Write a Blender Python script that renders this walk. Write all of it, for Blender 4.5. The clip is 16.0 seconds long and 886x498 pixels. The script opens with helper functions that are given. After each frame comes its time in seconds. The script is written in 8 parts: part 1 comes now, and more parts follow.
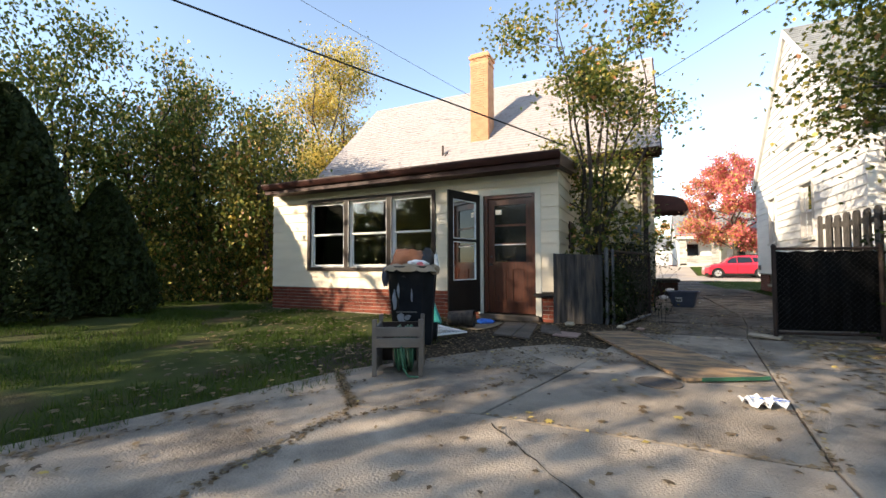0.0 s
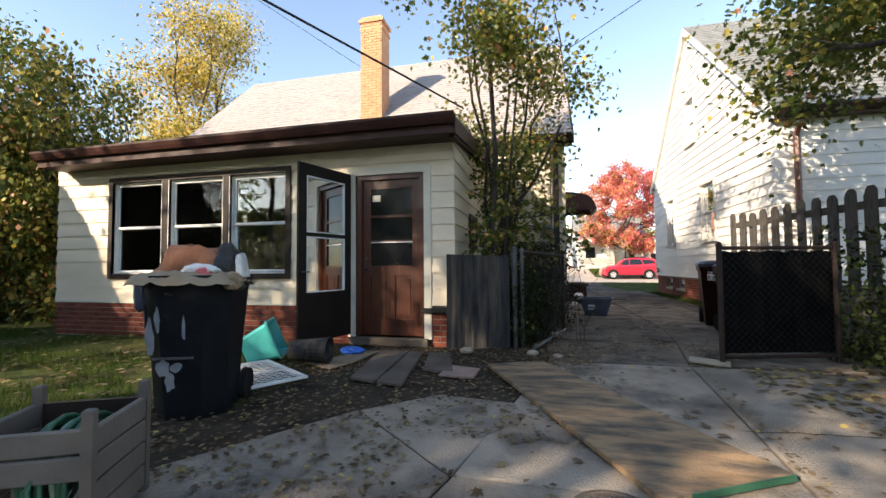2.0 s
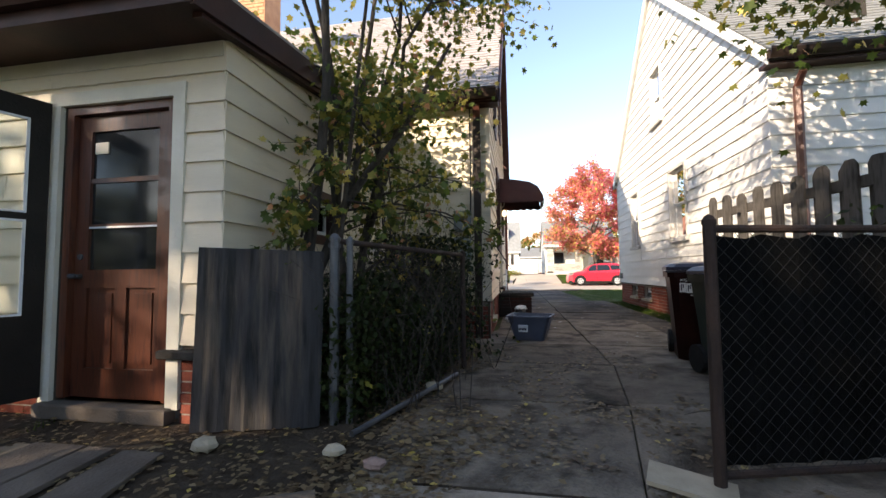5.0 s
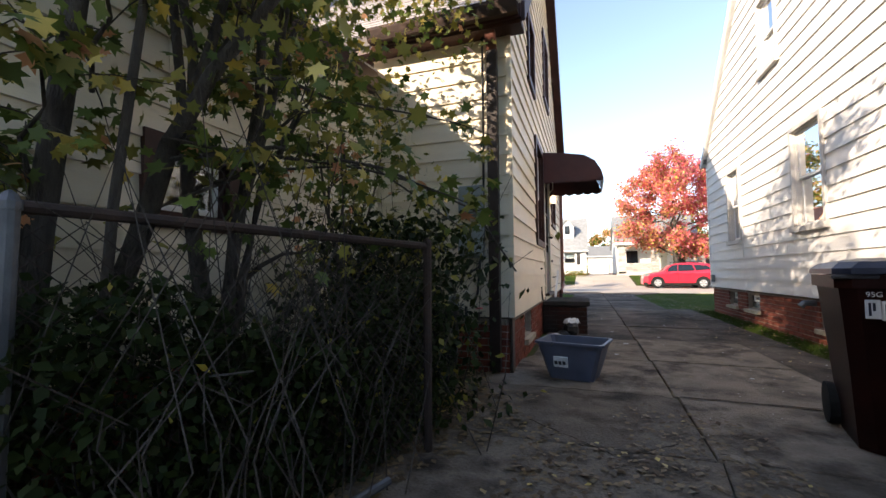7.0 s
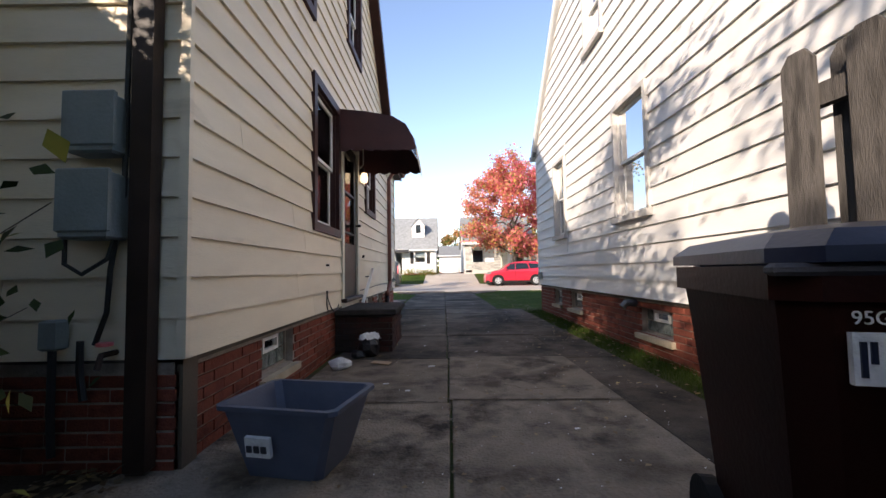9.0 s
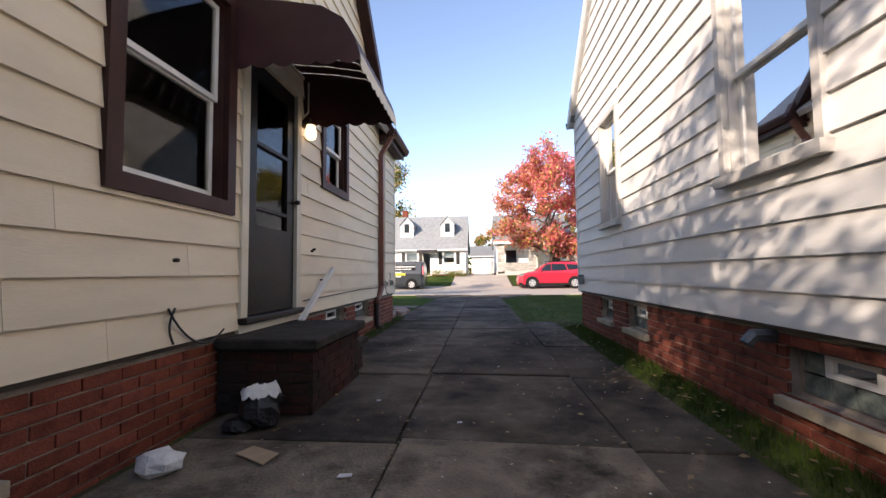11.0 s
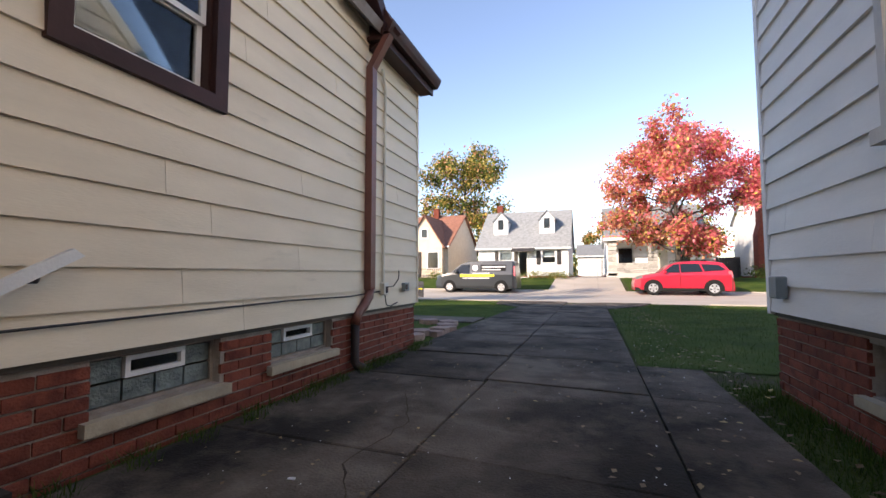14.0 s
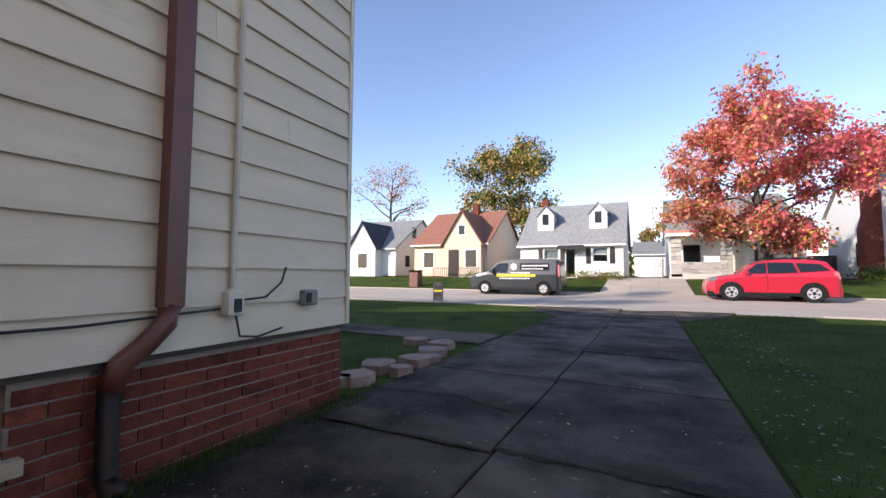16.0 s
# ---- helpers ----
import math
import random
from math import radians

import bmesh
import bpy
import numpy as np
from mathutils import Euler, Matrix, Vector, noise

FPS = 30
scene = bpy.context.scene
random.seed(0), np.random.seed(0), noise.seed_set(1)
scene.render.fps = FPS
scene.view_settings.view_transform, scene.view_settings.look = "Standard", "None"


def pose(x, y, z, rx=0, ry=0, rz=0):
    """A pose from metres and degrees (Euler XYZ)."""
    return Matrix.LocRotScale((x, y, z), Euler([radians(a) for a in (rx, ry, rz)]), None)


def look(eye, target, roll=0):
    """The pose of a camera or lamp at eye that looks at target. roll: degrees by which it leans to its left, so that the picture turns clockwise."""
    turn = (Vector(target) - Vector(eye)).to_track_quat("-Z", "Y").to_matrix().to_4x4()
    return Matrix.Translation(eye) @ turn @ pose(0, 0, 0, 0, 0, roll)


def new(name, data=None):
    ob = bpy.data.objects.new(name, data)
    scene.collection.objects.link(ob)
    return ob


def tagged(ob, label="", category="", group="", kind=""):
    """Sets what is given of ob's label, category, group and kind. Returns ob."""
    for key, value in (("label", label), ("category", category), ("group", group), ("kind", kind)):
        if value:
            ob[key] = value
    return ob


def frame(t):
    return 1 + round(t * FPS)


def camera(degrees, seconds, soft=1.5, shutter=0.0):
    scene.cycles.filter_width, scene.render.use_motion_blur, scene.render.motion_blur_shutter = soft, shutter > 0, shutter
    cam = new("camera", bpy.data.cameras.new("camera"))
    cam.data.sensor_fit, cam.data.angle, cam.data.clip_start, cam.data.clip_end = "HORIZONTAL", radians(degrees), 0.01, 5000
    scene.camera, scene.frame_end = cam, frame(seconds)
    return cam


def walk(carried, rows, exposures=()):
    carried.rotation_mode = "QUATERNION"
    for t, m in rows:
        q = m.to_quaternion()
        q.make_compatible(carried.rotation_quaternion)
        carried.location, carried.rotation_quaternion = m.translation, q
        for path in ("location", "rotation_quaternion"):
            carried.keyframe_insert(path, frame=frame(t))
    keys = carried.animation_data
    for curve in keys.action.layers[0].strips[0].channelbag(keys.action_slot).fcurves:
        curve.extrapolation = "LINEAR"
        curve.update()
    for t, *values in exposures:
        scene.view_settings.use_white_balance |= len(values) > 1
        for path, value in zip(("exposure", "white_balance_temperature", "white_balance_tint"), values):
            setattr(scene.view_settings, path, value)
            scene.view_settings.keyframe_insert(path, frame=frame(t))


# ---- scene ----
cam = camera(94.3, 16.0)
METRES, EYE, TILT, LEAN, TURN = 16.66, 0.95, 0.0, 0.0, 25.5
ROWS = [
    (0.0, 0.0, 0.0, 0.0, 0.01, 2.18, 0.21),
    (0.5, 0.0089, 0.0301, 0.0025, -5.69, 2.18, 0.22),
    (1.0, 0.02, 0.0591, 0.0025, -7.23, 2.27, 0.4),
    (1.5, 0.0312, 0.0904, 0.0024, -9.22, 2.37, 0.36),
    (2.0, 0.0467, 0.1193, 0.0016, -11.95, 2.46, 0.49),
    (2.5, 0.0625, 0.1443, 0.0018, -13.31, 2.64, 0.47),
    (3.0, 0.0797, 0.1656, 0.0006, -18.43, 2.69, 0.64),
    (3.5, 0.0992, 0.1852, -0.0002, -18.48, 3.04, 0.68),
    (4.0, 0.1209, 0.2067, -0.0003, -20.1, 3.09, 0.72),
    (6.5, 0.2045, 0.2835, -0.0006, -6.1, 3.47, 0.3),
    (7.0, 0.2155, 0.3142, -0.0003, -6.08, 3.33, 0.37),
    (7.5, 0.23, 0.3399, -0.0002, -11.19, 3.16, 0.5),
    (8.0, 0.2506, 0.3617, -0.0019, -17.89, 3.14, 0.9),
    (8.5, 0.2738, 0.3809, -0.0034, -22.7, 3.04, 0.9),
    (9.0, 0.2964, 0.4036, -0.0036, -25.39, 3.07, 0.9),
    (11.5, 0.3983, 0.5356, -0.0022, -19.41, 3.31, 0.52),
    (12.0, 0.4174, 0.5632, -0.0021, -17.85, 3.37, 0.44),
    (12.5, 0.4362, 0.5914, -0.0029, -11.34, 3.61, 0.46),
    (13.0, 0.454, 0.6198, -0.0032, -7.04, 3.64, 0.28),
    (13.5, 0.472, 0.6508, -0.0036, -6.7, 3.56, 0.17),
    (14.0, 0.4871, 0.6802, -0.0045, -5.61, 3.57, 0.08),
    (14.5, 0.5016, 0.7125, -0.0045, -5.27, 3.51, -0.1),
    (15.0, 0.5164, 0.7456, -0.0039, -4.9, 3.44, -0.15),
    (15.5, 0.5302, 0.7824, -0.0038, -4.35, 3.38, -0.2),
    (16.0, 0.5443, 0.8182, -0.0039, 1.11, 3.46, -0.26),
]
EXPOSURES = [(0.0, 1.65, 7900, 12), (3.5, 1.65, 7900, 14), (6.5, 1.75, 7750, 16), (7.8, 1.64, 7450, 17), (9.0, 1.34, 7200, 18), (11.5, 1.35, 7300, 20), (13.3, 1.46, 7500, 20), (14.8, 1.2, 7000, 21), (16.0, 1.0, 6700, 21)]
YARD = 0.90     # size of the back yard's plan against the rest


def stand(t, x, y, z, yaw, pitch, roll):
    k = YARD if t < 5 else 1.0
    up = 0.065 if t < 5 else 0.03 if 8 < t < 10 else 0.0
    m = pose(0, 0, EYE * k + up, TILT, LEAN, TURN) @ pose(METRES * x * k, METRES * y * k, METRES * z * k, 90 + pitch, roll, yaw)
    return (t, m)


walk(cam, [stand(*row) for row in ROWS], EXPOSURES)

# ---- world and sun ----
TO_SUN = Vector((-0.70, -1.0, 0.53)).normalized()
world = bpy.data.worlds.new("world")
scene.world = world
world.use_nodes = True
wn = world.node_tree.nodes
sky = wn.new("ShaderNodeTexSky")
sky.sky_type, sky.sun_disc = "NISHITA", False
sky.sun_elevation = math.asin(TO_SUN.z)
sky.sun_rotation = math.atan2(TO_SUN.x, TO_SUN.y)
sky.air_density, sky.dust_density, sky.ozone_density = 0.9, 0.25, 2.0
world.node_tree.links.new(sky.outputs[0], wn["Background"].inputs[0])
wn["Background"].inputs[1].default_value = 0.15
sun = new("sun", bpy.data.lights.new("sun", "SUN"))
sun.data.energy, sun.data.angle, sun.data.color = 3.4, radians(0.5), (1.0, 0.92, 0.80)
sun.matrix_world = look(TO_SUN * 30, (0, 0, 0))


# ---- materials ----
def material(name, rough=0.7, metal=0.0, coat=0.0):
    m = bpy.data.materials.new(name)
    m.use_nodes = True
    b = m.node_tree.nodes["Principled BSDF"]
    b.inputs["Roughness"].default_value, b.inputs["Metallic"].default_value = rough, metal
    b.inputs["Coat Weight"].default_value = coat
    return m, m.node_tree.nodes, m.node_tree.links, b


def surface(name, colors, scale=3.0, rough=0.75, metal=0.0, fine=60.0, bump=0.15, vary=0.12, island=False, stretch=(1, 1, 1), coat=0.0, dirt=None, dirt_at=(0.55, 0.75), dirt_scale=1.2, leaf=0.0):
    """A surface with broad patches between the colours, fine grain, relief and a change from piece to piece."""
    m, n, k, b = material(name, rough, metal, coat)
    tc, mp = n.new("ShaderNodeTexCoord"), n.new("ShaderNodeMapping")
    geo = n.new("ShaderNodeNewGeometry")
    mp.inputs["Scale"].default_value = stretch
    k.new(geo.outputs["Position"], mp.inputs["Vector"])
    big, small, ramp = n.new("ShaderNodeTexNoise"), n.new("ShaderNodeTexNoise"), n.new("ShaderNodeValToRGB")
    for tex, s, d in ((big, scale, 5), (small, fine, 3)):
        tex.inputs["Scale"].default_value, tex.inputs["Detail"].default_value = s, d
        k.new(mp.outputs[0], tex.inputs["Vector"])
    els = ramp.color_ramp.elements
    while len(els) < len(colors):
        els.new(0.5)
    for i, c in enumerate(colors):
        els[i].position, els[i].color = 0.32 + 0.36 * i / max(1, len(colors) - 1), (*c, 1)
    if island:
        k.new(geo.outputs["Random Per Island"], ramp.inputs[0])
        for i in range(len(colors)):
            els[i].position = i / max(1, len(colors) - 1)
    else:
        k.new(big.outputs[0], ramp.inputs[0])
    hsv = n.new("ShaderNodeHueSaturation")
    k.new(ramp.outputs[0], hsv.inputs["Color"])
    info, add, rng = n.new("ShaderNodeObjectInfo"), n.new("ShaderNodeMath"), n.new("ShaderNodeMapRange")
    add.operation = "ADD"
    k.new(info.outputs["Random"], add.inputs[0])
    k.new(small.outputs[0], add.inputs[1])
    rng.inputs["From Min"].default_value, rng.inputs["From Max"].default_value = 0.2, 1.8
    rng.inputs["To Min"].default_value, rng.inputs["To Max"].default_value = 1 - vary, 1 + vary
    k.new(add.outputs[0], rng.inputs["Value"])
    k.new(rng.outputs[0], hsv.inputs["Value"])
    out = hsv.outputs[0]
    if dirt:
        dn, dr, mix = n.new("ShaderNodeTexNoise"), n.new("ShaderNodeMapRange"), n.new("ShaderNodeMix")
        mix.data_type = "RGBA"
        dn.inputs["Scale"].default_value, dn.inputs["Detail"].default_value = dirt_scale, 8
        dn.inputs["Roughness"].default_value = 0.65
        k.new(mp.outputs[0], dn.inputs["Vector"])
        dr.inputs["From Min"].default_value, dr.inputs["From Max"].default_value = dirt_at
        k.new(dn.outputs[0], dr.inputs["Value"])
        k.new(dr.outputs[0], mix.inputs["Factor"])
        k.new(out, mix.inputs["A"])
        mix.inputs["B"].default_value = (*dirt, 1)
        out = mix.outputs["Result"]
    k.new(out, b.inputs["Base Color"])
    bp = n.new("ShaderNodeBump")
    bp.inputs["Strength"].default_value, bp.inputs["Distance"].default_value = bump, 0.02
    k.new(small.outputs[0], bp.inputs["Height"])
    k.new(bp.outputs[0], b.inputs["Normal"])
    if leaf:
        tr, ms = n.new("ShaderNodeBsdfTranslucent"), n.new("ShaderNodeMixShader")
        ms.inputs[0].default_value = leaf
        k.new(out, tr.inputs[0])
        k.new(b.outputs[0], ms.inputs[1])
        k.new(tr.outputs[0], ms.inputs[2])
        k.new(ms.outputs[0], n["Material Output"].inputs[0])
    return m


def glass_mat(name, tint=(0.9, 0.95, 0.95), rough=0.02):
    """A pane: clear, with the mirror of real glass."""
    m, n, k, b = material(name)
    tr, gl, ms, fr = n.new("ShaderNodeBsdfTransparent"), n.new("ShaderNodeBsdfGlossy"), n.new("ShaderNodeMixShader"), n.new("ShaderNodeFresnel")
    tr.inputs[0].default_value, gl.inputs["Roughness"].default_value = (*tint, 1), rough
    fr.inputs[0].default_value = 1.5
    k.new(fr.outputs[0], ms.inputs[0])
    k.new(tr.outputs[0], ms.inputs[1])
    k.new(gl.outputs[0], ms.inputs[2])
    k.new(ms.outputs[0], n["Material Output"].inputs[0])
    return m


M_SIDING = surface("cream_siding", [(0.67, 0.575, 0.435), (0.745, 0.645, 0.495)], 1.5, 0.55, fine=25, bump=0.12, vary=0.06, stretch=(1, 1, 5), dirt=(0.40, 0.34, 0.25), dirt_at=(0.62, 0.9))
M_SIDING_W = surface("white_siding", [(0.68, 0.665, 0.64), (0.75, 0.73, 0.70)], 1.5, 0.55, fine=25, bump=0.1, vary=0.05, stretch=(1, 1, 5), dirt=(0.5, 0.47, 0.42), dirt_at=(0.65, 0.95))
M_SHEATH = surface("dark_sheathing", [(0.06, 0.05, 0.04), (0.09, 0.07, 0.05)], 3)
M_BRICK = surface("red_brick", [(0.10, 0.027, 0.019), (0.20, 0.055, 0.035), (0.145, 0.038, 0.026)], 9, 0.85, fine=90, bump=0.4, vary=0.35, dirt=(0.10, 0.06, 0.05), dirt_at=(0.6, 0.8))
M_MORTAR = surface("mortar", [(0.24, 0.20, 0.165), (0.34, 0.29, 0.25)], 12, 0.95, bump=0.4, dirt=(0.12, 0.10, 0.09), dirt_at=(0.5, 0.8))
M_CHIMNEY = surface("orange_brick", [(0.50, 0.24, 0.13), (0.60, 0.32, 0.18)], 6, 0.85, fine=90, bump=0.3, vary=0.2)
M_BROWN = surface("brown_trim_paint", [(0.030, 0.011, 0.009), (0.055, 0.020, 0.016)], 4, 0.5, vary=0.15, bump=0.08)
M_DARKTRIM = surface("dark_brown_frame", [(0.018, 0.012, 0.010), (0.035, 0.022, 0.018)], 5, 0.45, vary=0.15, bump=0.08)
M_WHITE = surface("white_trim_paint", [(0.66, 0.66, 0.64), (0.76, 0.76, 0.75)], 4, 0.5, vary=0.06, dirt=(0.4, 0.38, 0.34), dirt_at=(0.62, 0.85))
M_CREAM = surface("cream_trim_paint", [(0.58, 0.54, 0.44), (0.66, 0.62, 0.52)], 4, 0.55, vary=0.06, dirt=(0.33, 0.28, 0.2), dirt_at=(0.62, 0.85))
M_TANCASE = surface("greige_casing_paint", [(0.50, 0.475, 0.44), (0.58, 0.555, 0.52)], 4, 0.6, vary=0.08)
M_SILL = surface("limestone_sill", [(0.34, 0.28, 0.20), (0.44, 0.37, 0.27)], 8, 0.85, bump=0.25)
M_DOORWOOD = surface("stained_door_wood", [(0.040, 0.010, 0.006), (0.095, 0.025, 0.011), (0.062, 0.016, 0.008)], 5, 0.38, fine=40, bump=0.1, vary=0.15, stretch=(6, 6, 0.7), coat=0.25)
# Stained driveway concrete, its colour darkened further for the shade between the houses
M_CONCRETE = surface("shaded_weathered_concrete", [(0.040, 0.032, 0.025), (0.138, 0.112, 0.088), (0.080, 0.065, 0.052)], 1.3, 0.9, fine=75, bump=0.6, vary=0.38, dirt=(0.020, 0.017, 0.014), dirt_at=(0.44, 0.62), dirt_scale=0.9)
# Lighter copy, coloured for the driveway stretch where more skylight falls
M_CRUMBLED_SKYLIT = surface("skylit_crumbled_brown_concrete", [(0.075, 0.060, 0.046), (0.215, 0.176, 0.138), (0.14, 0.113, 0.089)], 2.2, 0.95, fine=60, bump=0.8, vary=0.4, dirt=(0.035, 0.028, 0.022), dirt_at=(0.50, 0.66), dirt_scale=1.9)
# Lightest, warmest copy, its colour raised for the sunlit yard
M_YARDCONC = surface("sunlit_yard_concrete", [(0.20, 0.160, 0.122), (0.34, 0.278, 0.215), (0.265, 0.215, 0.168)], 1.3, 0.9, fine=75, bump=0.6, vary=0.30, dirt=(0.075, 0.063, 0.052), dirt_at=(0.48, 0.68), dirt_scale=1.1)
# Door steps: dirt plus the shade between the houses, both in the colour
M_STEPBRICK = surface("shade_darkened_brick", [(0.024, 0.010, 0.008), (0.060, 0.019, 0.013), (0.036, 0.013, 0.010)], 7, 0.85, fine=90, bump=0.4, vary=0.35, dirt=(0.025, 0.02, 0.018), dirt_at=(0.45, 0.6))
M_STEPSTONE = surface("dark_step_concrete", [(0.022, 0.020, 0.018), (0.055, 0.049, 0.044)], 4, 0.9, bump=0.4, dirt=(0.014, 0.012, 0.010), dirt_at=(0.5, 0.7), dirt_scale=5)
M_SOIL = surface("leafy_soil", [(0.032, 0.024, 0.018), (0.065, 0.05, 0.036), (0.045, 0.034, 0.025)], 2.2, 0.98, fine=40, bump=0.9, vary=0.3)
M_TURF = surface("turf_soil", [(0.034, 0.046, 0.014), (0.058, 0.072, 0.022), (0.055, 0.045, 0.027)], 1.3, 0.98, fine=60, bump=0.8, vary=0.3)
M_GRASS = surface("grass_blades", [(0.028, 0.056, 0.009), (0.050, 0.090, 0.013), (0.085, 0.112, 0.022)], 3, 0.6, island=True, vary=0.2, leaf=0.35)
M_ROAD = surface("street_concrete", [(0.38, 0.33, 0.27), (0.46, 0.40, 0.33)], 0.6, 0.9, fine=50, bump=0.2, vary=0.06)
M_SHINGLE = surface("grey_shingles", [(0.27, 0.24, 0.235), (0.36, 0.33, 0.32), (0.31, 0.28, 0.275)], 7, 0.92, fine=120, bump=0.5, vary=0.25)
M_SHINGLE_N = surface("slate_grey_shingles", [(0.17, 0.18, 0.18), (0.25, 0.26, 0.26)], 5, 0.92, fine=120, bump=0.4, vary=0.2)
M_SHINGLE_B = surface("brown_shingles", [(0.20, 0.085, 0.055), (0.30, 0.13, 0.085)], 5, 0.92, fine=120, bump=0.4, vary=0.2)
M_SHINGLE_D = surface("black_shingles", [(0.03, 0.035, 0.045), (0.06, 0.065, 0.075)], 5, 0.92, fine=120, bump=0.4, vary=0.2)
M_STUCCO = surface("yellow_stucco", [(0.58, 0.46, 0.34), (0.64, 0.52, 0.40)], 3, 0.85, vary=0.04)
M_STONE = surface("grey_fieldstone", [(0.26, 0.25, 0.23), (0.45, 0.43, 0.39), (0.35, 0.33, 0.30)], 7, 0.85, island=True, bump=0.4, vary=0.2)
M_GLASS = glass_mat("window_glass")
# Near-black for the sheets that stand for unlit rooms
M_DARKROOM = surface("unlit_room_backing", [(0.03, 0.028, 0.025), (0.06, 0.055, 0.05)], 2)
M_CURTAIN = surface("pale_curtain", [(0.35, 0.35, 0.36), (0.48, 0.48, 0.50)], 3, 0.9, stretch=(8, 8, 0.4))
M_GLASSBLOCK = surface("glass_block", [(0.075, 0.095, 0.09), (0.19, 0.225, 0.21)], 14, 0.12, bump=0.5, vary=0.2, coat=0.5)
M_BINBLACK = surface("black_bin_plastic", [(0.006, 0.0075, 0.010), (0.012, 0.014, 0.018)], 6, 0.45, bump=0.06, vary=0.15, dirt=(0.05, 0.047, 0.043), dirt_at=(0.6, 0.85))
M_BINBROWN = surface("brown_bin_plastic", [(0.012, 0.0038, 0.003), (0.019, 0.0056, 0.0045)], 6, 0.42, bump=0.06, vary=0.1)
M_LIDBLUE = surface("navy_lid_plastic", [(0.010, 0.014, 0.030), (0.016, 0.021, 0.042)], 6, 0.4, bump=0.05)
M_BINGREEN = surface("dark_green_bin_plastic", [(0.005, 0.012, 0.011), (0.008, 0.017, 0.015)], 6, 0.42, bump=0.06)
M_TUB = surface("blue_grey_tub_plastic", [(0.06, 0.075, 0.115), (0.085, 0.10, 0.145)], 5, 0.5, bump=0.06, dirt=(0.09, 0.08, 0.07), dirt_at=(0.6, 0.85))
M_TEAL = surface("teal_plastic", [(0.03, 0.36, 0.34), (0.05, 0.46, 0.42)], 5, 0.4, dirt=(0.05, 0.2, 0.18), dirt_at=(0.6, 0.85))
M_BLUE = surface("bright_blue_plastic", [(0.01, 0.12, 0.55), (0.02, 0.2, 0.7)], 5, 0.4)
M_GREYWOOD = surface("weathered_grey_wood", [(0.045, 0.041, 0.038), (0.095, 0.086, 0.079), (0.065, 0.059, 0.054)], 5, 0.9, fine=50, bump=0.4, vary=0.2, stretch=(5, 5, 0.8))
M_PLY = surface("worn_plywood", [(0.26, 0.155, 0.078), (0.38, 0.235, 0.125), (0.29, 0.20, 0.12)], 1.5, 0.9, fine=60, bump=0.35, stretch=(1, 3, 1), dirt=(0.10, 0.078, 0.058), dirt_at=(0.42, 0.60), dirt_scale=2.6)
M_BOARDS = surface("dirty_floor_board", [(0.070, 0.054, 0.042), (0.14, 0.11, 0.086)], 3, 0.95, bump=0.4, dirt=(0.08, 0.065, 0.05), dirt_at=(0.5, 0.7))
M_RESIN = surface("taupe_resin", [(0.095, 0.081, 0.070), (0.15, 0.130, 0.113)], 4, 0.6, vary=0.1, dirt=(0.12, 0.1, 0.09), dirt_at=(0.55, 0.8))
M_HOSE = surface("green_hose_rubber", [(0.015, 0.09, 0.05), (0.03, 0.13, 0.07)], 5, 0.45)
M_HOSE2 = surface("pale_green_hose", [(0.16, 0.24, 0.16), (0.22, 0.3, 0.2)], 5, 0.45)
M_STEEL = surface("galvanised_steel", [(0.075, 0.08, 0.09), (0.13, 0.136, 0.145)], 8, 0.5, metal=0.6, vary=0.15, dirt=(0.16, 0.12, 0.09), dirt_at=(0.55, 0.8))
M_RUST = surface("rusty_iron", [(0.03, 0.020, 0.017), (0.065, 0.038, 0.028)], 9, 0.8, metal=0.3, bump=0.3)
M_TARP = surface("black_privacy_fabric", [(0.004, 0.004, 0.004), (0.008, 0.008, 0.008)], 5, 0.8, fine=150, bump=0.5, vary=0.2)
M_SHEETMETAL = surface("weathered_grey_panel", [(0.018, 0.018, 0.019), (0.046, 0.045, 0.046), (0.028, 0.027, 0.026)], 3, 0.6, fine=30, bump=0.2, vary=0.2, stretch=(5, 5, 0.5), dirt=(0.12, 0.098, 0.078), dirt_at=(0.50, 0.72), dirt_scale=2.0)
M_BARK = surface("bark", [(0.025, 0.019, 0.016), (0.065, 0.053, 0.044), (0.042, 0.034, 0.028)], 8, 0.95, fine=50, bump=0.8, vary=0.2, stretch=(3, 3, 0.7))
M_DOWNSPOUT = surface("brown_downspout_enamel", [(0.12, 0.040, 0.028), (0.16, 0.055, 0.038)], 3, 0.4, vary=0.1, dirt=(0.2, 0.12, 0.09), dirt_at=(0.62, 0.85))
M_BOXGREY = surface("grey_meter_enamel", [(0.17, 0.20, 0.20), (0.22, 0.25, 0.25)], 4, 0.5)
M_CABLE = surface("black_cable_rubber", [(0.012, 0.012, 0.012), (0.02, 0.02, 0.02)], 5, 0.6)
M_SCREENDOOR = surface("dark_bronze_enamel", [(0.010, 0.008, 0.007), (0.018, 0.014, 0.012)], 4, 0.42, vary=0.1)
M_AWNING = surface("maroon_awning_metal", [(0.045, 0.016, 0.015), (0.075, 0.026, 0.024)], 3, 0.45, vary=0.12)
M_PAPER = surface("crumpled_paper", [(0.55, 0.55, 0.55), (0.75, 0.75, 0.74)], 14, 0.8, bump=0.4)
M_INK = surface("dark_print", [(0.02, 0.02, 0.025), (0.04, 0.04, 0.05)], 5)
M_REDPLASTIC = surface("red_pink_plastic", [(0.65, 0.10, 0.12), (0.75, 0.2, 0.2)], 5, 0.45)
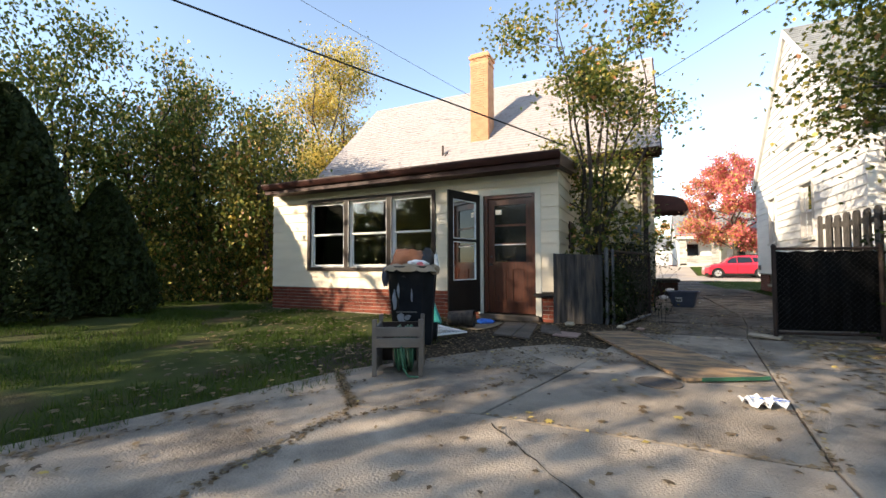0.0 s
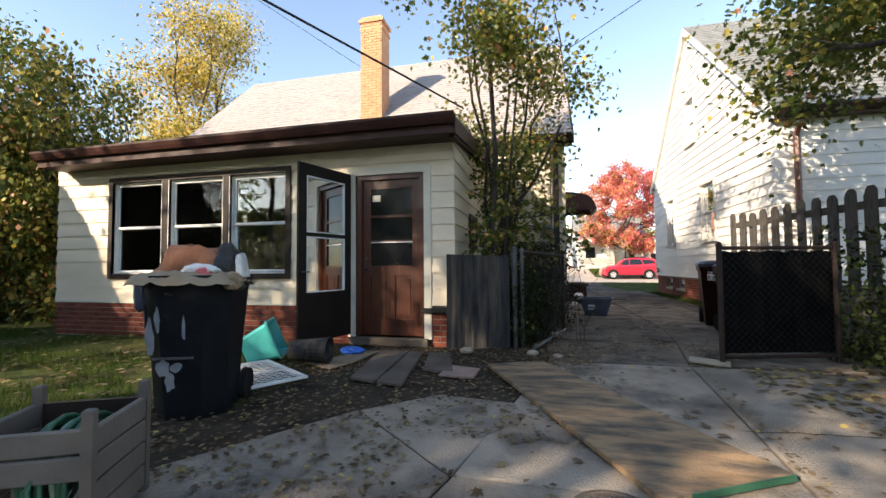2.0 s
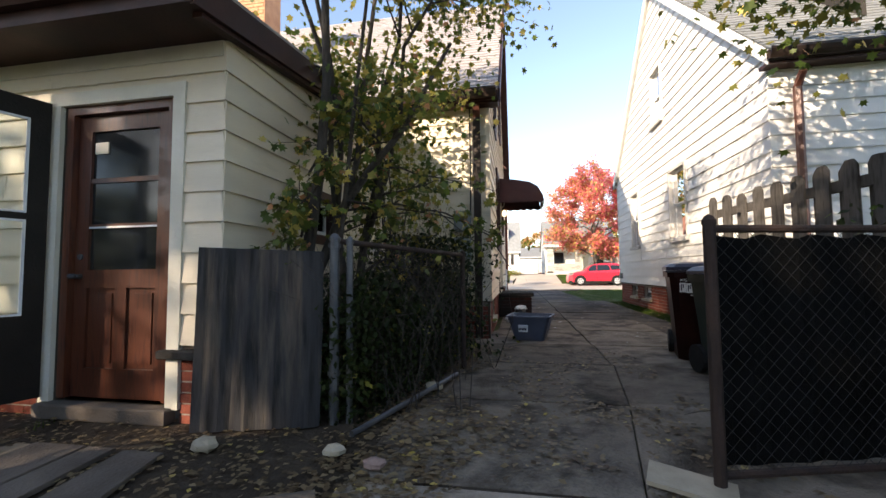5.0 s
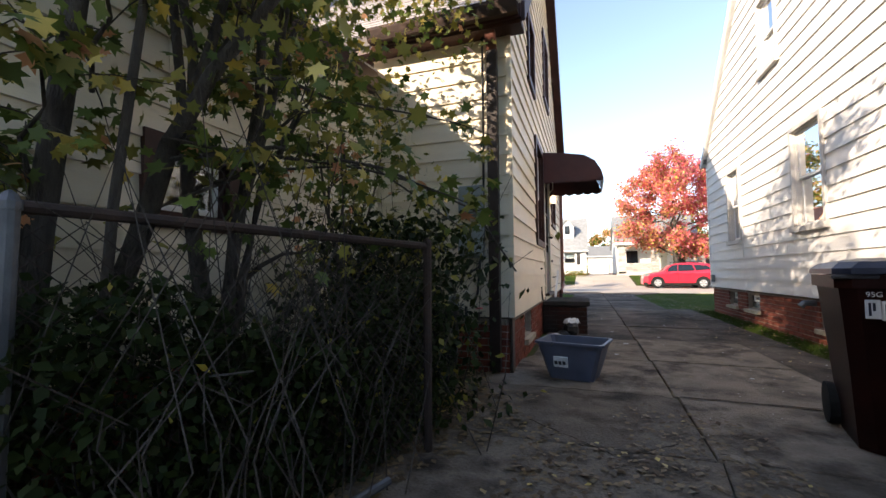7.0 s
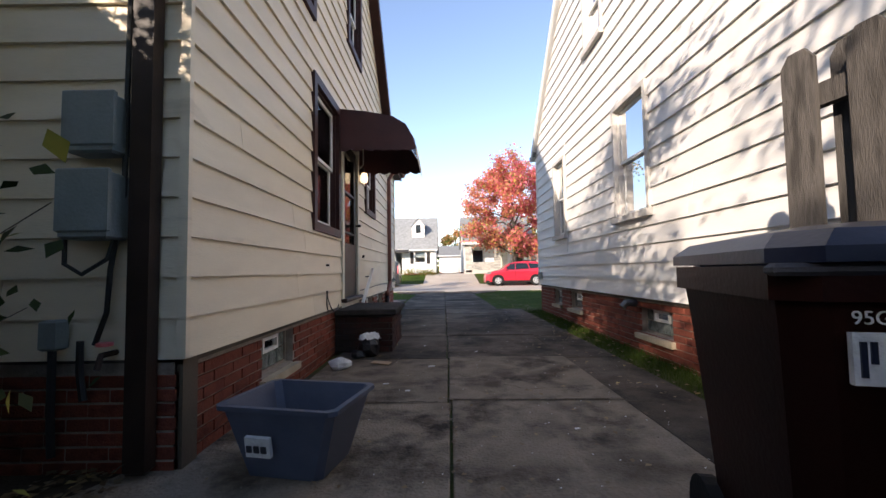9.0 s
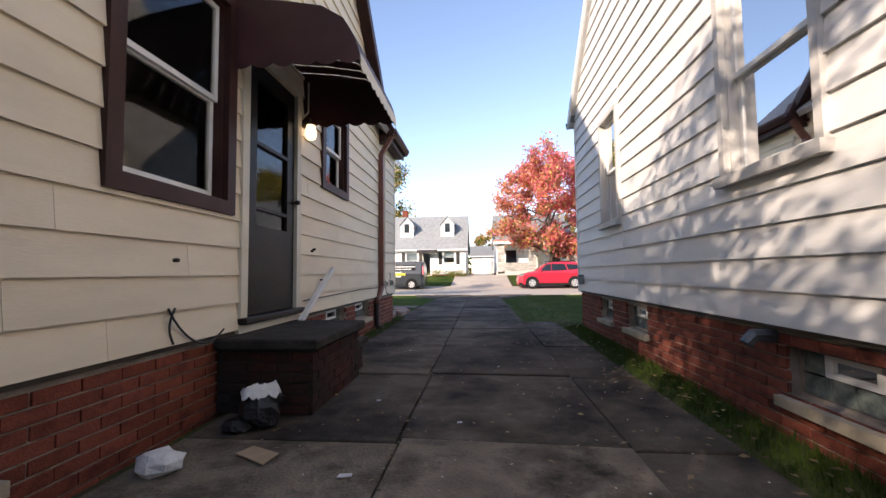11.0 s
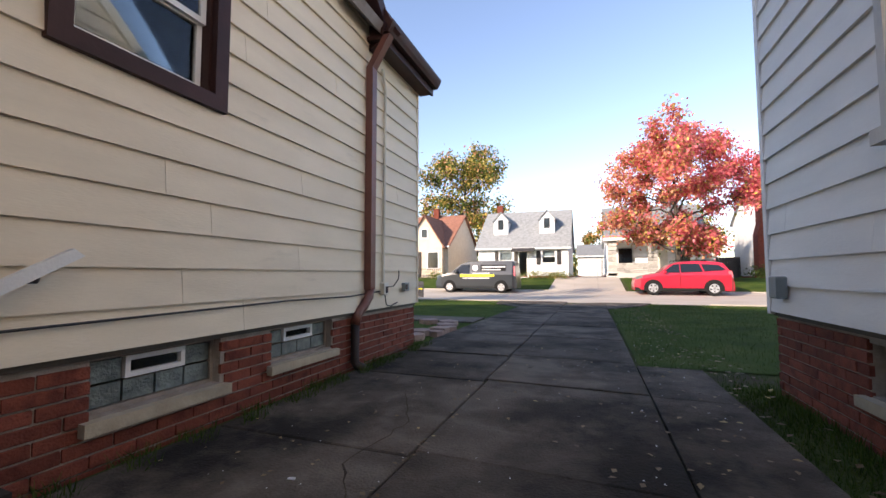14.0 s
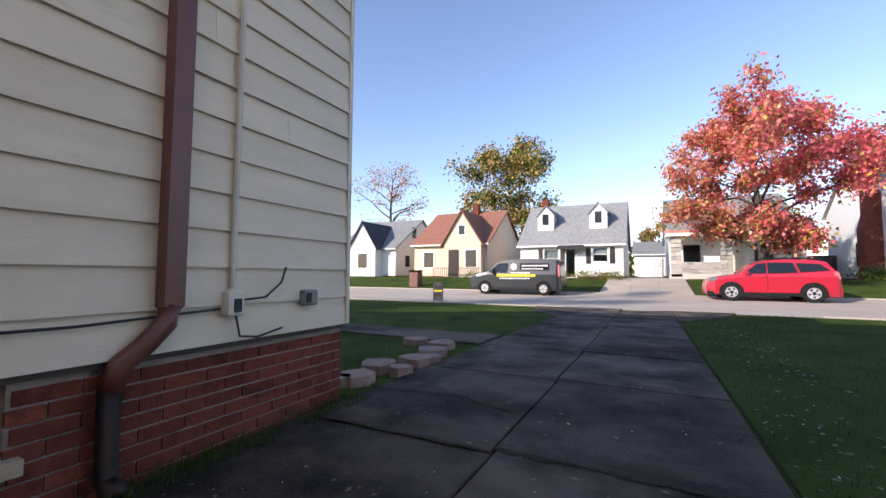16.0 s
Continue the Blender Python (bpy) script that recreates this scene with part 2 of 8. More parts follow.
M_ORANGECLOTH = surface("rust_orange_cloth", [(0.32, 0.12, 0.06), (0.42, 0.17, 0.09)], 7, 0.85, bump=0.5)
M_CARDBOARD = surface("brown_cardboard", [(0.26, 0.19, 0.12), (0.34, 0.25, 0.17)], 7, 0.9)
M_BAGBLACK = surface("black_bag_film", [(0.012, 0.012, 0.013), (0.02, 0.02, 0.022)], 9, 0.3, bump=0.5)
M_SPRAY = surface("white_spray_paint", [(0.16, 0.18, 0.22), (0.26, 0.28, 0.32)], 12, 0.6, vary=0.2)
M_REDCAR = surface("red_car_paint", [(0.40, 0.009, 0.024), (0.44, 0.012, 0.030)], 1, 0.3, vary=0.02, bump=0.0, coat=0.8)
M_VAN = surface("charcoal_car_paint", [(0.014, 0.018, 0.022), (0.018, 0.023, 0.027)], 1, 0.35, vary=0.02, bump=0.0, coat=0.6)
M_CARGLASS = surface("tinted_car_glass", [(0.008, 0.010, 0.012), (0.012, 0.015, 0.018)], 1, 0.1, bump=0.0)
M_TYRE = surface("tyre_rubber", [(0.012, 0.012, 0.012), (0.02, 0.02, 0.02)], 5, 0.85)
M_RIM = surface("silver_rim", [(0.5, 0.5, 0.5), (0.6, 0.6, 0.6)], 5, 0.35, metal=0.6)
M_YELLOW = surface("yellow_lettering", [(0.8, 0.65, 0.04), (0.85, 0.7, 0.06)], 5)
M_STONERED = surface("pinkish_edging_stone", [(0.24, 0.155, 0.13), (0.34, 0.23, 0.19)], 6, 0.9, bump=0.4, vary=0.2)


def dull(m, level):
    """Lowers the specular reflection of a surface."""
    m.node_tree.nodes["Principled BSDF"].inputs["Specular IOR Level"].default_value = level


for m_, level_ in ((M_TARP, 0.05), (M_SCREENDOOR, 0.2), (M_BINBLACK, 0.12), (M_BINBROWN, 0.08), (M_TYRE, 0.1), (M_GRASS, 0.15), (M_BINGREEN, 0.2), (M_LIDBLUE, 0.35), (M_SHEETMETAL, 0.08), (M_BROWN, 0.25), (M_DARKTRIM, 0.25), (M_CONCRETE, 0.2), (M_CRUMBLED_SKYLIT, 0.2), (M_STEPBRICK, 0.2), (M_STEPSTONE, 0.2), (M_SOIL, 0.1), (M_TURF, 0.1), (M_BRICK, 0.2), (M_GREYWOOD, 0.2), (M_DARKROOM, 0.0), (M_AWNING, 0.3)):
    dull(m_, level_)

# ---- mesh tools ----
PLAN = [1.0]    # scale of the plan in use


class Geo:
    """Collects points and faces of one mesh, in world coordinates."""

    def __init__(self):
        self.v, self.f, self.m = [], [], []

    def add(self, verts, faces, mat=0):
        n = len(self.v)
        self.v += [tuple(p) for p in verts]
        self.f += [tuple(n + i for i in f) for f in faces]
        self.m += [mat] * len(faces)
        return self

    def box(self, a, b, mx=None, mat=0, chamfer=0.0):
        (x0, y0, z0), (x1, y1, z1) = a, b
        if chamfer:
            c = chamfer
            vs = []
            for z, k in ((z0, c), (z0 + c, 0), (z1 - c, 0), (z1, c)):
                vs += [(x0 + k, y0 + k, z), (x1 - k, y0 + k, z), (x1 - k, y1 - k, z), (x0 + k, y1 - k, z)]
            fs = [(3, 2, 1, 0), (12, 13, 14, 15)]
            for r in range(3):
                for i in range(4):
                    j = (i + 1) % 4
                    fs.append((r * 4 + i, r * 4 + j, r * 4 + 4 + j, r * 4 + 4 + i))
        else:
            vs = [(x0, y0, z0), (x1, y0, z0), (x1, y1, z0), (x0, y1, z0), (x0, y0, z1), (x1, y0, z1), (x1, y1, z1), (x0, y1, z1)]
            fs = [(3, 2, 1, 0), (4, 5, 6, 7), (0, 1, 5, 4), (1, 2, 6, 5), (2, 3, 7, 6), (3, 0, 4, 7)]
        if mx is not None:
            vs = [mx @ Vector(p) for p in vs]
        return self.add(vs, fs, mat)

    def prism(self, poly, vec, mat=0):
        """A closed outline swept along vec."""
        n, vec = len(poly), Vector(vec)
        vs = [Vector(p) for p in poly] + [Vector(p) + vec for p in poly]
        fs = [tuple(range(n))[::-1], tuple(range(n, 2 * n))] + [(i, (i + 1) % n, n + (i + 1) % n, n + i) for i in range(n)]
        return self.add(vs, fs, mat)

    def tube(self, pts, radii, n=6, mat=0, caps=True):
        pts = [Vector(p) for p in pts]
        if not hasattr(radii, "__len__"):
            radii = [radii] * len(pts)
        vs, fs = [], []
        up = Vector((0.13, 0.21, 0.97))
        for i, p in enumerate(pts):
            d = (pts[min(i + 1, len(pts) - 1)] - pts[max(i - 1, 0)]).normalized()
            s = d.cross(up)
            s = s.normalized() if s.length > 1e-4 else Vector((1, 0, 0))
            t = d.cross(s)
            for j in range(n):
                a = 2 * math.pi * j / n
                vs.append(p + (s * math.cos(a) + t * math.sin(a)) * radii[i])
        for i in range(len(pts) - 1):
            for j in range(n):
                k = (j + 1) % n
                fs.append((i * n + j, i * n + k, i * n + n + k, i * n + n + j))
        if caps:
            fs += [tuple(range(n))[::-1], tuple(range(len(vs) - n, len(vs)))]
        return self.add(vs, fs, mat)

    def lathe(self, center, profile, n=16, mat=0, squash=1.0):
        """Rings of (radius, height) about the upright line through center."""
        c = Vector(center)
        vs = [c + Vector((r * math.cos(2 * math.pi * j / n), squash * r * math.sin(2 * math.pi * j / n), z)) for r, z in profile for j in range(n)]
        fs = [(i * n + j, i * n + (j + 1) % n, i * n + n + (j + 1) % n, i * n + n + j) for i in range(len(profile) - 1) for j in range(n)]
        fs += [tuple(range(n))[::-1], tuple(range(len(vs) - n, len(vs)))]
        return self.add(vs, fs, mat)

    def ob(self, name, mats, parent=None, label="", smooth=False, **tags):
        mats = mats if isinstance(mats, (list, tuple)) else [mats]
        v = np.array(self.v, dtype=float) * PLAN[0]
        lo, hi = v.min(0), v.max(0)
        o = Vector(((lo[0] + hi[0]) / 2, (lo[1] + hi[1]) / 2, lo[2]))
        me = bpy.data.meshes.new(name)
        me.from_pydata((v - np.array(o)).tolist(), [], self.f)
        for m in mats:
            me.materials.append(m)
        if len(mats) > 1:
            me.polygons.foreach_set("material_index", self.m)
        if smooth:
            me.polygons.foreach_set("use_smooth", [True] * len(me.polygons))
        ob = new(name, me)
        if parent is not None:
            ob.parent = parent
            ob.location = o - world_place(parent)
        else:
            ob.location = o
        return tagged(ob, label, **tags)


def world_place(ob):
    p = Vector(ob.location)
    while ob.parent:
        ob = ob.parent
        p += ob.location
    return p


def thing(name, at, label="", category="", group="", kind=""):
    ob = new(name)
    ob.location = Vector(at) * PLAN[0]
    ob.empty_display_size = 0.2
    return tagged(ob, label, category, group, kind)


def gz(x, y):
    """Height of the ground."""
    if y < 19:
        return 0.0
    if y < 29.2:
        return -0.10 * (y - 19) / 10.2
    if y < 38.6:
        return -0.16
    return -0.06 + 0.70 * min(1.0, (y - 38.6) / 6.0)


# ---- walls ----
def rows_for(z0, z1, openings):
    """Cuts a band of height at the heads and sills of the openings."""
    zs = sorted({z0, z1, *[z for o in openings for z in (o[2], o[3]) if z0 + 0.004 < z < z1 - 0.004]})
    return list(zip(zs[:-1], zs[1:]))


def spans(u0, u1, za, zb, openings):
    cuts = [(u0, u1)]
    for a, b, c, d in openings:
        if c < zb - 0.002 and d > za + 0.002:
            cuts = [s for p, q in cuts for s in ((p, min(q, a)), (max(p, b), q)) if s[1] - s[0] > 0.005]
    return cuts


def wall(name, origin, u, n, limits, z0, z1, openings, mat, parent, thick=0.12, label="", zbreaks=()):
    """A wall with real openings. Outer face through origin along u, facing n; limits(z) gives its two ends."""
    g, o, u, n = Geo(), Vector(origin), Vector(u), Vector(n)
    zs = sorted({z0, z1, *zbreaks})
    for a, b in zip(zs[:-1], zs[1:]):
        for za, zb in rows_for(a, b, openings):
            la, lb = limits(za + 1e-4), limits(zb - 1e-4)
            for p, q in spans(min(la[0], lb[0]), max(la[1], lb[1]), za, zb, openings):
                quad = [(max(p, la[0]), za), (min(q, la[1]), za), (min(q, lb[1]), zb), (max(p, lb[0]), zb)]
                g.prism([o + u * s + Vector((0, 0, z)) for s, z in quad], -n * thick)
    return g.ob(name, mat, parent, label)


def siding(origin, u, n, limits, z0, z1, openings, mat, parent, step=0.196, seam=3.66, seed=1):
    """Lapped boards, one object a course, butted at staggered joints."""
    o, u, n = Vector(origin), Vector(u), Vector(n)
    rnd = random.Random(seed)
    z, course, step = z0, 0, step / PLAN[0]
    while z < z1 - 0.02:
        ztop = min(z + step, z1)
        g = Geo()
        joint = rnd.uniform(0.4, seam)
        bands = rows_for(z, ztop, openings)
        for za, zb in bands:
            la, lb = limits(za), limits(zb)
            ta, tb = [0.026 - 0.020 * (h - z) / step for h in (za, zb)]
            for p, q in spans(la[0], la[1], za, zb, openings):
                cuts, s = [p], joint - seam * 3
                while s < q:
                    if s > p + 0.15 and s < q - 0.15:
                        cuts.append(s)
                    s += seam
                cuts.append(q)
                for c, d in zip(cuts[:-1], cuts[1:]):
                    d2 = d - (0.003 if d != q else 0)
                    pa, pb = c, d2
                    ta0, tb0 = max(c, lb[0]), min(d2, lb[1])
                    if tb0 - ta0 < 0.004:
                        tb0 = ta0 = max(lb[0], min(c, lb[1]))
                        tb0 += 0.004
                    pts = []
                    for w0, w1, w2, w3 in ((0, 0, 0, 0), (ta, ta, tb, tb)):
                        pts += [o + u * pa + n * w0 + Vector((0, 0, za)), o + u * pb + n * w1 + Vector((0, 0, za)), o + u * tb0 + n * w2 + Vector((0, 0, zb)), o + u * ta0 + n * w3 + Vector((0, 0, zb))]
                    g.add(pts, [(0, 3, 2, 1), (4, 5, 6, 7), (0, 1, 5, 4), (1, 2, 6, 5), (2, 3, 7, 6), (3, 0, 4, 7)])
                    g.ob("siding_board", mat, parent)
                    g = Geo()
        z, course = ztop, course + 1


BRICK_MESH = {}


def brick_mesh(length, mat):
    key = (round(length, 2), mat.name)
    if key not in BRICK_MESH:
        g = Geo().box((-length / 2, -0.012, 0), (length / 2, 0.012, 0.057), chamfer=0.003)
        me = bpy.data.meshes.new("brick")
        me.from_pydata(g.v, [], g.f)
        me.materials.append(mat)
        BRICK_MESH[key] = me
    return BRICK_MESH[key]


def bricks(origin, u, n, u0, u1, z0, z1, openings, parent, near=(-1e9, 1e9), mat=None, seed=3):
    """Running bond, each brick proud of the mortar; those outside near are joined into one mesh."""
    mat = mat or M_BRICK
    o, u, n = Vector(origin), Vector(u), Vector(n)
    turn = math.atan2(u.y, u.x)
    rnd = random.Random(seed)
    base, rest, K = world_place(parent), Geo(), PLAN[0]
    row, z = 0, z0
    while z + 0.057 <= z1 + 0.012:
        s = u0 - (0.105 / K if row % 2 else 0.0)
        while s < u1 - 0.02:
            a, b = max(s, u0), min(s + 0.198 / K, u1)
            s += 0.208 / K
            keep = [(a, b)]
            for p, q, c, d in openings:
                if c < z + 0.05 and d > z + 0.01:
                    keep = [t for x, y in keep for t in ((x, min(y, p)), (max(x, q), y)) if t[1] - t[0] > 0.03]
            for x, y in keep:
                at = o + u * ((x + y) / 2) + n * rnd.uniform(-0.003, 0.003) + Vector((0, 0, z))
                if near[0] <= (x + y) / 2 <= near[1]:
                    br = new("brick", brick_mesh(round((y - x) * K, 2), mat))
                    br.parent, br.location = parent, at * K - base
                    br.rotation_euler = (0, 0, turn + rnd.uniform(-0.006, 0.006))
                else:
                    rest.box((-(y - x) / 2, -0.012, 0), ((y - x) / 2, 0.012, 0.057), Matrix.Translation(at) @ Matrix.Rotation(turn, 4, "Z"))
        row, z = row + 1, z + 0.0677 / K
    if rest.v:
        rest.ob("brickwork", mat, parent, kind="stuff")


def ring(g, o, u, n, a, b, c, d, w, n0, n1, mat=0, wb=None):
    """A rectangular frame a..b by c..d, w wide outwards, from n0 to n1 off the wall."""
    wb = w if wb is None else wb
    Z = Vector((0, 0, 1))

    def bar(p, q, r, s):
        g.prism([o + u * p + Z * r + n * n0, o + u * q + Z * r + n * n0, o + u * q + Z * s + n * n0, o + u * p + Z * s + n * n0], n * (n1 - n0), mat)
    bar(a - w, a, c - wb, d + w)
    bar(b, b + w, c - wb, d + w)
    bar(a, b, d, d + w)
    bar(a, b, c - wb, c)


def window(parent, origin, u, n, a, b, c, d, casing, sash=None, casing_w=0.09, label="", sill=None, hung=True, curtain=False):
    """A double-hung window in the opening a..b, c..d."""
    sash = sash or M_WHITE
    o, u, n = Vector(origin), Vector(u), Vector(n)
    Z = Vector((0, 0, 1))
    g = Geo()
    ring(g, o, u, n, a, b, c, d, casing_w, 0.0, 0.045)
    ring(g, o, u, n, a + 0.015, b - 0.015, c + 0.015, d - 0.015, 0.015, -0.12, 0.0)
    w = g.ob("window", casing, parent, label)
    if sill:
        s = Geo()
        s.prism([o + u * (a - casing_w - 0.02) + Z * (c - 0.07) + n * -0.02, o + u * (b + casing_w + 0.02) + Z * (c - 0.07) + n * -0.02, o + u * (b + casing_w + 0.02) + Z * (c + 0.0) + n * -0.02, o + u * (a - casing_w - 0.02) + Z * (c + 0.0) + n * -0.02], n * 0.10)
        s.ob("window_sill", sill, w)
    mid = (c + d) / 2
    halves = ((c + 0.02, mid + 0.015, -0.06), (mid - 0.015, d - 0.02, -0.03)) if hung else ((c + 0.02, d - 0.02, -0.04),)
    for z0, z1, off in halves:
        s = Geo()
        ring(s, o, u, n, a + 0.055, b - 0.055, z0 + 0.04, z1 - 0.035, 0.035, off - 0.025, off)
        s.ob("sash", sash, w)
        p = Geo()
        p.prism([o + u * (a + 0.05) + Z * (z0 + 0.035) + n * (off - 0.014), o + u * (b - 0.05) + Z * (z0 + 0.035) + n * (off - 0.014), o + u * (b - 0.05) + Z * (z1 - 0.03) + n * (off - 0.014), o + u * (a + 0.05) + Z * (z1 - 0.03) + n * (off - 0.014)], n * 0.004)
        pane = p.ob("pane", M_GLASS, w)
    if curtain:
        p = Geo()
        k = 24
        top, bot = d - 0.03, c + (0.03 if curtain is True else curtain)
        pts = [o + u * (a + 0.03 + (b - a - 0.06) * i / k) + n * (-0.17 + 0.012 * math.sin(i * 2.1)) + Z * z for z in (bot, top) for i in range(k + 1)]
        p.add(pts, [(i, i + 1, k + 2 + i, k + 1 + i) for i in range(k)])
        p.ob("curtain", M_CURTAIN, w)
    return w


def block_window(parent, origin, u, n, a, b, c, d, frame_mat=None, vent=True, cols=4, rows=2):
    """A basement window of glass blocks with a small hopper sash and a stone sill."""
    o, u, n, Z = Vector(origin), Vector(u), Vector(n), Vector((0, 0, 1))
    g = Geo()
    ring(g, o, u, n, a + 0.02, b - 0.02, c + 0.02, d - 0.02, 0.02, -0.11, -0.06)
    w = g.ob("basement_window", frame_mat or M_MORTAR, parent, "glass block basement window in a brick opening")
    s = Geo()
    s.prism([o + u * (a - 0.04) + Z * (c - 0.065) + n * -0.1, o + u * (b + 0.04) + Z * (c - 0.065) + n * -0.1, o + u * (b + 0.04) + Z * (c - 0.008) + n * -0.1, o + u * (a - 0.04) + Z * (c - 0.002) + n * -0.1], n * 0.16)
    s.ob("window_sill", M_SILL, w, "worn stone sill")
    bw, bh = (b - a - 0.04) / cols, (d - c - 0.04) / rows
    for i in range(cols):
        for j in range(rows):
            if vent and rows > 1 and j == rows - 1 and 0 < i < cols - 1:
                continue
            x, z = a + 0.02 + i * bw, c + 0.02 + j * bh
            q = Geo()
            q.prism([o + u * (x + 0.006) + Z * (z + 0.006) + n * -0.10, o + u * (x + bw - 0.006) + Z * (z + 0.006) + n * -0.10, o + u * (x + bw - 0.006) + Z * (z + bh - 0.006) + n * -0.10, o + u * (x + 0.006) + Z * (z + bh - 0.006) + n * -0.10], n * 0.03)
            q.ob("glass_block", M_GLASSBLOCK, w)
    if vent and rows > 1:
        q = Geo()
        x0, x1, z0 = a + 0.02 + bw, b - 0.02 - bw, c + 0.02 + bh * (rows - 1.0)
        ring(q, o, u, n, x0 + 0.03, x1 - 0.03, z0 + 0.03, d - 0.045, 0.025, -0.09, -0.055)
        q.ob("vent_sash", M_WHITE, w, "white hopper vent frame")
        q = Geo()
        q.prism([o + u * (x0 + 0.02) + Z * (z0 + 0.02) + n * -0.08, o + u * (x1 - 0.02) + Z * (z0 + 0.02) + n * -0.08, o + u * (x1 - 0.02) + Z * (d - 0.03) + n * -0.08, o + u * (x0 + 0.02) + Z * (d - 0.03) + n * -0.08], n * 0.004)
        q.ob("pane", M_GLASS, w)
    return w


def roof_slab(name, pts, thick, mat, parent, label=""):
    """A sloping roof sheet of that thickness under the given top outline."""
    a, b, c = [Vector(p) for p in pts[:3]]
    nn = (b - a).cross(c - a).normalized()
    if nn.z < 0:
        nn = -nn
    return Geo().prism([Vector(p) - nn * thick for p in pts], nn * thick).ob(name, mat, parent, label)


def shingle_rows(parent, eave_a, eave_b, ridge_a, ridge_b, mat, step=0.14, tab=0.30, seed=1):
    """Courses of shingle tabs over a roof slope, joined into one mesh."""
    rnd = random.Random(seed)
    ea, eb, ra, rb = [Vector(p) for p in (eave_a, eave_b, ridge_a, ridge_b)]
    up = (ra - ea)
    rows = int(up.length / step)
    nn = (eb - ea).cross(ra - ea).normalized()
    if nn.z < 0:
        nn = -nn
    g = Geo()
    for r in range(rows):
        t0, t1 = r / rows, (r + 1.03) / rows
        a0, b0, a1, b1 = ea.lerp(ra, t0), eb.lerp(rb, t0), ea.lerp(ra, min(1, t1)), eb.lerp(rb, min(1, t1))
        L = (b0 - a0).length
        s = -rnd.uniform(0, tab)
        while s < L:
            p, q = max(0, s) / L, min(L, s + tab - 0.006) / L
            s += tab
            if q - p < 0.002:
                continue
            h = 0.010 + rnd.uniform(0, 0.006)
            g.add([a0.lerp(b0, p) + nn * 0.002, a0.lerp(b0, q) + nn * 0.002, a0.lerp(b0, q) + nn * h, a0.lerp(b0, p) + nn * h, a1.lerp(b1, q) + nn * 0.003, a1.lerp(b1, p) + nn * 0.003],
                  [(0, 1, 2, 3), (3, 2, 4, 5)])
    return g.ob("shingles", mat, parent, kind="stuff")


# ---- ground ----
def sheet(name, xs, ys, drop, mat, label="", rough=0.0, seed=0, **tags):
    g = Geo()
    noise.seed_set(seed)
    g.add([(x, y, gz(x, y) + drop + rough * noise.noise(Vector((x * 1.3, y * 1.3, 0)))) for y in ys for x in xs],
          [(j * len(xs) + i, j * len(xs) + i + 1, (j + 1) * len(xs) + i + 1, (j + 1) * len(xs) + i) for j in range(len(ys) - 1) for i in range(len(xs) - 1)])
    return g.ob(name, mat, None, label, **tags)


xs = [-2500, -300, -60, *np.arange(-24, 24.1, 0.8).tolist(), 60, 300, 2500]
ys = [-2500, -300, -60, *np.arange(-14, 28.9, 0.8).tolist(), 29.19, 29.21, 38.59, 38.61, 40, 42, 44.6, 50, 60, 120, 400, 2500]
sheet("ground", xs, ys, -0.035, M_TURF, "shaded turf and bare earth ground", kind="structure")

# Street with its kerbs
sheet("road", [-200, -60, -20, 0, 20, 60, 200], [29.2, 31, 33, 35, 37, 38.6], 0.0, M_ROAD, "sunlit pale concrete street", kind="structure")
for y0, y1, nm in ((29.05, 29.2, "kerb"), (38.6, 38.75, "kerb")):
    g = Geo()
    for x0 in range(-60, 60, 3):
        if (y0 < 30 and -0.2 < x0 + 1.5 < 4.6) or (y0 > 30 and -0.5 < x0 + 1.5 < 4.6):
            continue
        g.box((x0, y0, -0.5), (x0 + 2.985, y1, gz(0, 29.0) + 0.015 if y0 < 30 else gz(0, 38.7) + 0.03))
    g.ob(nm, M_ROAD, None, "pale concrete kerb", kind="structure")

# Driveway slabs between the houses and the yard pavement
drive = thing("pavement", (1.7, 9, 0), "cracked and stained concrete driveway with leaf-filled joints", "driveway", kind="structure")


def slab(poly, top=0.0, mat=M_CONCRETE, parent=drive, name="concrete_slab"):
    c = Vector((sum(p[0] for p in poly) / len(poly), sum(p[1] for p in poly) / len(poly)))
    pts = []
    for p in poly:
        d = (c - Vector(p)).normalized() * 0.012
        x, y = p[0] + d.x, p[1] + d.y
        pts.append((x, y, gz(x, y) + top))
    n = len(pts)
    g = Geo().add([(x, y, z - 0.09) for x, y, z in pts] + [(x, y, z - 0.006) for x, y, z in pts] + [(x + (c.x - x) * 0.012, y + (c.y - y) * 0.012, z) for x, y, z in pts],
                  [tuple(range(n))[::-1], tuple(range(2 * n, 3 * n))] + [(k * n + i, k * n + (i + 1) % n, (k + 1) * n + (i + 1) % n, (k + 1) * n + i) for k in (0, 1) for i in range(n)])
    return g.ob(name, mat, parent)


rs = random.Random(8)
jy = [6.22, 7.45, 8.7, 9.8, 11.14, 12.62, 14.1, 15.6, 17.1, 18.2, 19.8, 21.3, 22.9, 24.4, 25.9, 27.5, 29.2]
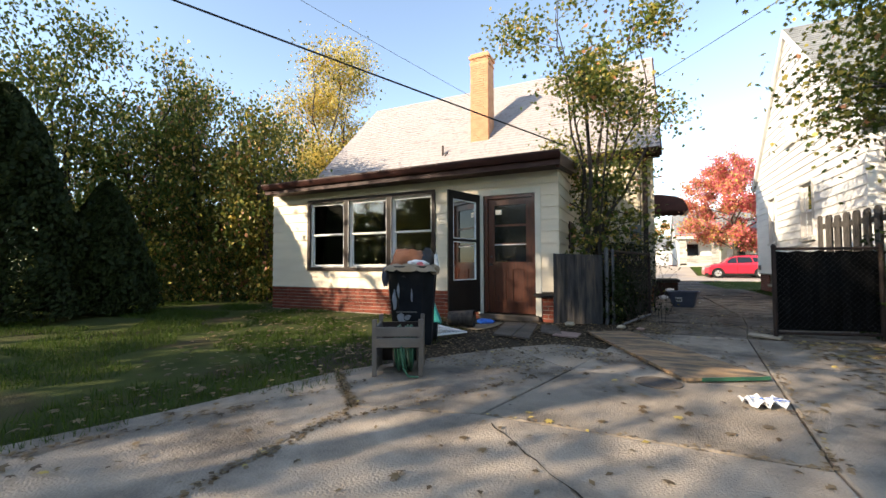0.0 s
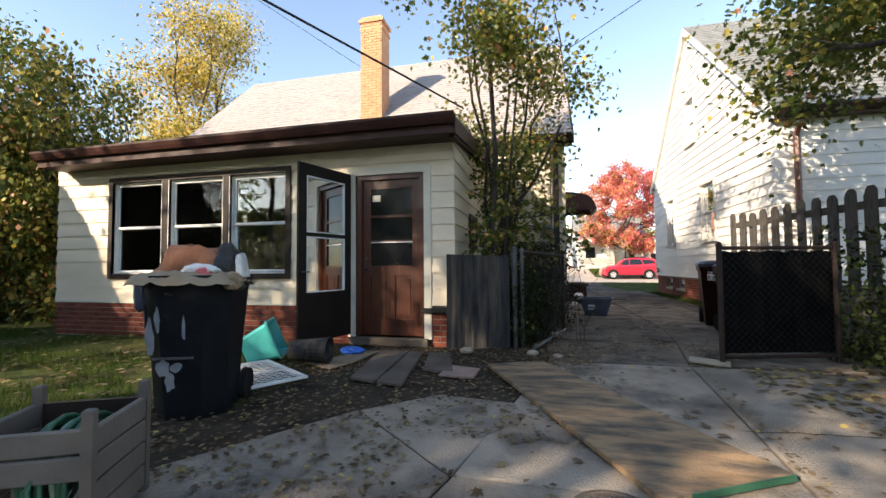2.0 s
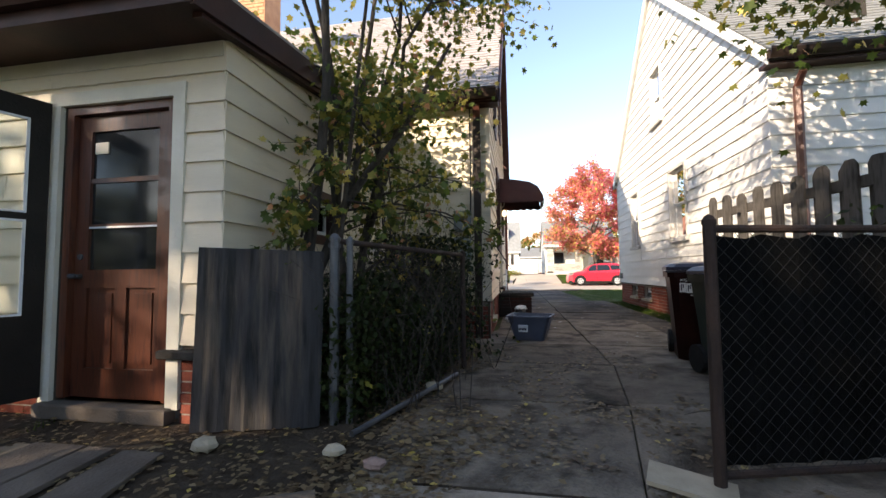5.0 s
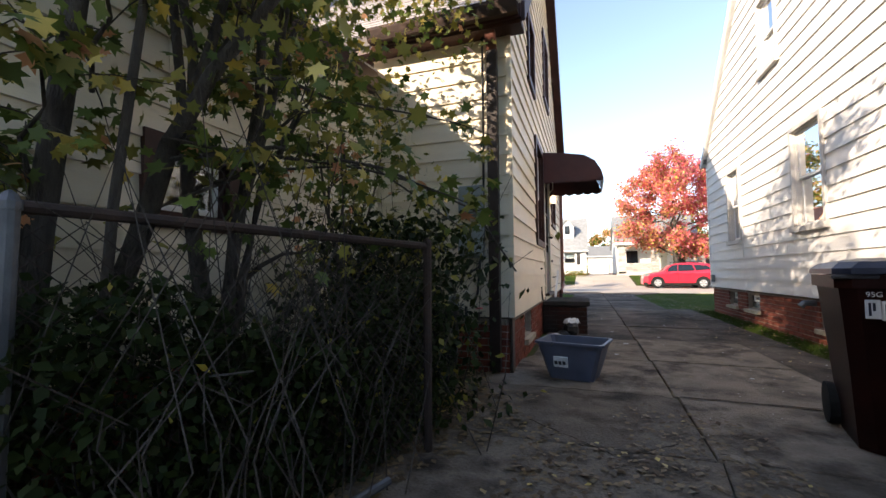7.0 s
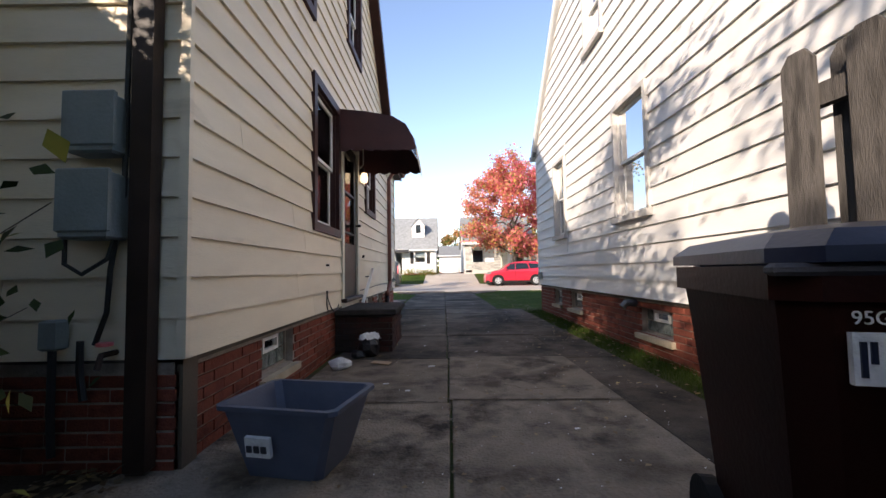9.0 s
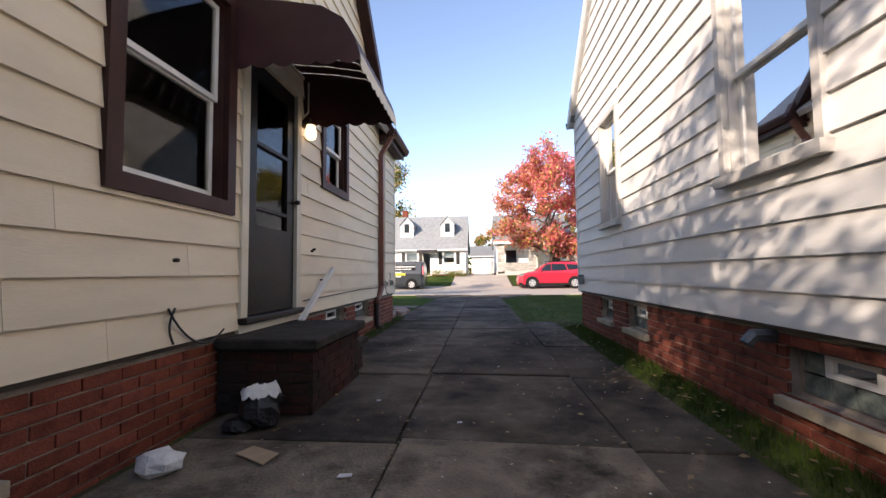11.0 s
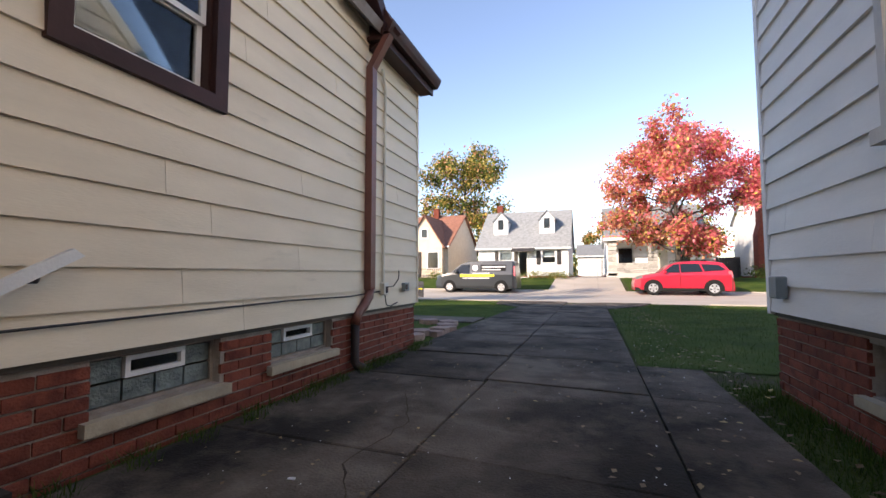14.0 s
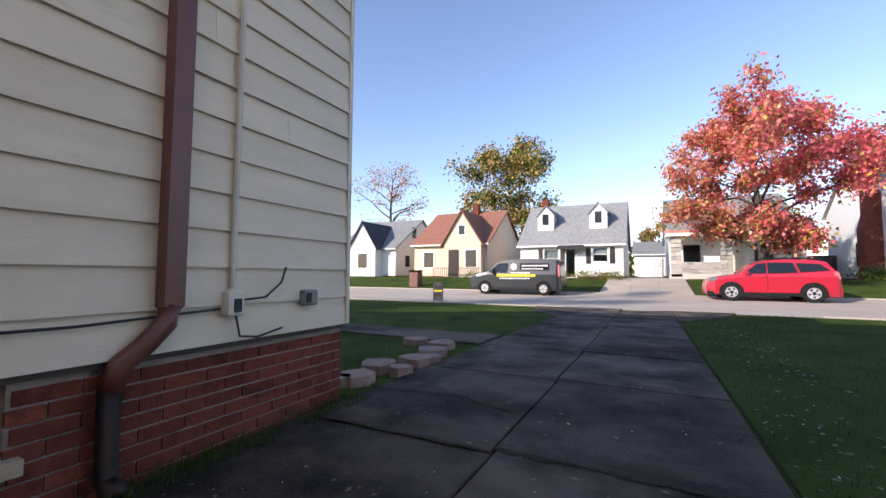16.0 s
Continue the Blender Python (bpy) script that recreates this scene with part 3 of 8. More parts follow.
for i, (a, b) in enumerate(zip(jy[:-1], jy[1:])):
    xa, xb = (1.19 if a < 7 else 1.43 if a < 8 else 1.58), (1.43 if a < 7 else 1.6)
    left = lambda y: 0.36 if y < 18.6 else 0.36 + 0.0 * y
    # Slabs up to y 12.7 take the copy lightened for skylight
    slab([(0.36 if a > 9.9 else -0.1, a), (xa, a), (xb, b), (0.36 if b > 9.9 else -0.1, b)], rs.uniform(-0.008, 0.004), M_CRUMBLED_SKYLIT if b < 12.7 else M_CONCRETE)
    slab([(xa, a + 0.06), (2.83, a), (2.83, b), (xb, b + 0.06)], rs.uniform(-0.008, 0.004), M_CRUMBLED_SKYLIT if b < 12.7 else M_CONCRETE)
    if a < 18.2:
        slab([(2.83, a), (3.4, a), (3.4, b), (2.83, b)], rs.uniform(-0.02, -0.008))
slab([(-0.6, 27.3), (0.36, 26.0), (0.36, 29.2), (-0.9, 29.2)])
slab([(2.83, 26.0), (3.9, 27.6), (4.3, 29.2), (2.83, 29.2)])
yard = [[(0.82, -6), (0.86, 2.7), (1.02, 4.2), (1.32, 6.9), (4.2, 6.9), (4.2, -6)],
        [(-1.0, 2.7), (0.86, 2.7), (1.02, 4.2), (-0.62, 4.2)],
        [(-1.84, -2.2), (-1.90, 2.45), (-1.0, 2.7), (0.86, 2.7), (0.83, -2.2)],
        [(-0.62, 4.2), (1.02, 4.2), (1.32, 6.9), (-0.1, 6.9)],
        [(-1.5, 5.0), (-0.62, 4.2), (-0.36, 5.4), (-1.0, 5.5)],
        [(-1.90, 2.45), (-2.68, 3.2), (-1.5, 5.0), (-0.62, 4.2), (-1.0, 2.7)],
        [(-5.2, -2.2), (-3.38, 1.0), (-3.02, 1.98), (-2.68, 3.2), (-1.90, 2.45), (-1.84, -2.2)],
        [(-5.2, -6), (-5.2, -2.2), (0.83, -2.2), (0.82, -6)]]
PLAN[0] = YARD
for i, p in enumerate(yard):
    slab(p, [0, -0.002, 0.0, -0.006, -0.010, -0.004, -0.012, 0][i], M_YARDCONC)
PLAN[0] = 1.0
for x0 in (0.2, 1.6, 3.0):   # the driveway over the road
    slab([(x0 - 0.2, 38.6), (x0 + 1.2, 38.6), (x0 + 1.2, 44.6), (x0 - 0.2, 44.6)], 0.01, M_ROAD)
    slab([(x0 - 0.2, 44.62), (x0 + 1.2, 44.62), (x0 + 1.2, 60), (x0 - 0.2, 60)], 0.01, M_ROAD)

# Bare earth under the litter by the house
soil = Geo()
soil.add([(-3.2, 3.4, -0.02), (-2.4, 2.9, -0.02), (0.6, 3.2, -0.016), (1.1, 6.9, -0.014), (0.4, 10.2, -0.014), (-1.3, 10.2, -0.01), (-1.3, 7.45, -0.01), (-3.4, 7.45, -0.01), (-3.6, 5.2, -0.02)], [tuple(range(9))])
soil.add([(1.4, 4.4, -0.018), (5, 4.4, -0.018), (5, 10.2, -0.018), (3.2, 10.2, -0.018), (2.6, 7.4, -0.018), (1.9, 6.9, -0.018)], [tuple(range(6))])
soil.v = [(x * (1 if y > 9 else YARD), y * (1 if y > 9 else YARD), z) for x, y, z in soil.v]
soil.ob("ground", M_SOIL, None, "bare brown earth strewn with dry leaves", kind="structure")

# ---- the cream house ----
X, Yv, Zv = Vector((1, 0, 0)), Vector((0, 1, 0)), Vector((0, 0, 1))
EX, YR, YF, YP = 0.30, 10.2, 17.35, 18.6      # east wall, rear wall, end of the gable, end of the front part
SB, EAVE, RIDGE_Y, RIDGE = 0.52, 3.55, 13.75, 7.05
house = thing("house", (-4.5, 13, 0), "cream sided cape cod house with brown trim and brick base", "house")


def gable(z, lo=YR, hi=YF, eave=EAVE):
    if z <= eave:
        return (lo, hi)
    t = (z - eave) / (RIDGE - eave)
    return (lo + (RIDGE_Y - lo) * t, hi + (RIDGE_Y - hi) * t)


def main_limits(z):
    a, b = gable(z)
    return (a, YP if z < 3.42 else b)


DOOR = (13.27, 14.08, 0.60, 2.62)
east_open = [(12.17, 13.0, 1.42, 2.80), (14.80, 15.52, 1.96, 2.84), DOOR, (13.62, 14.33, 4.1, 5.2), (11.55, 12.05, 3.5, 4.3)]
base_open = [(11.10, 11.72, 0.18, 0.46), (14.97, 15.68, 0.215, 0.485), (16.10, 16.84, 0.235, 0.485)]
ow = (EX, 0, 0)
wall("wall", ow, Yv, X, main_limits, SB - 0.03, RIDGE - 0.05, east_open, M_SHEATH, house, label="sheathing behind the siding", zbreaks=(3.42, EAVE))
siding(ow, Yv, X, main_limits, SB, RIDGE - 0.08, [(a - 0.085, b + 0.085, c - 0.085, d + 0.085) for a, b, c, d in east_open], M_SIDING, house, seed=4)
fw = wall("foundation", (EX - 0.03, 0, 0), Yv, X, lambda z: (YR, YP), -0.3, SB - 0.03, base_open, M_MORTAR, house, thick=0.2, label="red brick foundation")
bricks((EX - 0.03, 0, 0), Yv, X, YR - 0.0, YP, -0.14, SB - 0.03, base_open, fw, near=(11.6, 18.6))
# rear wall of the main part
wall("wall", (0, YR, 0), X, -Yv, lambda z: (-9.3, EX), -0.3, EAVE - 0.1, [], M_SHEATH, house)
siding((0, YR, 0), X, -Yv, lambda z: (-1.19, EX + 0.02), SB, EAVE - 0.1, [], M_SIDING, house, seed=6)
bricks((0, YR, 0), X, -Yv, -1.18, EX - 0.03, -0.02, SB - 0.03, [], house, seed=8)
Geo().box((-1.19, YR - 0.006, -0.3), (EX - 0.04, YR + 0.06, SB - 0.02)).ob("foundation", M_MORTAR, house)
# far sides and front, out of view
wall("wall", (-9.3, 0, 0), Yv, -X, lambda z: gable(z), -0.3, RIDGE - 0.05, [], M_SIDING, house, zbreaks=(EAVE,))
wall("wall", (0, YF, 0), X, Yv, lambda z: (-9.3, EX - 0.13), -0.3, EAVE - 0.1, [], M_SIDING, house)
wall("wall", (0, YP, 0), X, Yv, lambda z: (-3.9 + max(0, z - 3.42) * 1.05, EX - max(0, z - 3.42) * 1.05) if z < 5.2 else (-1.85, -1.75), SB, 5.2, [], M_SIDING, house, zbreaks=(3.42,))
wall("foundation", (0, YP - 0.03, 0), X, Yv, lambda z: (-3.9, EX - 0.04), -0.3, SB, [], M_BRICK, house)
wall("wall", (-3.9, 0, 0), Yv, -X, lambda z: (YF, YP), -0.3, 3.42, [], M_SIDING, house)
# corner posts
Geo().box((EX - 0.02, YR - 0.028, SB), (EX + 0.027, YR + 0.004, EAVE - 0.15), chamfer=0.003).ob("corner_trim", M_SIDING, house)
Geo().box((EX - 0.03, YP - 0.004, SB), (EX + 0.03, YP + 0.03, 3.38), chamfer=0.003).ob("corner_trim", M_SIDING, house)
# roofs
OV = 0.20
rise = (RIDGE - EAVE) / (RIDGE_Y - YR)
ra, rb = EX + 0.16, -9.5
ez = EAVE - OV * rise * 0.9
roof_slab("roof", [(ra, YR - OV, ez + 0.1), (rb, YR - OV, ez + 0.1), (rb, RIDGE_Y, RIDGE + 0.12), (ra, RIDGE_Y, RIDGE + 0.12)], 0.10, M_SHINGLE, house, "grey asphalt shingle roof")
rf = (RIDGE - EAVE) / (YF - RIDGE_Y)
roof_slab("roof", [(ra, YF + OV, EAVE - OV * rf * 0.9 + 0.1), (rb, YF + OV, EAVE - OV * rf * 0.9 + 0.1), (rb, RIDGE_Y, RIDGE + 0.12), (ra, RIDGE_Y, RIDGE + 0.12)], 0.10, M_SHINGLE, house)
shingle_rows(house, (ra, YR - OV, ez + 0.105), (rb, YR - OV, ez + 0.105), (ra, RIDGE_Y, RIDGE + 0.125), (rb, RIDGE_Y, RIDGE + 0.125), M_SHINGLE)
# rake boards
for y0, z0 in ((YR - OV - 0.01, ez), (YF + OV + 0.01, EAVE - OV * rf * 0.9)):
    Geo().prism([(ra, y0, z0 - 0.10), (ra, y0, z0 + 0.09), (ra, RIDGE_Y, RIDGE + 0.10), (ra, RIDGE_Y, RIDGE - 0.10)], (0.035, 0, 0)).ob("rake_board", M_BROWN, house, "dark brown rake board")
    Geo().prism([(EX + 0.02, y0, z0 - 0.06), (EX + 0.02, y0, z0 - 0.0), (EX + 0.02, RIDGE_Y, RIDGE + 0.02), (EX + 0.02, RIDGE_Y, RIDGE - 0.04)], (0.14, 0, 0)).ob("soffit", M_BROWN, house)
# front part roof, its fascia and gutter
roof_slab("roof", [(EX + 0.22, YF - 0.6, 3.42), (EX + 0.22, YP + 0.2, 3.42), (-1.8, YP + 0.2, 5.5), (-1.8, YF - 0.6, 5.5)], 0.09, M_SHINGLE, house)
roof_slab("roof", [(-4.1, YF - 0.6, 3.42), (-4.1, YP + 0.2, 3.42), (-1.8, YP + 0.2, 5.5), (-1.8, YF - 0.6, 5.5)], 0.09, M_SHINGLE, house)


def gutter(name, a, b, out, parent, mat=M_BROWN, w=0.11, h=0.12, label="brown metal gutter"):
    a, b, out = Vector(a), Vector(b), Vector(out)
    prof = [(0, 0), (w * 0.55, 0), (w * 0.8, h * 0.35), (w, h * 0.75), (w, h), (w - 0.012, h), (w - 0.012, h * 0.78), (w * 0.74, h * 0.4), (w * 0.5, 0.01), (0.01, 0.01), (0.01, h), (0, h)]
    return Geo().prism([a + out * p + Zv * q for p, q in prof], b - a).ob(name, mat, parent, label)


Geo().box((EX + 0.02, YF - 0.05, 3.27), (EX + 0.20, YP + 0.1, 3.32)).ob("soffit", M_BROWN, house)
Geo().box((EX + 0.18, YF - 0.05, 3.25), (EX + 0.21, YP + 0.1, 3.43)).ob("fascia", M_BROWN, house)
gutter("gutter", (EX + 0.212, YF - 0.06, 3.33), (EX + 0.212, YP + 0.1, 3.33), X, house)
Geo().prism([(EX + 0.02, YF + 0.0, 3.2), (EX + 0.33, YF, 3.38), (EX + 0.2, YF, 3.62), (EX + 0.02, YF, 3.7)], (0, 0.12, 0)).ob("rake_return", M_BROWN, house)
# rear eave fascia and gutter
Geo().box((-1.1, YR - OV - 0.04, ez - 0.07), (ra, YR - OV - 0.01, ez + 0.06)).ob("fascia", M_BROWN, house)
gutter("gutter", (ra - 0.02, YR - OV - 0.045, ez - 0.05), (-1.1, YR - OV - 0.045, ez - 0.05), -Yv, house, M_RUST, label="rusty rear gutter")
Geo().box((-1.3, YR - OV, ez - 0.10), (ra, YR - 0.0, ez - 0.05)).ob("soffit", M_BROWN, house)

# the low rear addition
PLAN[0] = YARD
MB = YR / YARD       # the main rear wall in the plan of the yard
AX0, AX1, AY = -8.25, -1.29, 7.45
AB = 0.53
ADD_WINDOWS = [(-7.02, -6.03), (-5.885, -4.885), (-4.75, -3.79)]
WB, WT = 0.972, 2.467     # foot and head of the three windows
DL, DR, DB, DT = -2.69, -1.69, 0.085, 2.335     # the rear door's opening
add_open = [(a, b, WB, WT) for a, b in ADD_WINDOWS] + [(DL, DR, DB, DT)]
wall("wall", (0, AY, 0), X, -Yv, lambda z: (AX0, AX1), -0.3, 2.92, add_open, M_SHEATH, house)
siding((0, AY, 0), X, -Yv, lambda z: (AX0, AX1 + 0.02), AB, 2.60, [(-7.10, -3.71, 0.89, 2.55), (DL - 0.1, DR + 0.1, 0, DT + 0.1)], M_SIDING, house, seed=11, seam=2.4)
bricks((0, AY, 0), X, -Yv, AX0, -2.79, -0.02, AB - 0.02, [], house, seed=12)
bricks((0, AY, 0), X, -Yv, -1.585, AX1 + 0.05, -0.02, AB - 0.02, [], house, seed=13)
Geo().box((AX0 + 0.01, AY - 0.004, -0.3), (-2.80, AY + 0.06, AB - 0.03)).ob("foundation", M_MORTAR, house)
Geo().box((-1.58, AY - 0.004, -0.3), (AX1 - 0.002, AY + 0.06, AB - 0.03)).ob("foundation", M_MORTAR, house)
Geo().box((AX1 - 0.06, AY + 0.01, -0.3), (AX1 + 0.004, MB - 0.01, AB - 0.03)).ob("foundation", M_MORTAR, house)
Geo().box((AX0, AY - 0.03, 2.60), (AX1, AY - 0.002, 2.74)).ob("frieze_board", M_CREAM, house)
Geo().box((AX0, AY - 0.028, AB - 0.025), (-2.79, AY + 0.0, AB)).ob("ledge", M_CREAM, house)


def shed_z(y):
    return 2.85 + (y - 7.05) * 0.155


wall("wall", (AX1, 0, 0), Yv, X, lambda z: (AY + 0.12, MB) if z < 2.82 else (AY + (z - 2.82) / 0.155 + 0.0, MB), -0.3, 3.22, [(8.65, 9.15, 1.42, 1.80)], M_SHEATH, house, zbreaks=(2.82,))
siding((AX1, 0, 0), Yv, X, lambda z: (AY - 0.02, MB - 0.002) if z < 2.85 else (min(MB - 0.02, AY + (z - 2.85) / 0.155), MB - 0.002), AB, 3.17, [(8.57, 9.23, 1.34, 1.88)], M_SIDING, house, seed=14)
bricks((AX1, 0, 0), Yv, X, AY, MB, -0.02, AB - 0.02, [], house, seed=15)
wall("wall", (AX0, 0, 0), Yv, -X, lambda z: (AY + 0.12, MB), -0.3, 2.8, [], M_SIDING, house)
window(house, (AX1, 0, 0), Yv, X, 8.65, 9.15, 1.42, 1.80, M_BROWN, hung=False, label="small brown framed window")
roof_slab("roof", [(-8.05, 7.02, 2.93), (-1.17, 7.02, 2.93), (-1.17, MB + 0.2, 3.47), (-8.05, MB + 0.2, 3.47)], 0.06, M_SHINGLE, house, "low grey shed roof")
Geo().box((-8.05, 7.03, 2.71), (-1.19, AY - 0.02, 2.745)).ob("soffit", M_BROWN, house, "brown eave soffit")
Geo().box((-8.05, 6.99, 2.70), (-1.17, 7.03, 2.88)).ob("fascia", M_BROWN, house, "dark brown fascia board")
gutter("gutter", (-1.15, 6.985, 2.80), (-8.07, 6.985, 2.80), -Yv, house, w=0.10, h=0.13)
Geo().prism([(-1.19, 7.0, 2.69), (-1.19, 7.0, 2.89), (-1.19, MB - 0.2, 3.39), (-1.19, MB - 0.2, 3.19)], (0.03, 0, 0)).ob("rake_board", M_BROWN, house)
Geo().prism([(AX1 + 0.03, 7.1, 2.67), (AX1 + 0.03, 7.1, 2.71), (AX1 + 0.03, MB - 0.2, 3.19), (AX1 + 0.03, MB - 0.2, 3.15)], (0.07, 0, 0)).ob("soffit", M_BROWN, house)
# triple window of the addition
cas = Geo()
ring(cas, Vector((0, AY, 0)), X, -Yv, -7.02, -3.79, WB, WT, 0.08, 0.0, 0.05)
for a, b in ((-6.03, -5.885), (-4.885, -4.75)):
    cas.box((a, AY - 0.045, WB), (b, AY + 0.0, WT))
cas.ob("window_casing", M_DARKTRIM, house, "dark brown casing round three windows")
for a, b in ADD_WINDOWS:
    window(house, (0, AY, 0), X, -Yv, a, b, WB, WT, M_WHITE, casing_w=0.012, label="white double-hung window in a dark frame")
PLAN[0] = 1.0
# east windows
window(house, ow, Yv, X, *east_open[0], M_BROWN, label="white double-hung window in a brown casing")
window(house, ow, Yv, X, *east_open[1], M_BROWN, label="small white double-hung window in a brown casing")
window(house, ow, Yv, X, *east_open[3], M_BROWN, label="upper gable window in a brown casing")
window(house, ow, Yv, X, *east_open[4], M_BROWN, label="narrow upper window in a brown casing")
for a, b, c, d in base_open:
    block_window(house, (EX - 0.03, 0, 0), Yv, X, a, b, c, d)
# chimney
ch = Geo().box((-4.34, 11.0, 3.8), (-3.80, 11.5, 7.05), chamfer=0.004).ob("chimney", M_CHIMNEY, house, "tall orange brick chimney")
bricks((0, 11.0, 0), X, -Yv, -4.34, -3.80, 4.3, 7.0, [], ch, near=(1e8, 1e9), mat=M_CHIMNEY, seed=21)
Geo().box((-4.38, 10.96, 6.90), (-3.76, 11.54, 6.98)).box((-4.36, 10.98, 6.72), (-3.78, 11.52, 6.78)).ob("chimney_cap", M_CHIMNEY, ch)
g = Geo().tube([(-5.05, 10.6, 3.7), (-5.05, 10.6, 4.35)], 0.03, 8)
g.tube([(-5.05, 10.6, 4.0), (-4.85, 10.5, 4.1)], 0.02, 6).ob("vent_pipe", M_RUST, house)

# ---- the white neighbouring house ----
NX, NR, NF = 3.76, 9.95, 17.6
NRY, NRZ, NE = 13.95, 7.2, 3.6
nb = thing("house", (8, 14, 0), "white sided neighbouring house on a red brick base", "house")


def nlim(z):
    if z <= NE:
        return (NR, NF)
    t = (z - NE) / (NRZ - NE)
    return (NR + (NRY - NR) * t, NF + (NRY - NF) * t)


n_open = [(12.52, 13.28, 1.54, 2.88), (15.48, 16.10, 1.54, 2.90), (13.6, 14.2, 4.15, 5.3)]
n_base = [(12.22, 12.90, 0.20, 0.48), (14.85, 15.46, 0.25, 0.52), (15.96, 16.50, 0.25, 0.52)]
wall("wall", (NX, 0, 0), Yv, -X, nlim, 0.56, NRZ - 0.05, n_open, M_SHEATH, nb, zbreaks=(NE,))
siding((NX, 0, 0), Yv, -X, nlim, 0.59, NRZ - 0.08, [(a - 0.055, b + 0.055, c - 0.055, d + 0.055) for a, b, c, d in n_open], M_SIDING_W, nb, seed=31)
nfw = wall("foundation", (NX + 0.03, 0, 0), Yv, -X, lambda z: (NR, NF), -0.3, 0.57, n_base, M_MORTAR, nb, thick=0.2, label="red brick foundation")
bricks((NX + 0.03, 0, 0), Yv, -X, NR, NF, -0.06, 0.57, n_base, nfw, near=(12.0, 17.6), seed=32)
wall("wall", (0, NR, 0), X, -Yv, lambda z: (NX, 13), -0.3, NE - 0.1, [], M_SHEATH, nb)
siding((0, NR, 0), X, -Yv, lambda z: (NX - 0.02, 9), 0.59, NE - 0.1, [], M_SIDING_W, nb, seed=33)
wall("wall", (0, NF, 0), X, Yv, lambda z: (NX + 0.13, 13), -0.3, NE - 0.1, [], M_SIDING_W, nb)
wall("wall", (13, 0, 0), Yv, X, nlim, -0.3, NRZ - 0.05, [], M_SIDING_W, nb, zbreaks=(NE,))
nr = (NRZ - NE) / (NRY - NR)
for y0 in (NF + 0.12, NR - 0.2):
    zz = NE - abs(y0 - (NR if y0 < 12 else NF)) * nr * 0.9
    roof_slab("roof", [(NX - 0.09, y0, zz + 0.1), (13.2, y0, zz + 0.1), (13.2, NRY, NRZ + 0.12), (NX - 0.09, NRY, NRZ + 0.12)], 0.1, M_SHINGLE_N, nb, "grey shingle roof")
    Geo().prism([(NX - 0.09, y0, zz - 0.08), (NX - 0.09, y0, zz + 0.09), (NX - 0.09, NRY, NRZ + 0.10), (NX - 0.09, NRY, NRZ - 0.08)], (-0.03, 0, 0)).ob("rake_board", M_WHITE, nb, "white rake board")
    Geo().prism([(NX - 0.09, y0, zz - 0.04), (NX - 0.09, y0, zz + 0.0), (NX - 0.09, NRY, NRZ + 0.02), (NX - 0.09, NRY, NRZ - 0.03)], (0.09, 0, 0)).ob("soffit", M_WHITE, nb)
shingle_rows(nb, (NX - 0.09, NR - 0.2, zz + 0.105), (12, NR - 0.2, zz + 0.105), (NX - 0.09, NRY, NRZ + 0.125), (12, NRY, NRZ + 0.125), M_SHINGLE_N, seed=7)
gutter("gutter", (9, NR - 0.21, zz - 0.04), (NX - 0.12, NR - 0.21, zz - 0.04), -Yv, nb, M_DARKTRIM)
Geo().box((NX - 0.1, NR - 0.2, zz - 0.08), (9, NR, zz - 0.04)).ob("soffit", M_BROWN, nb)
gutter("gutter", (NX - 0.12, NF + 0.13, NE - 0.14), (9, NF + 0.13, NE - 0.14), Yv, nb, M_DARKTRIM)
for o4 in n_open:
    window(nb, (NX, 0, 0), Yv, -X, *o4, M_TANCASE, label="white double-hung window in a pale greige casing", sill=M_TANCASE, curtain=0.05 if o4[0] > 15 else 0.55, casing_w=0.055)
for o4 in n_base:
    block_window(nb, (NX + 0.03, 0, 0), Yv, -X, *o4)
Geo().tube([(NX + 0.26, NR - 0.08, 0.1), (NX + 0.26, NR - 0.08, 3.1), (NX + 0.26, NR - 0.2, 3.25)], 0.045, 6).ob("downspout", M_DOWNSPOUT, nb, "rust-brown downspout")
Geo().box((NX - 0.03, NF - 0.03, 0.57), (NX + 0.02, NF + 0.03, NE - 0.1), chamfer=0.004).ob("corner_trim", M_SIDING_W, nb)

# ---- trees ----
def leaf_mat(name, cols, tr=0.35):
    return surface(name, cols, 1.2, 0.5, fine=30, bump=0.0, vary=0.25, island=True, leaf=tr)


L_GREEN = leaf_mat("green_leaves", [(0.05, 0.085, 0.018), (0.12, 0.16, 0.03), (0.075, 0.115, 0.024)])
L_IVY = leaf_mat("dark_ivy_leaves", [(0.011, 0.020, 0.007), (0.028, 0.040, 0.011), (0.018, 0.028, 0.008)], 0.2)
L_OLIVE = leaf_mat("olive_leaves", [(0.14, 0.15, 0.03), (0.30, 0.26, 0.05), (0.19, 0.18, 0.045)])
L_YELLOW = leaf_mat("yellow_leaves", [(0.68, 0.47, 0.09), (0.80, 0.60, 0.16), (0.52, 0.44, 0.12)])
L_ORANGE = leaf_mat("orange_leaves", [(0.62, 0.25, 0.12), (0.72, 0.36, 0.18), (0.55, 0.22, 0.12)])
L_RED = leaf_mat("red_leaves", [(0.62, 0.09, 0.11), (0.78, 0.19, 0.22), (0.68, 0.17, 0.15)])
L_DARK = leaf_mat("dark_conifer_sprays", [(0.014, 0.022, 0.008), (0.030, 0.042, 0.014)], 0.1)
L_LITTER = leaf_mat("dry_fallen_leaves", [(0.07, 0.045, 0.026), (0.15, 0.10, 0.055), (0.25, 0.18, 0.10), (0.10, 0.07, 0.04)], 0.1)
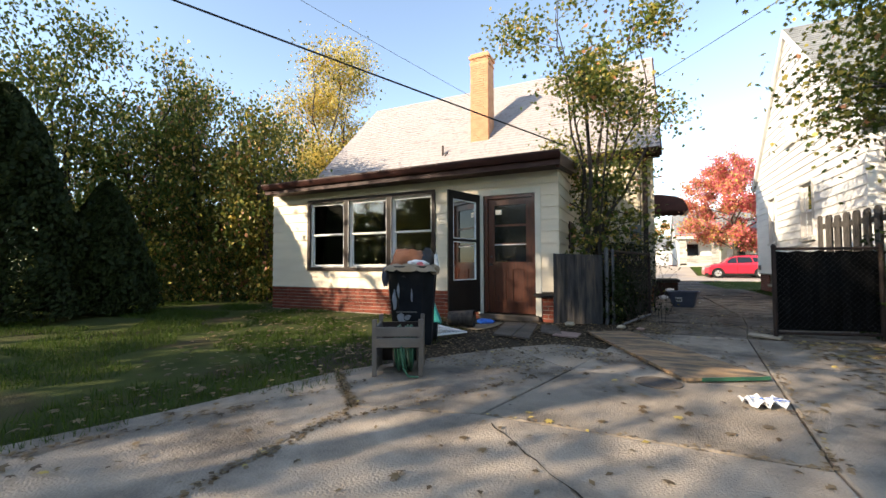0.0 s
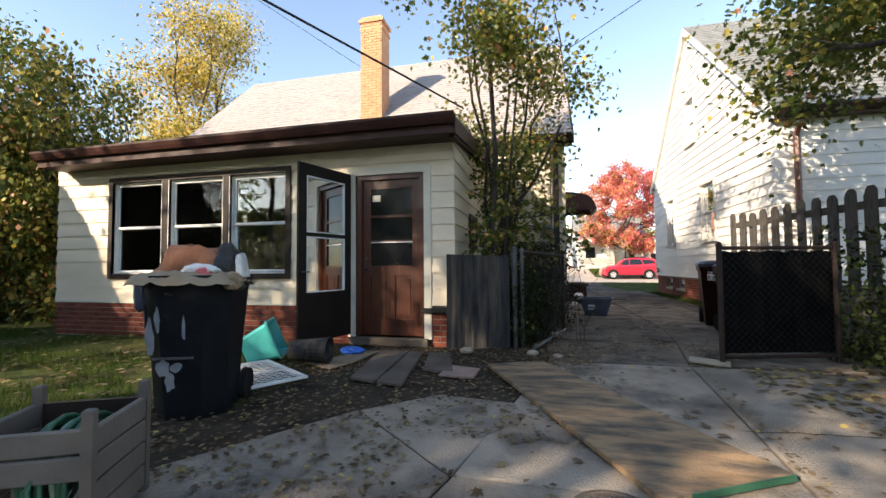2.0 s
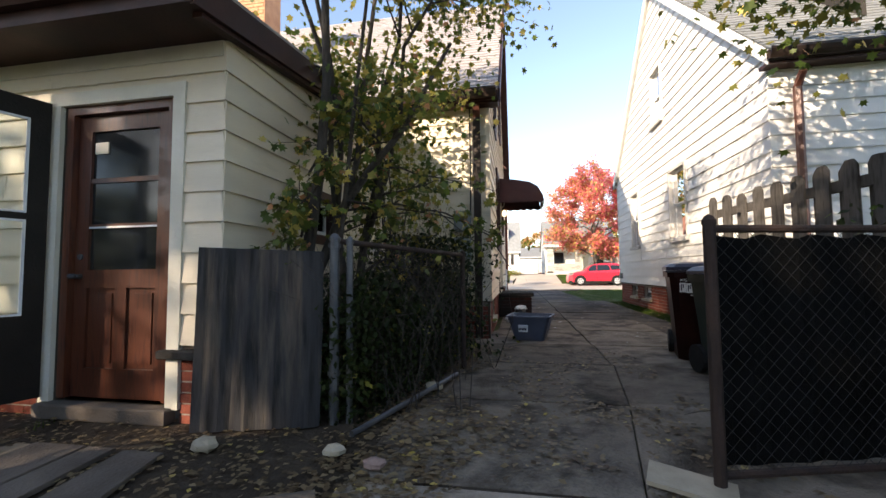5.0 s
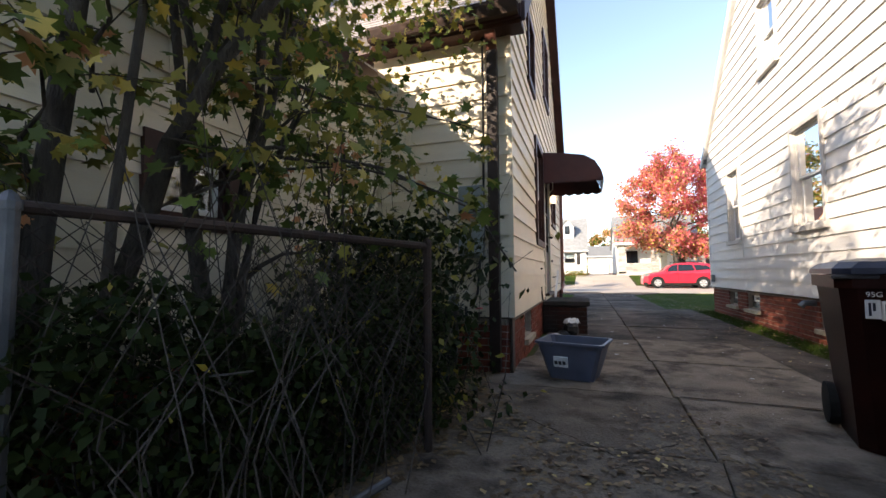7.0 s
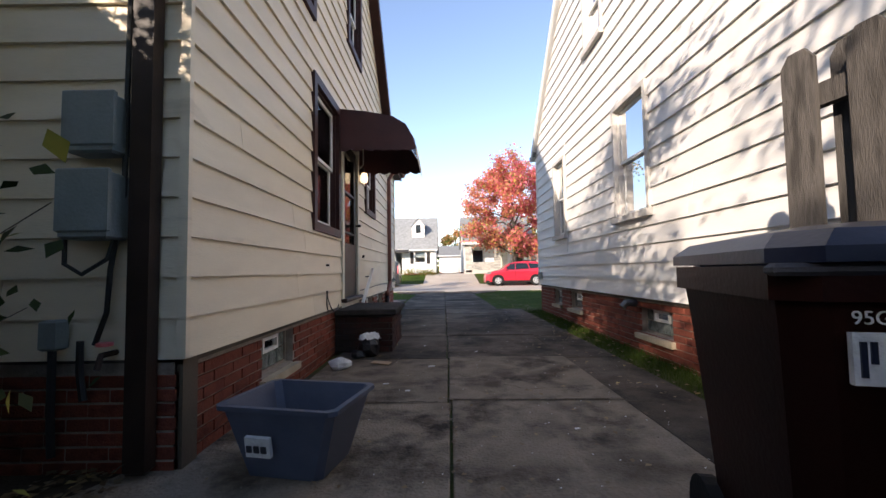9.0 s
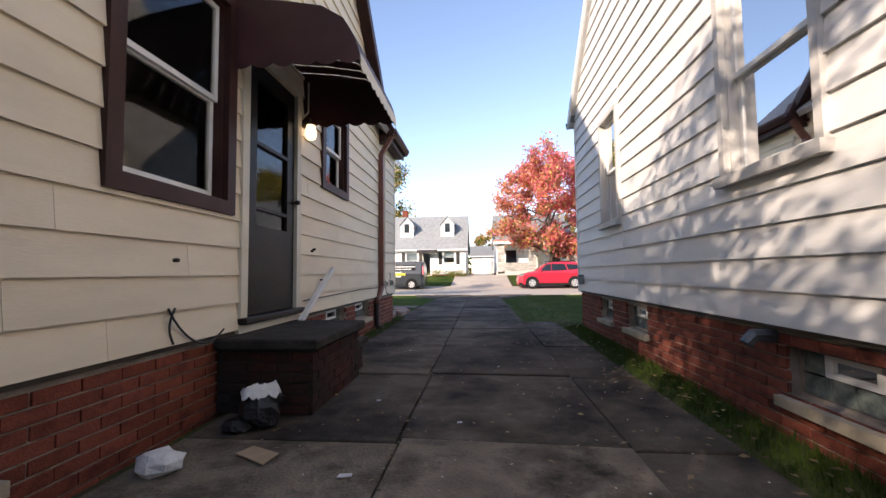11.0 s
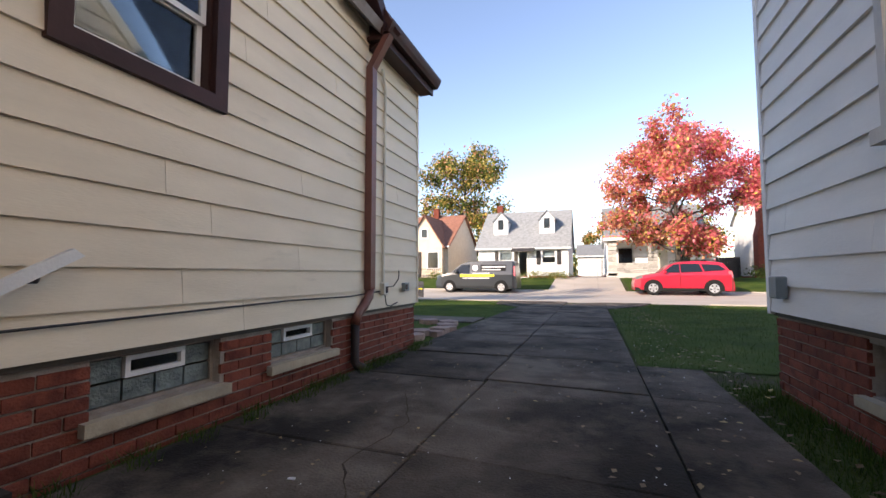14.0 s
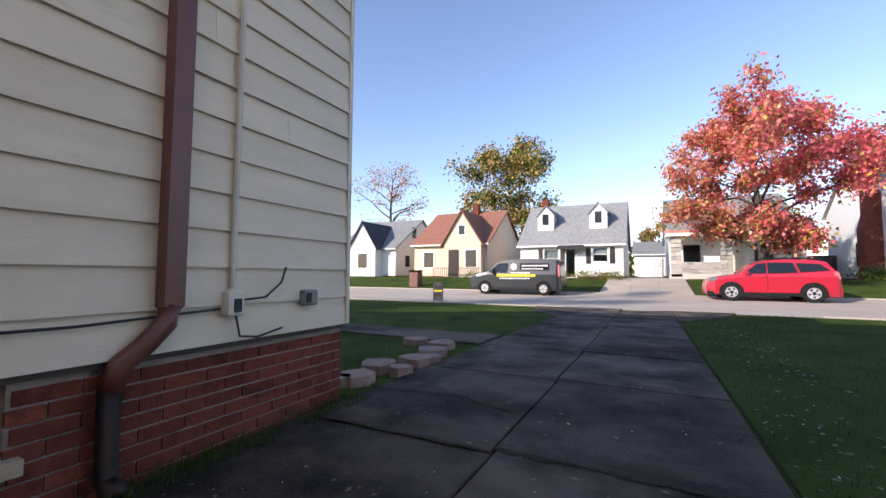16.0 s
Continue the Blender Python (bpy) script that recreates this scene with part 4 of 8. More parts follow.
L_LITTERY = leaf_mat("yellow_fallen_leaves", [(0.5, 0.36, 0.08), (0.4, 0.3, 0.1), (0.3, 0.18, 0.07)], 0.1)

for m_, level_ in ((L_DARK, 0.08), (L_IVY, 0.12), (L_GREEN, 0.3), (L_OLIVE, 0.3), (L_LITTER, 0.15)):
    dull(m_, level_)

DIAMOND = ([(0, 0, 0), (0.32, 0.45, 0.06), (0, 1, -0.03), (-0.32, 0.45, 0.06)], [(0, 1, 2, 3)])
MAPLE = ([(0, 0, 0), (0.16, 0.22, 0.02), (0.5, 0.30, -0.03), (0.30, 0.52, 0.02), (0.42, 0.80, -0.04), (0.14, 0.70, 0.03), (0, 1.08, -0.06), (-0.14, 0.70, 0.03), (-0.42, 0.80, -0.04), (-0.30, 0.52, 0.02), (-0.5, 0.30, -0.03), (-0.16, 0.22, 0.02)],
         [(0, 1, 11), (1, 2, 3), (3, 4, 5), (1, 3, 5, 7, 9, 11), (5, 6, 7), (7, 8, 9), (9, 10, 11)])


def leaves_mesh(name, pts, size, shape, mats, weights, parent, label="", seed=0, droop=0.5, flat=False, kind="stuff"):
    """Many small leaves at the given places, in one mesh."""
    rng = np.random.default_rng(seed)
    base, faces = np.array(shape[0]), shape[1]
    P = np.array(pts, dtype=float)
    N = len(P)
    s = rng.uniform(0.6, 1.25, N) * size
    a = rng.uniform(0, 2 * np.pi, N)
    tilt = rng.normal(0.0, 0.12, N) if flat else rng.normal(-droop, 0.6, N)
    rl = rng.normal(0, 0.15 if flat else 0.8, N)
    ca, sa, ct, st, cr, sr = np.cos(a), np.sin(a), np.cos(tilt), np.sin(tilt), np.cos(rl), np.sin(rl)
    B = base[None] * s[:, None, None]
    x, y, z = B[..., 0], B[..., 1], B[..., 2]
    x, z = x * cr[:, None] + z * sr[:, None], -x * sr[:, None] + z * cr[:, None]
    y, z = y * ct[:, None] - z * st[:, None], y * st[:, None] + z * ct[:, None]
    x, y = x * ca[:, None] - y * sa[:, None], x * sa[:, None] + y * ca[:, None]
    V = np.stack([x, y, z], -1) + P[:, None]
    o = P.mean(0)
    V = (V - o).reshape(-1, 3)
    k = len(base)
    loops = np.concatenate([np.array(f) for f in faces])
    sizes = np.array([len(f) for f in faces])
    idx = (np.arange(N)[:, None] * k + loops[None]).ravel()
    tot = np.tile(sizes, N)
    me = bpy.data.meshes.new(name)
    me.vertices.add(len(V))
    me.vertices.foreach_set("co", V.ravel())
    me.loops.add(len(idx))
    me.loops.foreach_set("vertex_index", idx.astype(np.int32))
    me.polygons.add(len(tot))
    me.polygons.foreach_set("loop_start", np.concatenate([[0], np.cumsum(tot)[:-1]]).astype(np.int32))
    for m in mats:
        me.materials.append(m)
    w = np.array(weights, dtype=float)
    if w.ndim == 1:
        pick = rng.choice(len(mats), N, p=w / w.sum())
    else:
        w = w / w.sum(1, keepdims=True)
        pick = (rng.uniform(0, 1, N)[:, None] > np.cumsum(w, 1)).sum(1).clip(0, len(mats) - 1)
    me.polygons.foreach_set("material_index", np.repeat(pick, len(faces)).astype(np.int32))
    me.update(calc_edges=True)
    ob = new(name, me)
    o = Vector(o)
    ob.location = o - world_place(parent) if parent else o
    ob.parent = parent
    return tagged(ob, label, kind=kind)


def tree(name, base, height, spread, trunk, n_leaves, leaf, mats, weights, seed, label, stems=1, lean=(0, 0), clear=0.25, shape=DIAMOND, crown="round", twigs=1, clump=0.35, category="tree", color_fn=None, droop=0.5, bare=0.0):
    """Tapered stems that fork twice into twigs, with the leaves round the twigs."""
    rnd = random.Random(seed)
    B = Vector(base)
    t = thing(name, B, label, category)
    wood, tips = Geo(), []

    def envelope(h):
        if crown == "cone":
            return max(0.05, (1 - h) ** 0.8)
        if crown == "vase":
            return 0.35 + 0.65 * math.sin(min(1, h * 1.1) * math.pi * 0.6)
        return max(0.15, math.sin(math.pi * min(1, max(0.02, (h - clear * 0.6) / (1.05 - clear * 0.6)))) ** 0.6)
    for s in range(stems):
        a0 = rnd.uniform(0, 6.28)
        out = 0 if stems == 1 else rnd.uniform(0.2, 0.75) * spread
        hh = height * (1 if s == 0 else rnd.uniform(0.65, 0.97))
        pts, rad, k = [], [], 9
        for i in range(k + 1):
            f = i / k
            wob = 0.03 * height
            pts.append(B + Vector((math.cos(a0) * out * f ** 1.3 + lean[0] * f + rnd.uniform(-wob, wob) * (f > 0) * f, math.sin(a0) * out * f ** 1.3 + lean[1] * f + rnd.uniform(-wob, wob) * f, hh * f * 0.97 - 0.03 * (i == 0))))
            rad.append(trunk * (1 - 0.88 * f) * (1.25 if i == 0 else 1))
        wood.tube(pts, rad, 8)
        nb_ = int((11 if stems == 1 else 6) * twigs)
        for b in range(nb_):
            f = clear + (0.98 - clear) * (b + rnd.random()) / nb_
            i = min(k - 1, int(f * k))
            p0 = pts[i].lerp(pts[i + 1], f * k - i)
            ang = b * 2.4 + rnd.uniform(-0.5, 0.5)
            reach = spread * envelope(f) * rnd.uniform(0.65, 1.05) * (1 if stems == 1 else 0.6)
            up = reach * rnd.uniform(0.25, 0.8)
            q, br = [p0], [rad[i] * 0.55]
            for j in range(1, 5):
                w = j / 4
                q.append(p0 + Vector((math.cos(ang) * reach * w, math.sin(ang) * reach * w, up * w ** 0.8 - 0.12 * reach * w * w)) + Vector((rnd.uniform(-1, 1), rnd.uniform(-1, 1), rnd.uniform(-1, 1))) * 0.07 * reach)
                br.append(br[0] * (1 - 0.85 * w))
            wood.tube(q, br, 5, caps=False)
            for c in range(5):
                g0 = 0.3 + 0.7 * (c + rnd.random()) / 5
                j = min(3, int(g0 * 4))
                r0 = q[j].lerp(q[j + 1], g0 * 4 - j)
                d = Vector((math.cos(ang + rnd.uniform(-1.5, 1.5)), math.sin(ang + rnd.uniform(-1.5, 1.5)), rnd.uniform(-0.2, 0.9)))
                ln = reach * rnd.uniform(0.2, 0.45)
                r1 = r0 + d * ln * 0.5 + Vector((0, 0, 0.03))
                r2 = r0 + d * ln
                wood.tube([r0, r1, r2], [br[0] * 0.3, br[0] * 0.2, 0.003], 3, caps=False)
                tips += [(r1, r2, ln)]
    wood.ob("trunk", M_BARK, t, smooth=True)
    rng = np.random.default_rng(seed)
    T = np.array([[*a, *b] for a, b, l in tips])
    pick = rng.integers(0, len(T), n_leaves)
    f = rng.uniform(-0.2, 1.15, n_leaves)[:, None]
    P = T[pick, :3] * (1 - f) + T[pick, 3:] * f + rng.normal(0, clump * spread * 0.28, (n_leaves, 3))
    P[:, 2] = np.maximum(P[:, 2], B.z + 0.05)
    if bare:
        P = P[(P[:, 2] > B.z + bare) | (rng.random(len(P)) < 0.15)]
    w = color_fn(P) if color_fn else weights
    leaves_mesh("crown", P, leaf, shape, mats, w, t, seed=seed, droop=droop)
    return t


GREENS = [L_GREEN, L_OLIVE, L_YELLOW, L_ORANGE]
# trees by the house corner and over the gate
tree("tree", (-0.80, 7.85, 0), 6.3, 1.9, 0.034, 12000, 0.072, GREENS, [0.50, 0.42, 0.06, 0.02], 5, "young multi-stemmed maple growing against the house corner", stems=5, clear=0.2, shape=MAPLE, clump=0.40, lean=(0.40, 0.1), bare=2.1)
tree("tree", (-0.60, 8.9, 0), 3.2, 0.8, 0.02, 1200, 0.065, GREENS, [0.45, 0.42, 0.1, 0.03], 9, "small leafy sapling behind the wire fence", stems=5, clear=0.1, shape=MAPLE, clump=0.5)
tree("tree", (3.85, 6.7, 0), 8.0, 3.3, 0.10, 32000, 0.078, GREENS, [0.64, 0.32, 0.03, 0.01], 14, "leafy maple leaning over the yard gate", stems=3, clear=0.3, shape=MAPLE, lean=(-0.3, -0.6))
for pts, r in (([(-1.02, 7.45, 0), (-0.98, 7.48, 0.77), (-0.79, 7.5, 1.2), (-0.67, 7.5, 1.49), (-0.46, 7.52, 1.78), (-0.22, 7.6, 2.1), (0.15, 7.8, 2.9)], 0.058), ([(-0.67, 7.5, 1.47), (-0.62, 7.62, 1.9), (-0.66, 7.8, 2.5), (-0.55, 7.9, 3.6)], 0.030),
               ([(-0.86, 7.12, 0), (-0.80, 7.14, 1.1), (-0.72, 7.16, 1.75), (-0.70, 7.2, 2.4), (-0.8, 7.3, 4.2)], 0.050), ([(-0.64, 7.22, 0.0), (-0.60, 7.25, 1.2), (-0.52, 7.3, 2.2), (-0.40, 7.4, 3.6)], 0.020)):
    Geo().tube(pts, [r * (1 - 0.12 * i) for i in range(len(pts))], 9).ob("trunk", M_BARK, None, "dark tree stem by the wire fence", smooth=True, category="tree")
# low leafy boughs over the fence
rb2 = random.Random(12)
for p0, p1, w, nl in (((-0.9, 7.2, 1.2), (-0.55, 6.95, 1.75), 0.30, 160), ((-0.95, 7.3, 1.7), (-0.35, 7.2, 2.3), 0.34, 190), ((-0.6, 7.5, 1.5), (0.55, 8.3, 1.25), 0.16, 220), ((-0.5, 7.6, 1.8), (0.45, 8.6, 1.75), 0.24, 190), ((-0.9, 7.0, 1.0), (-0.75, 6.9, 1.5), 0.22, 130)):
    bough = thing("bough", p0, "leafy maple bough reaching over the wire fence", "branch")
    p0, p1, wood_, pts_ = Vector(p0), Vector(p1), Geo(), []
    L_ = (p1 - p0).length
    mid_ = [p0.lerp(p1, i / 6) + Vector((rb2.uniform(-1, 1), rb2.uniform(-1, 1), 0.6 * math.sin(math.pi * i / 6))) * 0.07 for i in range(7)]
    wood_.tube(mid_, [0.011 * (1 - 0.13 * i) for i in range(7)], 5)
    for k in range(14):
        q0 = mid_[k % 6].lerp(mid_[k % 6 + 1], rb2.random())
        q1 = q0 + Vector((rb2.uniform(-1, 1), rb2.uniform(-1, 1), rb2.uniform(-0.5, 0.7))) * w
        wood_.tube([q0, q0.lerp(q1, 0.5) + Vector((0, 0, 0.02)), q1], [0.004, 0.003, 0.0015], 3, caps=False)
        pts_ += [q0.lerp(q1, rb2.uniform(0.3, 1.1)) + Vector((rb2.uniform(-1, 1), rb2.uniform(-1, 1), rb2.uniform(-1, 1))) * 0.05 for _ in range(nl // 14)]
    wood_.ob("stem", M_BARK, bough)
    leaves_mesh("foliage", pts_, 0.075, MAPLE, GREENS, [0.52, 0.33, 0.11, 0.04], bough, seed=nl)
# left boundary of the yard
for i, (x, y, h, s, w) in enumerate([(-8.9, 7.9, 5.6, 1.7, [0.45, 0.4, 0.1, 0.05]), (-10.6, 9.8, 5.8, 1.7, [0.5, 0.35, 0.1, 0.05]), (-11.2, 7.6, 6.0, 1.8, [0.55, 0.3, 0.1, 0.05]), (-11.8, 6.2, 6.8, 1.9, [0.6, 0.3, 0.07, 0.03]), (-13.0, 8.6, 7.2, 2.1, [0.6, 0.3, 0.07, 0.03]), (-12.8, 4.8, 7.6, 2.0, [0.7, 0.25, 0.05, 0.0]), (-10.4, 8.6, 3.4, 1.2, [0.2, 0.4, 0.2, 0.2])]):
    tree("tree", (x, y, -0.03), h, s, 0.05, 12000, 0.11, GREENS, w, 40 + i, "overgrown leafy tree along the yard edge", stems=6, clear=0.05, clump=0.55, droop=0.9)
tree("tree", (-13.0, 15.5, -0.03), 12.0, 3.1, 0.12, 36000, 0.125, GREENS, [0.06, 0.20, 0.72, 0.02], 60, "tall bright yellow autumn tree behind the house", stems=5, clear=0.1, clump=0.55)


def conifer(base, h, r, n, seed, label):
    B = Vector(base)
    t = thing("conifer", B, label, "tree")
    Geo().tube([B, B + Vector((0, 0, h * 0.9))], [0.10, 0.02], 7).ob("trunk", M_BARK, t)
    rng = np.random.default_rng(seed)
    f = rng.uniform(0.02, 1, n) ** 1.15
    a = rng.uniform(0, 2 * np.pi, n)
    lump = 1 + 0.13 * np.sin(a * 5 + f * 9) + 0.08 * np.sin(a * 11 - f * 23)
    rr = r * (1 - f) ** 0.62 * lump * rng.uniform(0.55, 1.0, n) ** 0.4
    P = np.stack([B.x + rr * np.cos(a), B.y + rr * np.sin(a), B.z + 0.03 + f * h], -1)
    leaves_mesh("crown", P, 0.12, DIAMOND, [L_DARK], [1], t, seed=seed, droop=-0.9)


conifer((-9.9, 3.1, -0.03), 4.0, 1.3, 34000, 71, "dense dark green arborvitae at the yard edge")
conifer((-9.6, 4.5, -0.03), 2.5, 0.9, 20000, 72, "slim dark green arborvitae at the yard edge")
conifer((-10.6, 1.6, -0.03), 4.4, 1.3, 15000, 73, "dense dark green arborvitae at the yard edge")
# trees behind the walk whose shade falls on the yard
for i, (x, y, h, s, nl) in enumerate([(-7.2, -6.5, 10.3, 3.7, 13000), (-12, -4.5, 10, 3.8, 7000), (-1.5, -9.0, 10, 3.6, 8000), (-16, 0.5, 9, 3.4, 3500), (5.5, -6.5, 8.5, 3.0, 7000), (-10.8, -11.5, 12.5, 4.4, 19000), (-18.5, -3.5, 10, 3.8, 5000), (-21, 3.0, 9, 3.5, 3500)]):
    tree("tree", (x, y, -0.03), h, s, 0.16, nl, 0.19, GREENS, [0.55, 0.35, 0.1, 0.0], 80 + i, "large leafy shade tree in the back yards", clear=0.2)


def red_fn(P):
    f = np.clip((P[:, 0] - 6.6) / 3.5 + (P[:, 2] - 6) * 0.05, -1, 1)
    r = 0.62 + 0.36 * f
    low = np.clip((5.2 - P[:, 2]) / 3, 0, 1)
    return np.stack([0.02 + 0.12 * low, 0.06 + 0.1 * low, 0.05 + 0.1 * low, (1 - r) * 0.9 + 0.05, r], -1)


tree("tree", (7.2, 40.8, 0.12), 8.1, 4.4, 0.22, 36000, 0.19, [*GREENS, L_RED], None, 21, "broad red and orange autumn maple across the street", clear=0.2, crown="round", color_fn=red_fn, twigs=2.2, clump=0.22)
tree("tree", (-13.0, 64, 0.6), 15.5, 5.8, 0.4, 20000, 0.36, GREENS, [0.42, 0.25, 0.2, 0.13], 22, "large green and rust tree behind the far houses", clear=0.15, twigs=2)
tree("tree", (-27, 60, 0.6), 14, 4.5, 0.3, 2500, 0.25, GREENS, [0.0, 0.2, 0.1, 0.7], 23, "nearly bare tree behind the far houses", clear=0.3, twigs=2)
tree("tree", (27, 66, 0.6), 14, 6, 0.3, 12000, 0.36, GREENS, [0.2, 0.4, 0.4, 0], 24, "yellow-green tree behind the far houses", clear=0.2)
tree("tree", (3.5, 75, 0.6), 6, 3.2, 0.2, 5000, 0.3, GREENS, [0.3, 0.2, 0.1, 0.4], 25, "rust coloured tree behind the garage", clear=0.2)
tree("tree", (11.8, 60, 0.6), 6, 3, 0.2, 5000, 0.3, GREENS, [0.5, 0.4, 0.1, 0], 26, "green tree between the far houses", clear=0.2)
tree("shrub", (4.0, 6.4, -0.02), 1.9, 0.9, 0.02, 5000, 0.08, GREENS, [0.75, 0.23, 0.02, 0], 27, "green shrub and ivy behind the gate", stems=5, clear=0.05, category="shrub")

# ---- far houses ----
def cape(x0, x1, y, depth, z0, eave, ridge, walls, roof_m, label, openings=()):
    h = thing("house", ((x0 + x1) / 2, y + depth / 2, z0), label, "house")
    cy = y + depth / 2
    sl = (ridge - eave) / (cy - y)
    wall("wall", (0, y, 0), X, -Yv, lambda z: (x0, x1), z0 - 0.5, eave, list(openings), walls, h)
    for xx, nn in ((x0, -X), (x1, X)):
        wall("wall", (xx, 0, 0), Yv, nn, lambda z: (y + 0.12, y + depth) if z <= eave else (y + 0.0 + (z - eave) / sl, y + depth - (z - eave) / sl), z0 - 0.5, ridge - 0.05, [], walls, h, zbreaks=(eave,))
    wall("wall", (0, y + depth, 0), X, Yv, lambda z: (x0 + 0.12, x1 - 0.12), z0 - 0.5, eave, [], walls, h)
    for s, yy in ((-1, y - 0.3), (1, y + depth + 0.3)):
        roof_slab("roof", [(x0 - 0.2, yy, eave - 0.3 * sl + 0.08), (x1 + 0.2, yy, eave - 0.3 * sl + 0.08), (x1 + 0.2, cy, ridge + 0.08), (x0 - 0.2, cy, ridge + 0.08)], 0.12, roof_m, h, "asphalt shingle roof")
    Geo().box((x0 - 0.2, y - 0.36, eave - 0.3 * sl - 0.06), (x1 + 0.2, y - 0.28, eave - 0.3 * sl + 0.06)).ob("gutter", M_WHITE, h)
    Geo().box((x0 - 0.02, y - 0.02, z0 - 0.5), (x1 + 0.02, y + depth + 0.02, z0 + 0.12)).ob("foundation", M_BRICK, h)
    return h


def dormer(h, cx, w, y, z0, z1, zr, back, walls, roof_m):
    g = Geo()
    g.prism([(cx - w / 2, y, z0), (cx + w / 2, y, z0), (cx + w / 2, y, z1), (cx, y, zr), (cx - w / 2, y, z1)], (0, back, 0))
    d = g.ob("dormer", walls, h, "white gabled dormer")
    for s in (-1, 1):
        roof_slab("dormer_roof", [(cx + s * (w / 2 + 0.12), y - 0.12, z1 - 0.08), (cx + s * (w / 2 + 0.12), y + back, z1 - 0.08), (cx, y + back, zr + 0.06), (cx, y - 0.12, zr + 0.06)], 0.06, roof_m, h)
    ww = window(h, (0, y, 0), X, -Yv, cx - w * 0.2, cx + w * 0.2, z0 + 0.45, z0 + 1.25, M_WHITE, casing_w=0.06)
    Geo().box((cx - w * 0.19, y - 0.02, z0 + 0.46), (cx + w * 0.19, y - 0.004, z0 + 1.24)).ob("pane", M_CARGLASS, h)


W1 = cape(-5.9, 0.85, 45, 8, 0.65, 3.05, 6.15, M_WHITE, M_SHINGLE_N, "white cape cod house with two dormers and a grey roof",
          [(-4.2, -3.2, 1.3, 2.6), (-1.0, 0 - 0.05, 1.7, 2.7), (-2.75, -2.1, 0.7, 2.6)])
window(W1, (0, 45, 0), X, -Yv, -4.2, -3.2, 1.3, 2.6, M_WHITE, curtain=True)
window(W1, (0, 45, 0), X, -Yv, -1.0, -0.05, 1.7, 2.7, M_WHITE, curtain=0.5)
window(W1, (0, 45, 0), X, -Yv, -2.75, -2.1, 0.7, 2.6, M_WHITE, hung=False)
for x in (-4.45, -2.95, -1.28, 0.2):
    Geo().box((x - 0.15, 44.95, 1.25 if x < -2 else 1.6), (x + 0.15, 44.995, 2.65)).ob("shutter", M_SHEETMETAL, W1, "grey shutter")
Geo().prism([(-3.2, 44.98, 3.0), (-3.2, 44.1, 2.62), (-3.2, 44.1, 2.56), (-3.2, 44.98, 2.9)], (1.7, 0, 0)).ob("awning", M_SHEETMETAL, W1, "grey door awning")
dormer(W1, -4.35, 1.15, 46.2, 4.0, 5.2, 5.85, 2.2, M_WHITE, M_SHINGLE_N)
dormer(W1, -0.75, 1.15, 46.2, 4.0, 5.2, 5.85, 2.2, M_WHITE, M_SHINGLE_N)
Geo().box((-5.3, 49.2, 5.6), (-4.8, 49.7, 6.9)).ob("chimney", M_BRICK, W1)

W2 = cape(-15.0, -8.6, 45.5, 9, 0.6, 3.35, 6.3, M_STUCCO, M_SHINGLE_B, "tan stucco house with a brown roof and front gable")
gb = Geo().prism([(-12.0, 44.9, 0.2), (-8.9, 44.9, 0.2), (-8.9, 44.9, 3.3), (-10.45, 44.9, 5.7), (-12.0, 44.9, 3.3)], (0, 4, 0)).ob("wall", M_STUCCO, W2)
for s in (-1, 1):
    roof_slab("roof", [(-10.45 + s * 1.85, 44.7, 3.0), (-10.45 + s * 1.85, 49.5, 3.0), (-10.45, 49.5, 5.85), (-10.45, 44.7, 5.85)], 0.08, M_SHINGLE_B, W2)
for a, b, c, d, yy in ((-14.1, -13.2, 1.4, 2.6, 45.5), (-10.15, -9.25, 1.4, 2.7, 44.9), (-10.7, -10.2, 3.9, 4.6, 44.9)):
    w = window(W2, (0, yy, 0), X, -Yv, a, b, c, d, M_WHITE, hung=False, casing_w=0.1)
    Geo().box((a + 0.02, yy - 0.02, c + 0.02), (b - 0.02, yy - 0.004, d - 0.02)).ob("pane", M_CARGLASS, W2)
Geo().box((-11.55, 44.82, 0.7), (-10.75, 44.9, 2.75)).ob("door", M_DARKTRIM, W2)
Geo().box((-11.4, 49.4, 5.9), (-10.9, 49.9, 7.0)).ob("chimney", M_BRICK, W2)
rail = thing("porch_railing", (-10.4, 43.9, 0.5), "black metal railing before the tan house", "railing")
for x in np.arange(-12.4, -8.6, 0.16):
    Geo().box((x, 43.88, 0.5), (x + 0.03, 43.91, 1.3)).ob("baluster", M_CABLE, rail)
Geo().box((-12.4, 43.87, 1.3), (-8.6, 43.92, 1.35)).ob("top_rail", M_CABLE, rail)

W3 = cape(-23.5, -17.2, 46, 9, 0.6, 3.2, 6.0, M_WHITE, M_SHINGLE_N, "white house with a dark front gable roof across the street")
gb = Geo().prism([(-21.3, 45.0, 0.2), (-18.6, 45.0, 0.2), (-18.6, 45.0, 3.3), (-19.95, 45.0, 5.3), (-21.3, 45.0, 3.3)], (0, 4, 0)).ob("wall", M_WHITE, W3)
for s in (-1, 1):
    roof_slab("roof", [(-19.95 + s * 1.65, 44.8, 2.95), (-19.95 + s * 1.65, 49.5, 2.95), (-19.95, 49.5, 5.45), (-19.95, 44.8, 5.45)], 0.08, M_SHINGLE_D, W3)
Geo().box((-20.4, 44.96, 1.4), (-19.5, 44.99, 2.6)).ob("window", M_CARGLASS, W3)
for y, z in ((47.6, 1.5), (50, 1.4), (48.8, 4.2)):
    Geo().box((-17.2, y, z), (-17.17, y + 0.7, z + 1.0)).ob("window", M_CARGLASS, W3)

